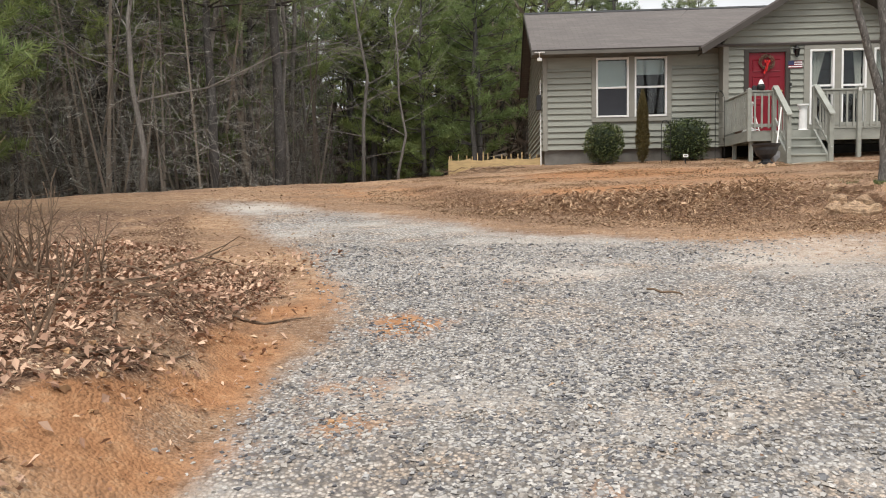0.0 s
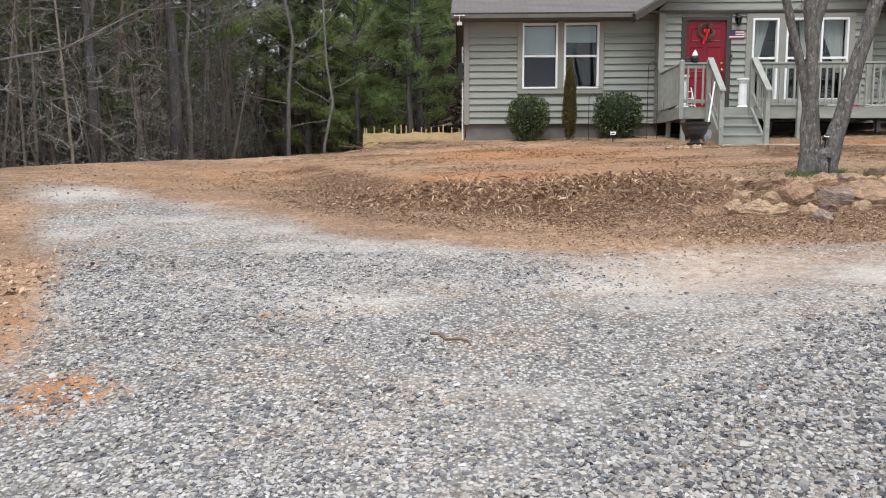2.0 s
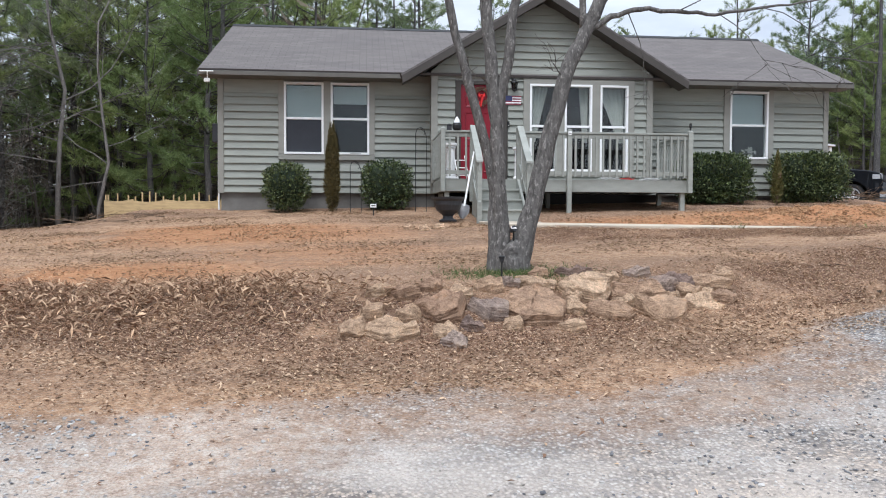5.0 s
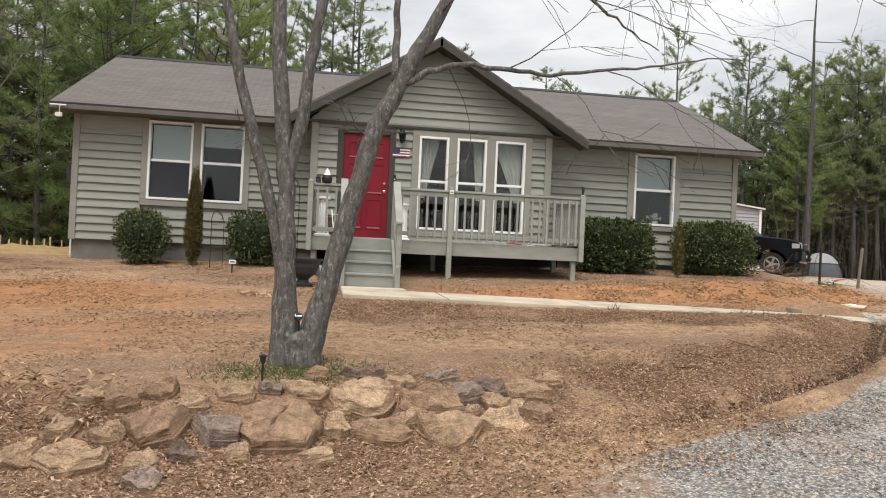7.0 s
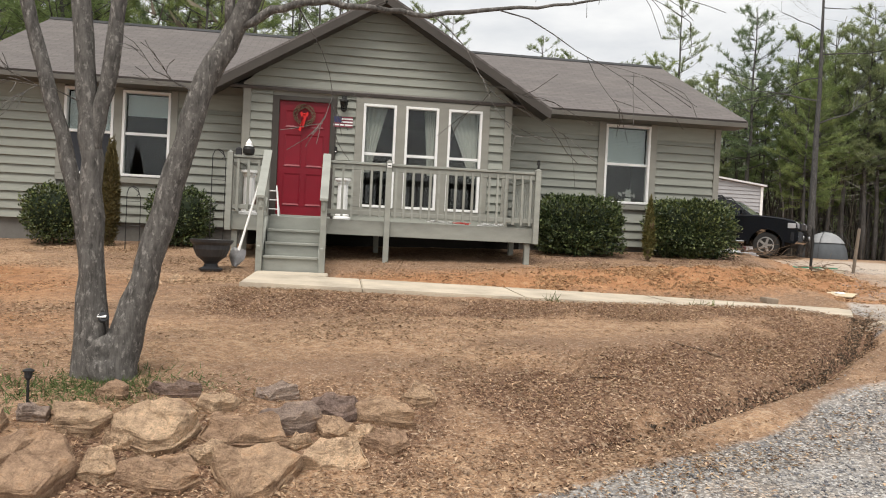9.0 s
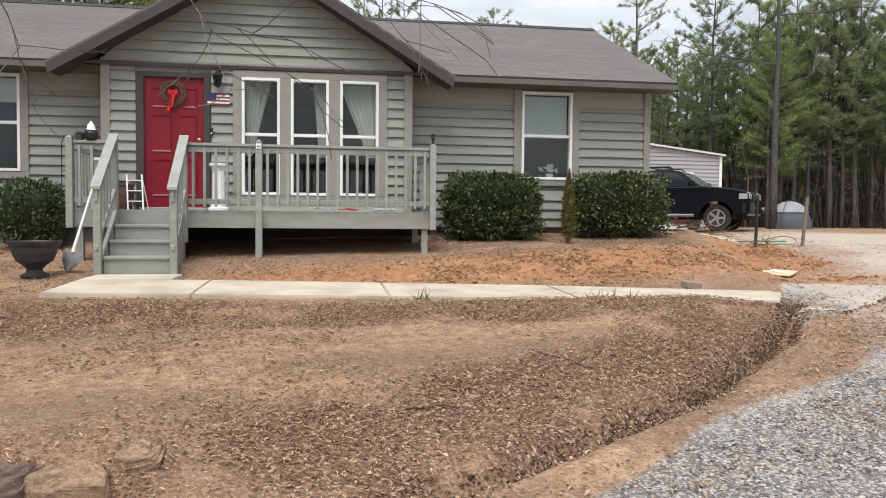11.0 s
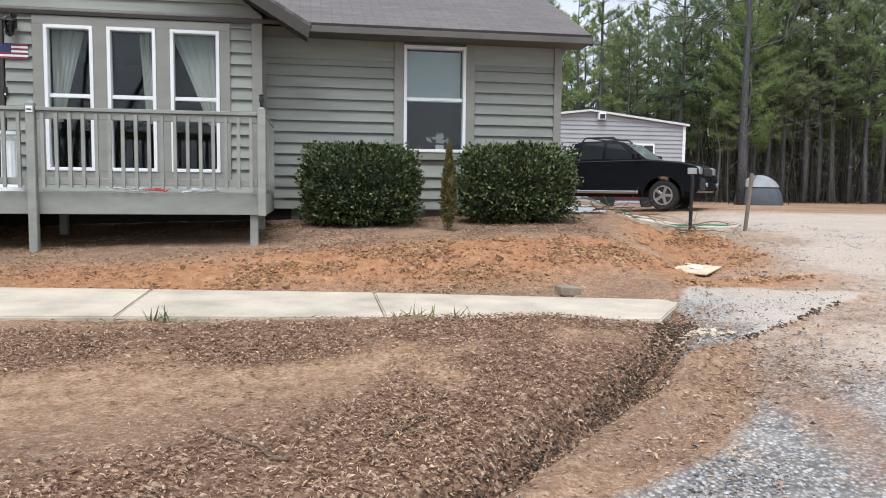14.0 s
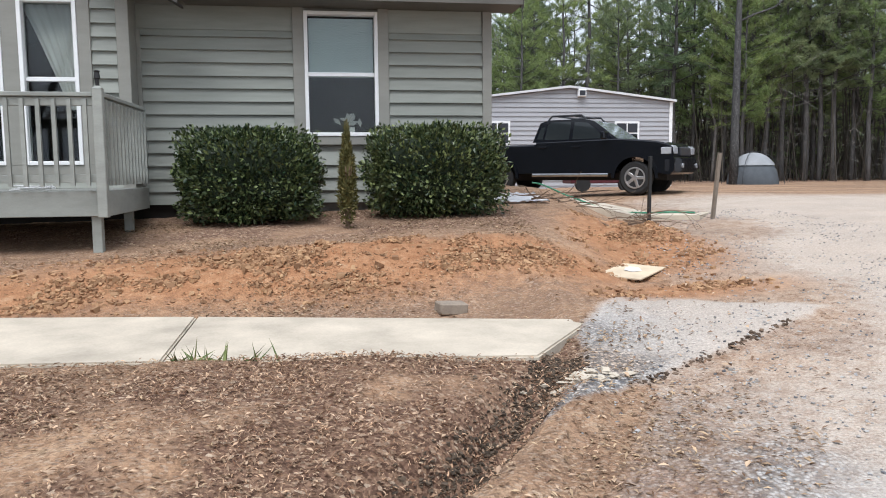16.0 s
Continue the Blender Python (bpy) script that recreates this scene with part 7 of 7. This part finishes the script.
            ar = [(cx + 0.50 * math.cos(math.pi * i / 14), R + 0.50 * math.sin(math.pi * i / 14)) for i in range(15)]
            ir = [(cx + 0.44 * math.cos(math.pi * i / 14), R + 0.44 * math.sin(math.pi * i / 14)) for i in range(15)]
            prism(fl, ar + ir[::-1], "y", s * (HW + 0.035), s * (HW - 0.03))
            part("fender_flare", fl, M["carpaint"], t)
        part("headlight", boxed((0.50, s * 0.68 - 0.18, 0.80), (0.80, s * 0.68 + 0.185, 1.02), 0.05), M["lens"], t, "clear headlight")
        part("turn_signal", boxed((0.55, s * 0.80 - 0.05, 0.85), (0.76, s * 0.80 + 0.063, 0.98), 0.03), M["lens"], t)
        part("fog_lamp", lathe(bmesh.new(), [(0.05, 0), (0.05, 0.03)], 14), M["lens"], t).matrix_local = pose(0.895, s * 0.55, 0.60, 0, 90, 0)
        part("mirror", boxed((-0.68, s * 0.99 - 0.12, 1.17), (-0.58, s * 0.99 + 0.12, 1.34), 0.03), M["carpaint"], t)
        part("running_board", tube(bmesh.new(), [(-0.55, s * 0.93, 0.42), (-2.32, s * 0.93, 0.42)], 0.038, 10), M["chrome"], t, "chrome side step")
        part("roof_bar", tube(bmesh.new(), [(-1.20, s * 0.56, high), (-1.30, s * 0.58, high + 0.09), (-2.0, s * 0.58, high + 0.09), (-2.12, s * 0.56, high - 0.02)], 0.022, 8), M["blackplastic"], t)
        for hx in (-1.32, -2.12):
            part("door_handle", boxed((hx - 0.09, s * (HW + 0.004) - 0.012, 1.01), (hx + 0.09, s * (HW + 0.004) + 0.012, 1.05), 0.006), M["carpaint"], t)
    for bx in (-1.45, -1.85):
        part("cross_bar", tube(bmesh.new(), [(bx, -0.58, high + 0.08), (bx, 0.58, high + 0.08)], 0.018, 8), M["blackplastic"], t)
    ws = [(-0.425, -0.76, 1.19), (-0.425, 0.76, 1.19), (-0.98, 0.64, 1.585), (-0.98, -0.64, 1.585)]
    part("windscreen", pane(ws), M["windscreen"], t, "pale reflecting windscreen")
    part("grille", boxed((0.77, -0.40, 0.80), (0.825, 0.40, 0.99), 0.02), M["blackplastic"], t)
    bm = prism(bmesh.new(), [(0.60, -0.88), (0.80, -0.84), (0.90, -0.60), (0.92, 0.0), (0.90, 0.60), (0.80, 0.84), (0.60, 0.88)], "z", 0.46, 0.76)
    bmesh.ops.bevel(bm, geom=bm.edges[:], offset=0.03, segments=2, affect="EDGES")
    part("bumper", bm, M["carpaint"], t)
    part("underbody", boxed((-3.9, -0.6, 0.30), (0.6, 0.6, 0.50)), M["dark"], t)
    return t


M["windscreen"] = grainy("windscreen_glass", (0.62, 0.68, 0.70), 0.06, 2, 30, 0.06, 0, metal=0.75, spec=0.9)
truck = pickup(19.21, 28.38, float(land(19.0, 28.4)))
truck.rotation_euler = (0, 0, radians(-41))

# ---- the shed ----
M["vinyl"] = grainy("grey_vinyl", (0.37, 0.37, 0.385), 0.06, 2, 40, 0.5, 0.1, per_object=0.06)
M["metalroof"] = grainy("white_metal_roof", (0.62, 0.62, 0.63), 0.08, 2, 40, 0.4, 0.1)


def shed():
    x0, x1, y0, y1, zg, ze, zp = 16.6, 23.75, 36.8, 43.0, 2.1, 5.13, 5.55
    t = thing("shed", "low grey vinyl-sided shed with a shallow gable roof", "shed", at=(20, 37, zg))
    bpy.context.view_layer.update()
    xm = (x0 + x1) / 2
    front = under(part("wall", prism(bmesh.new(), [(x0, zg - 0.4), (x1, zg - 0.4), (x1, ze), (xm, zp), (x0, ze)], "y", y0, y0 + 0.12), M["vinyl"]), t)
    for x in (x0, x1 - 0.12):
        under(part("wall", boxed((x, y0 + 0.12, zg - 0.4), (x + 0.12, y1, ze)), M["vinyl"]), t)
    under(part("wall", boxed((x0 + 0.12, y1 - 0.12, zg - 0.4), (x1 - 0.12, y1, ze)), M["vinyl"]), t)
    z = zg
    while z < zp - 0.1:
        def lim(zz, s):
            k = 1 if zz < ze else max(0.02, 1 - (zz - ze) / (zp - ze))
            return xm + s * k * (x1 - x0) / 2
        bm = bmesh.new()
        a, b, c, d = lim(z, -1), lim(z, 1), lim(z + 0.15, -1), lim(z + 0.15, 1)
        v = [bm.verts.new(p) for p in ((a, y0 - 0.035, z), (b, y0 - 0.035, z), (b, y0, z), (a, y0, z), (c, y0 - 0.008, z + 0.15), (d, y0 - 0.008, z + 0.15), (d, y0, z + 0.15), (c, y0, z + 0.15))]
        for f in ((3, 2, 1, 0), (4, 5, 6, 7), (0, 1, 5, 4), (1, 2, 6, 5), (2, 3, 7, 6), (3, 0, 4, 7)):
            bm.faces.new([v[i] for i in f])
        under(part("vinyl_board", bm, M["vinyl"]), front)
        z += 0.15
    for s in (-1, 1):
        ex = xm + s * ((x1 - x0) / 2 + 0.12)
        sl = (zp - ze) / ((x1 - x0) / 2)
        pts = [(xm, zp + 0.02), (ex, ze - 0.12 * sl + 0.02), (ex, ze - 0.12 * sl + 0.09), (xm, zp + 0.09)]
        under(part("roof", prism(bmesh.new(), pts, "y", y0 - 0.15, y1 + 0.15), M["metalroof"]), t)
    for x in (x0 - 0.02, x1 - 0.09):
        under(part("corner_trim", boxed((x, y0 - 0.05, zg - 0.3), (x + 0.11, y0 - 0.036, ze)), M["white"]), t)
    for wx in (17.35, 21.75):
        w = under(part("window", boxed((wx, y0 - 0.055, 3.72), (wx + 0.86, y0 - 0.037, 4.50)), M["white"]), t)
        for i in range(2):
            for j in range(2):
                px, pz = wx + 0.07 + i * 0.38, 3.79 + j * 0.34
                under(part("pane", boxed((px, y0 - 0.060, pz), (px + 0.34, y0 - 0.0555, pz + 0.30)), M["screen"]), w)
    fl = under(part("flood_light", boxed((20.45, y0 - 0.2, 5.28), (20.72, y0 - 0.04, 5.52), 0.02), M["white"]), t)
    under(part("lens", boxed((20.49, y0 - 0.206, 5.32), (20.68, y0 - 0.2005, 5.48)), M["screen"]), fl)


shed()

# ---- dome tent ----
M["tent"] = grainy("tent_cloth", (0.27, 0.28, 0.29), 0.12, 3, 40, 0.7, 0.15)
M["tentdark"] = grainy("tent_wall_cloth", (0.08, 0.09, 0.10), 0.15, 3, 40, 0.8, 0.15)


def tent(x, y):
    z = float(land(x, y))
    t = thing("dome_tent", "small grey dome tent pitched at the wood's edge", "tent", at=(x, y, z))
    for nm, mat, k0, k1, grow in (("inner_tent", "tentdark", 0.0, 0.55, 1.0), ("rain_fly", "tent", 0.42, 1.0, 1.04)):
        bm = bmesh.new()
        n, rows = 24, 9
        rings = []
        for j in range(rows + 1):
            v = k0 + (k1 - k0) * j / rows
            r = math.cos(v * math.pi / 2) ** 0.95
            rings.append([bm.verts.new((0.92 * grow * r * math.cos(2 * math.pi * i / n) * (1 - 0.06 * abs(math.sin(4 * math.pi * i / n))), 0.95 * grow * r * math.sin(2 * math.pi * i / n), 1.15 * grow * math.sin(v * math.pi / 2) - 0.05)) for i in range(n)])
        for a, b in zip(rings, rings[1:]):
            for i in range(n):
                bm.faces.new((a[i], a[(i + 1) % n], b[(i + 1) % n], b[i]))
        part(nm, bm, M[mat], t, smooth=True)
    for s in (-1, 1):
        part("pole", tube(bmesh.new(), [(1.02 * math.cos(a) * 0.8 * s, 0.95 * math.cos(a) * 0.76, 1.2 * math.sin(a)) for a in np.linspace(0, math.pi, 13)], 0.012, 5), M["blackplastic"], t)


tent(27.6, 38.2)
low = thing("low_trailer", "low dark red trailer frame behind the truck", "trailer", at=(19.6, 32.4, float(land(19.6, 32.4))))
part("bed", boxed((-0.9, -0.4, 0.22), (0.9, 0.4, 0.36), 0.02), grainy("maroon_paint", (0.09, 0.02, 0.025), 0.2, 5, 40, 0.5), low)
for s in (-1, 1):
    part("wheel", lathe(bmesh.new(), [(0.1, -0.06), (0.2, -0.06), (0.2, 0.06), (0.1, 0.06)], 16), M["tyre"], low).matrix_local = pose(s * 0.6, -0.42, 0.2, 90)

# ---- what lies loose on the ground ----
def scatter(n, x0, x1, y0, y1, chance, rng):
    out = np.zeros((0, 2))
    while len(out) < n:
        p = np.stack([rng.uniform(x0, x1, n * 2), rng.uniform(y0, y1, n * 2)], 1)
        out = np.concatenate([out, p[rng.random(len(p)) < chance(p[:, 0], p[:, 1])]])
    return out[:n]


def stones(name, p, lo, hi, rng, mat, label, flat=0.6, lift=0.25):
    """Crushed stone: each chip a skewed block with six uneven faces."""
    n = len(p)
    s = rng.uniform(lo, hi, (n, 1, 1)) * rng.uniform(0.7, 1.3, (n, 1, 1))
    unit = np.array([(-1, -1, -1), (1, -1, -1), (1, 1, -1), (-1, 1, -1), (-1, -1, 1), (1, -1, 1), (1, 1, 1), (-1, 1, 1)], float) * 0.72
    v = unit[None] * rng.uniform(0.6, 1.3, (n, 1, 3)) * s + rng.normal(0, 0.22, (n, 8, 3)) * s
    a, b = rng.uniform(0, 6.28, n), rng.normal(0, 0.5, n)
    ca, sa, cb, sb = np.cos(a)[:, None], np.sin(a)[:, None], np.cos(b)[:, None], np.sin(b)[:, None]
    x0, z0 = v[..., 0] * cb - v[..., 2] * sb, v[..., 0] * sb + v[..., 2] * cb
    x, y = x0 * ca - v[..., 1] * sa, x0 * sa + v[..., 1] * ca
    base = land(p[:, 0], p[:, 1])
    v = np.stack([x + p[:, :1], y + p[:, 1:], z0 * flat + base[:, None] + s[:, 0] * lift], -1).reshape(-1, 3)
    k = np.arange(n)[:, None] * 8
    f = np.concatenate([k + np.array(q) for q in ((3, 2, 1, 0), (4, 5, 6, 7), (0, 1, 5, 4), (1, 2, 6, 5), (2, 3, 7, 6), (3, 0, 4, 7))])
    tagged(mesh_of(name, v, f, M[mat]), label, name.replace("_", " "), kind="stuff")


def litter(name, p, lo, hi, rng, mat, label, wide=0.5, lift=0.02, tilt=0.35):
    n = len(p)
    a = rng.uniform(0, 6.28, n)
    d = np.stack([np.cos(a), np.sin(a), rng.normal(0, tilt, n)], 1)
    s = rng.uniform(lo, hi, (n, 1)) * rng.uniform(0.6, 1.2, (n, 1))
    d /= np.linalg.norm(d, axis=1)[:, None]
    w = np.stack([-d[:, 1], d[:, 0], rng.normal(0, tilt, n)], 1)
    c = np.column_stack([p, land(p[:, 0], p[:, 1]) + rng.uniform(0.002, lift, n) + np.abs(d[:, 2]) * s[:, 0] * 0.4])
    up = np.array([0, 0, 1.0])
    v = np.stack([c - d * s * 0.5, c - w * s * wide * 0.5 + up * s * 0.12, c + d * s * 0.5, c + w * s * wide * 0.5 + up * s * 0.12], 1).reshape(-1, 3)
    k = np.arange(n)[:, None] * 4
    f = np.concatenate([k + np.array([0, 1, 2]), k + np.array([0, 2, 3])])
    tagged(mesh_of(name, v, f, M[mat]), label, name.replace("_", " "), kind="stuff")


rng = np.random.default_rng(77)
around_heap = lambda x, y: mound(x, y, 3.0, 9.0, 1.3, 0.8, 1.0) + mound(x, y, 4.9, 8.2, 0.5, 1.4, 1.0)
in_drive = lambda x, y: np.clip(cover(x, y)[0], 0, 1) ** 2 * (inside(x, y) < -0.4) * np.clip(0.5 + wavy(1.1 * x, 1.1 * y, 3) * 0.9, 0.05, 1) * (1 - 0.5 * np.clip(around_heap(x, y), 0, 1))
stones("loose_gravel", scatter(34000, -0.5, 13.0, 4.5, 16.5, in_drive, rng), 0.005, 0.012, rng, "stone_loose", "fine grey crushed gravel on the drive", 0.6, 0.1)
stones("drive_gravel", scatter(34000, -3.2, 3.2, 3.2, 10.5, lambda x, y: in_drive(x, y) * smooth01((3.0 - x) / 2.2), rng), 0.006, 0.0165, rng, "stone_loose", "loose broken grey stone on the drive", 0.55, 0.05)
stones("side_gravel", scatter(15000, 7.8, 15.6, 9.5, 18.3, lambda x, y: np.clip(cover(x, y)[0] - 1.02, 0, 1) * 3, rng), 0.006, 0.0135, rng, "stone_loose", "loose blue-grey gravel beside the bank", 0.55, 0.05)


def heap(x, y):
    k = (y - 7.86) - (x - 2.17) * 0.78
    return (1 - smooth01((k + 0.2 + 0.2 * wavy(3 * x, 3 * y)) / 0.3)) * (1 - smooth01((x - 3.72 - 0.1 * (9 - y) + 0.15 * wavy(4 * x, 4 * y)) / 0.3)) * (y < 9.4)


stones("coarse_gravel", scatter(12500, 1.2, 4.9, 5.2, 9.5, heap, rng), 0.009, 0.017, rng, "stone_coarse", "patch of coarser broken stone on the drive", 0.8, 0.3)
stones("scattered_stones", scatter(6000, 9, 19, 14, 24, lambda x, y: (inside(x, y) < -0.2) * np.clip(0.3 + 0.6 * wavy(1.3 * x, 1.3 * y), 0.03, 1), rng), 0.004, 0.011, rng, "stone_loose", "scattered small stones on the dusty drive", 0.6, 0.1)
litter("leaf_litter", scatter(76000, -5.2, 14.2, 4.5, 17.1, lambda x, y: np.clip(cover(x, y)[2] - 0.1, 0, 1), rng), 0.012, 0.038, rng, "deadleaf", "fallen brown leaves and bark mulch on the bank", 0.4)
litter("bark_mulch", scatter(66000, -2.5, 14.2, 11.0, 17.3, lambda x, y: np.clip(cover(x, y)[2] - 0.05, 0, 1) * (y < 17.3 - 0.066 * (x - 5.8)), rng), 0.012, 0.04, rng, "mulch", "shredded tan and brown bark mulch on the bank", 0.2, 0.03, 0.5)
litter("wood_chips", scatter(3600, -1, 4.2, 11.8, 13.6, lambda x, y: mound(x, y, 1.9, 12.75, 1.5, 0.4, 1.0) + 0.7 * mound(x, y, 0.4, 13.4, 0.8, 0.35, 1.0), rng), 0.05, 0.13, rng, "mulch", "heap of long splintered wood chips on the bank", 0.2, 0.09, 0.6)
litter("bank_leaves", scatter(12000, -6.5, -1.9, 4.5, 10, lambda x, y: np.clip(cover(x, y)[2] + 0.10 * (x < -2.2), 0, 1), rng), 0.03, 0.08, rng, "bankleaf", "curled brown oak leaves on the cut bank", 0.55, 0.04, 0.5)
litter("lawn_litter", scatter(64000, -3, 14.5, 10.5, 22.2, lambda x, y: (inside(x, y) > -1.3) * np.clip(0.3 + 0.9 * wavy(1.4 * x, 1.9 * y, 5), 0.03, 1), rng), 0.018, 0.055, rng, "straw", "dry grass, straw and wood chips on the lawn", 0.3, 0.015, 0.2)
litter("edge_litter", scatter(16000, -2, 9.5, 9.5, 14, lambda x, y: (inside(x, y) < 0) * np.exp(-((inside(x, y) + 0.6) / 0.6) ** 2), rng), 0.014, 0.05, rng, "deadleaf", "leaf scraps on the dusty verge of the drive", 0.4)
litter("drive_litter", scatter(7000, -6, 16, 5, 20, lambda x, y: (inside(x, y) < 0) * np.clip(0.2 + np.exp(-(inside(x, y) / 1.2) ** 2) + (x < -2.6) * 0.8, 0, 1), rng), 0.02, 0.055, rng, "deadleaf", "thin scatter of leaves along the drive", 0.45)
lumpy = lambda x, y: np.clip(cover(x, y)[1] - 0.3, 0, 1) ** 2 * np.where((y > 18) & (x > 9), 1.0, 0.06) * np.clip(0.2 + 1.3 * wavy(2.7 * x, 3.1 * y, 6), 0.03, 1)
stones("clay_crumbs", scatter(5000, -4, 17.5, 4.5, 22.6, lumpy, rng), 0.006, 0.022, rng, "clod", "fine crumbs of orange clay", 0.8, 0.2)
stones("clay_clods", scatter(1100, 9, 17.0, 18.4, 22.6, lumpy, rng), 0.012, 0.034, rng, "clod", "broken lumps of orange and brown clay", 0.8, 0.15)
ditch_at = lambda x, y: np.exp(-((inside(x, y) - trench(x)) / 0.09) ** 2) * smooth01((x - 8.4) / 1.8) * (x < 13.8)
stones("ditch_soil", scatter(9000, 8.0, 14, 12, 17, ditch_at, rng), 0.006, 0.015, rng, "crumb", "dark soil crumbs in the shallow ditch", 0.6, 0.1)
s = rng.uniform(0, 1, 150)
line = np.column_stack([13.85 + 1.6 * s, 16.47 + 0.93 * s]) + rng.normal(0, 0.018, (150, 2))
stones("soil_crumbs", line, 0.006, 0.016, rng, "crumb", "dark soil crumbs along the rim of fresh gravel", 0.6, 0.2)
stones("concrete_scraps", rng.normal(0, 1, (45, 2)) * (0.13, 0.06) + (13.62, 16.6), 0.012, 0.035, rng, "concrete", "pale broken concrete scraps at the path's end", 0.4, 0.3)


def grass(p, h, rng, name, label):
    n = len(p)
    c = np.column_stack([p, land(p[:, 0], p[:, 1])])
    v, f = tufts(c, h, rng, 1, -0.6)
    tagged(mesh_of(name, v, f, M["grass"]), label, "grass", kind="stuff")


around = lambda cx, cy, r: (lambda x, y: np.exp(-(((x - cx) / r) ** 2 + ((y - cy) / (r * 0.7)) ** 2)))
grass(scatter(2600, 4.2, 6.6, 12.9, 14.6, around(5.3, 13.55, 0.5), rng), 0.055, rng, "grass_tuft", "thin green grass round the tree's foot")
for gx, gy in ((11.42, 16.99), (11.56, 16.98), (11.84, 16.96), (9.6, 17.11)):
    grass(scatter(16, gx - 0.1, gx + 0.1, gy - 0.06, gy + 0.03, lambda x, y: np.ones_like(x), rng), 0.13, rng, "weed_tuft", "small weed at the path's edge")
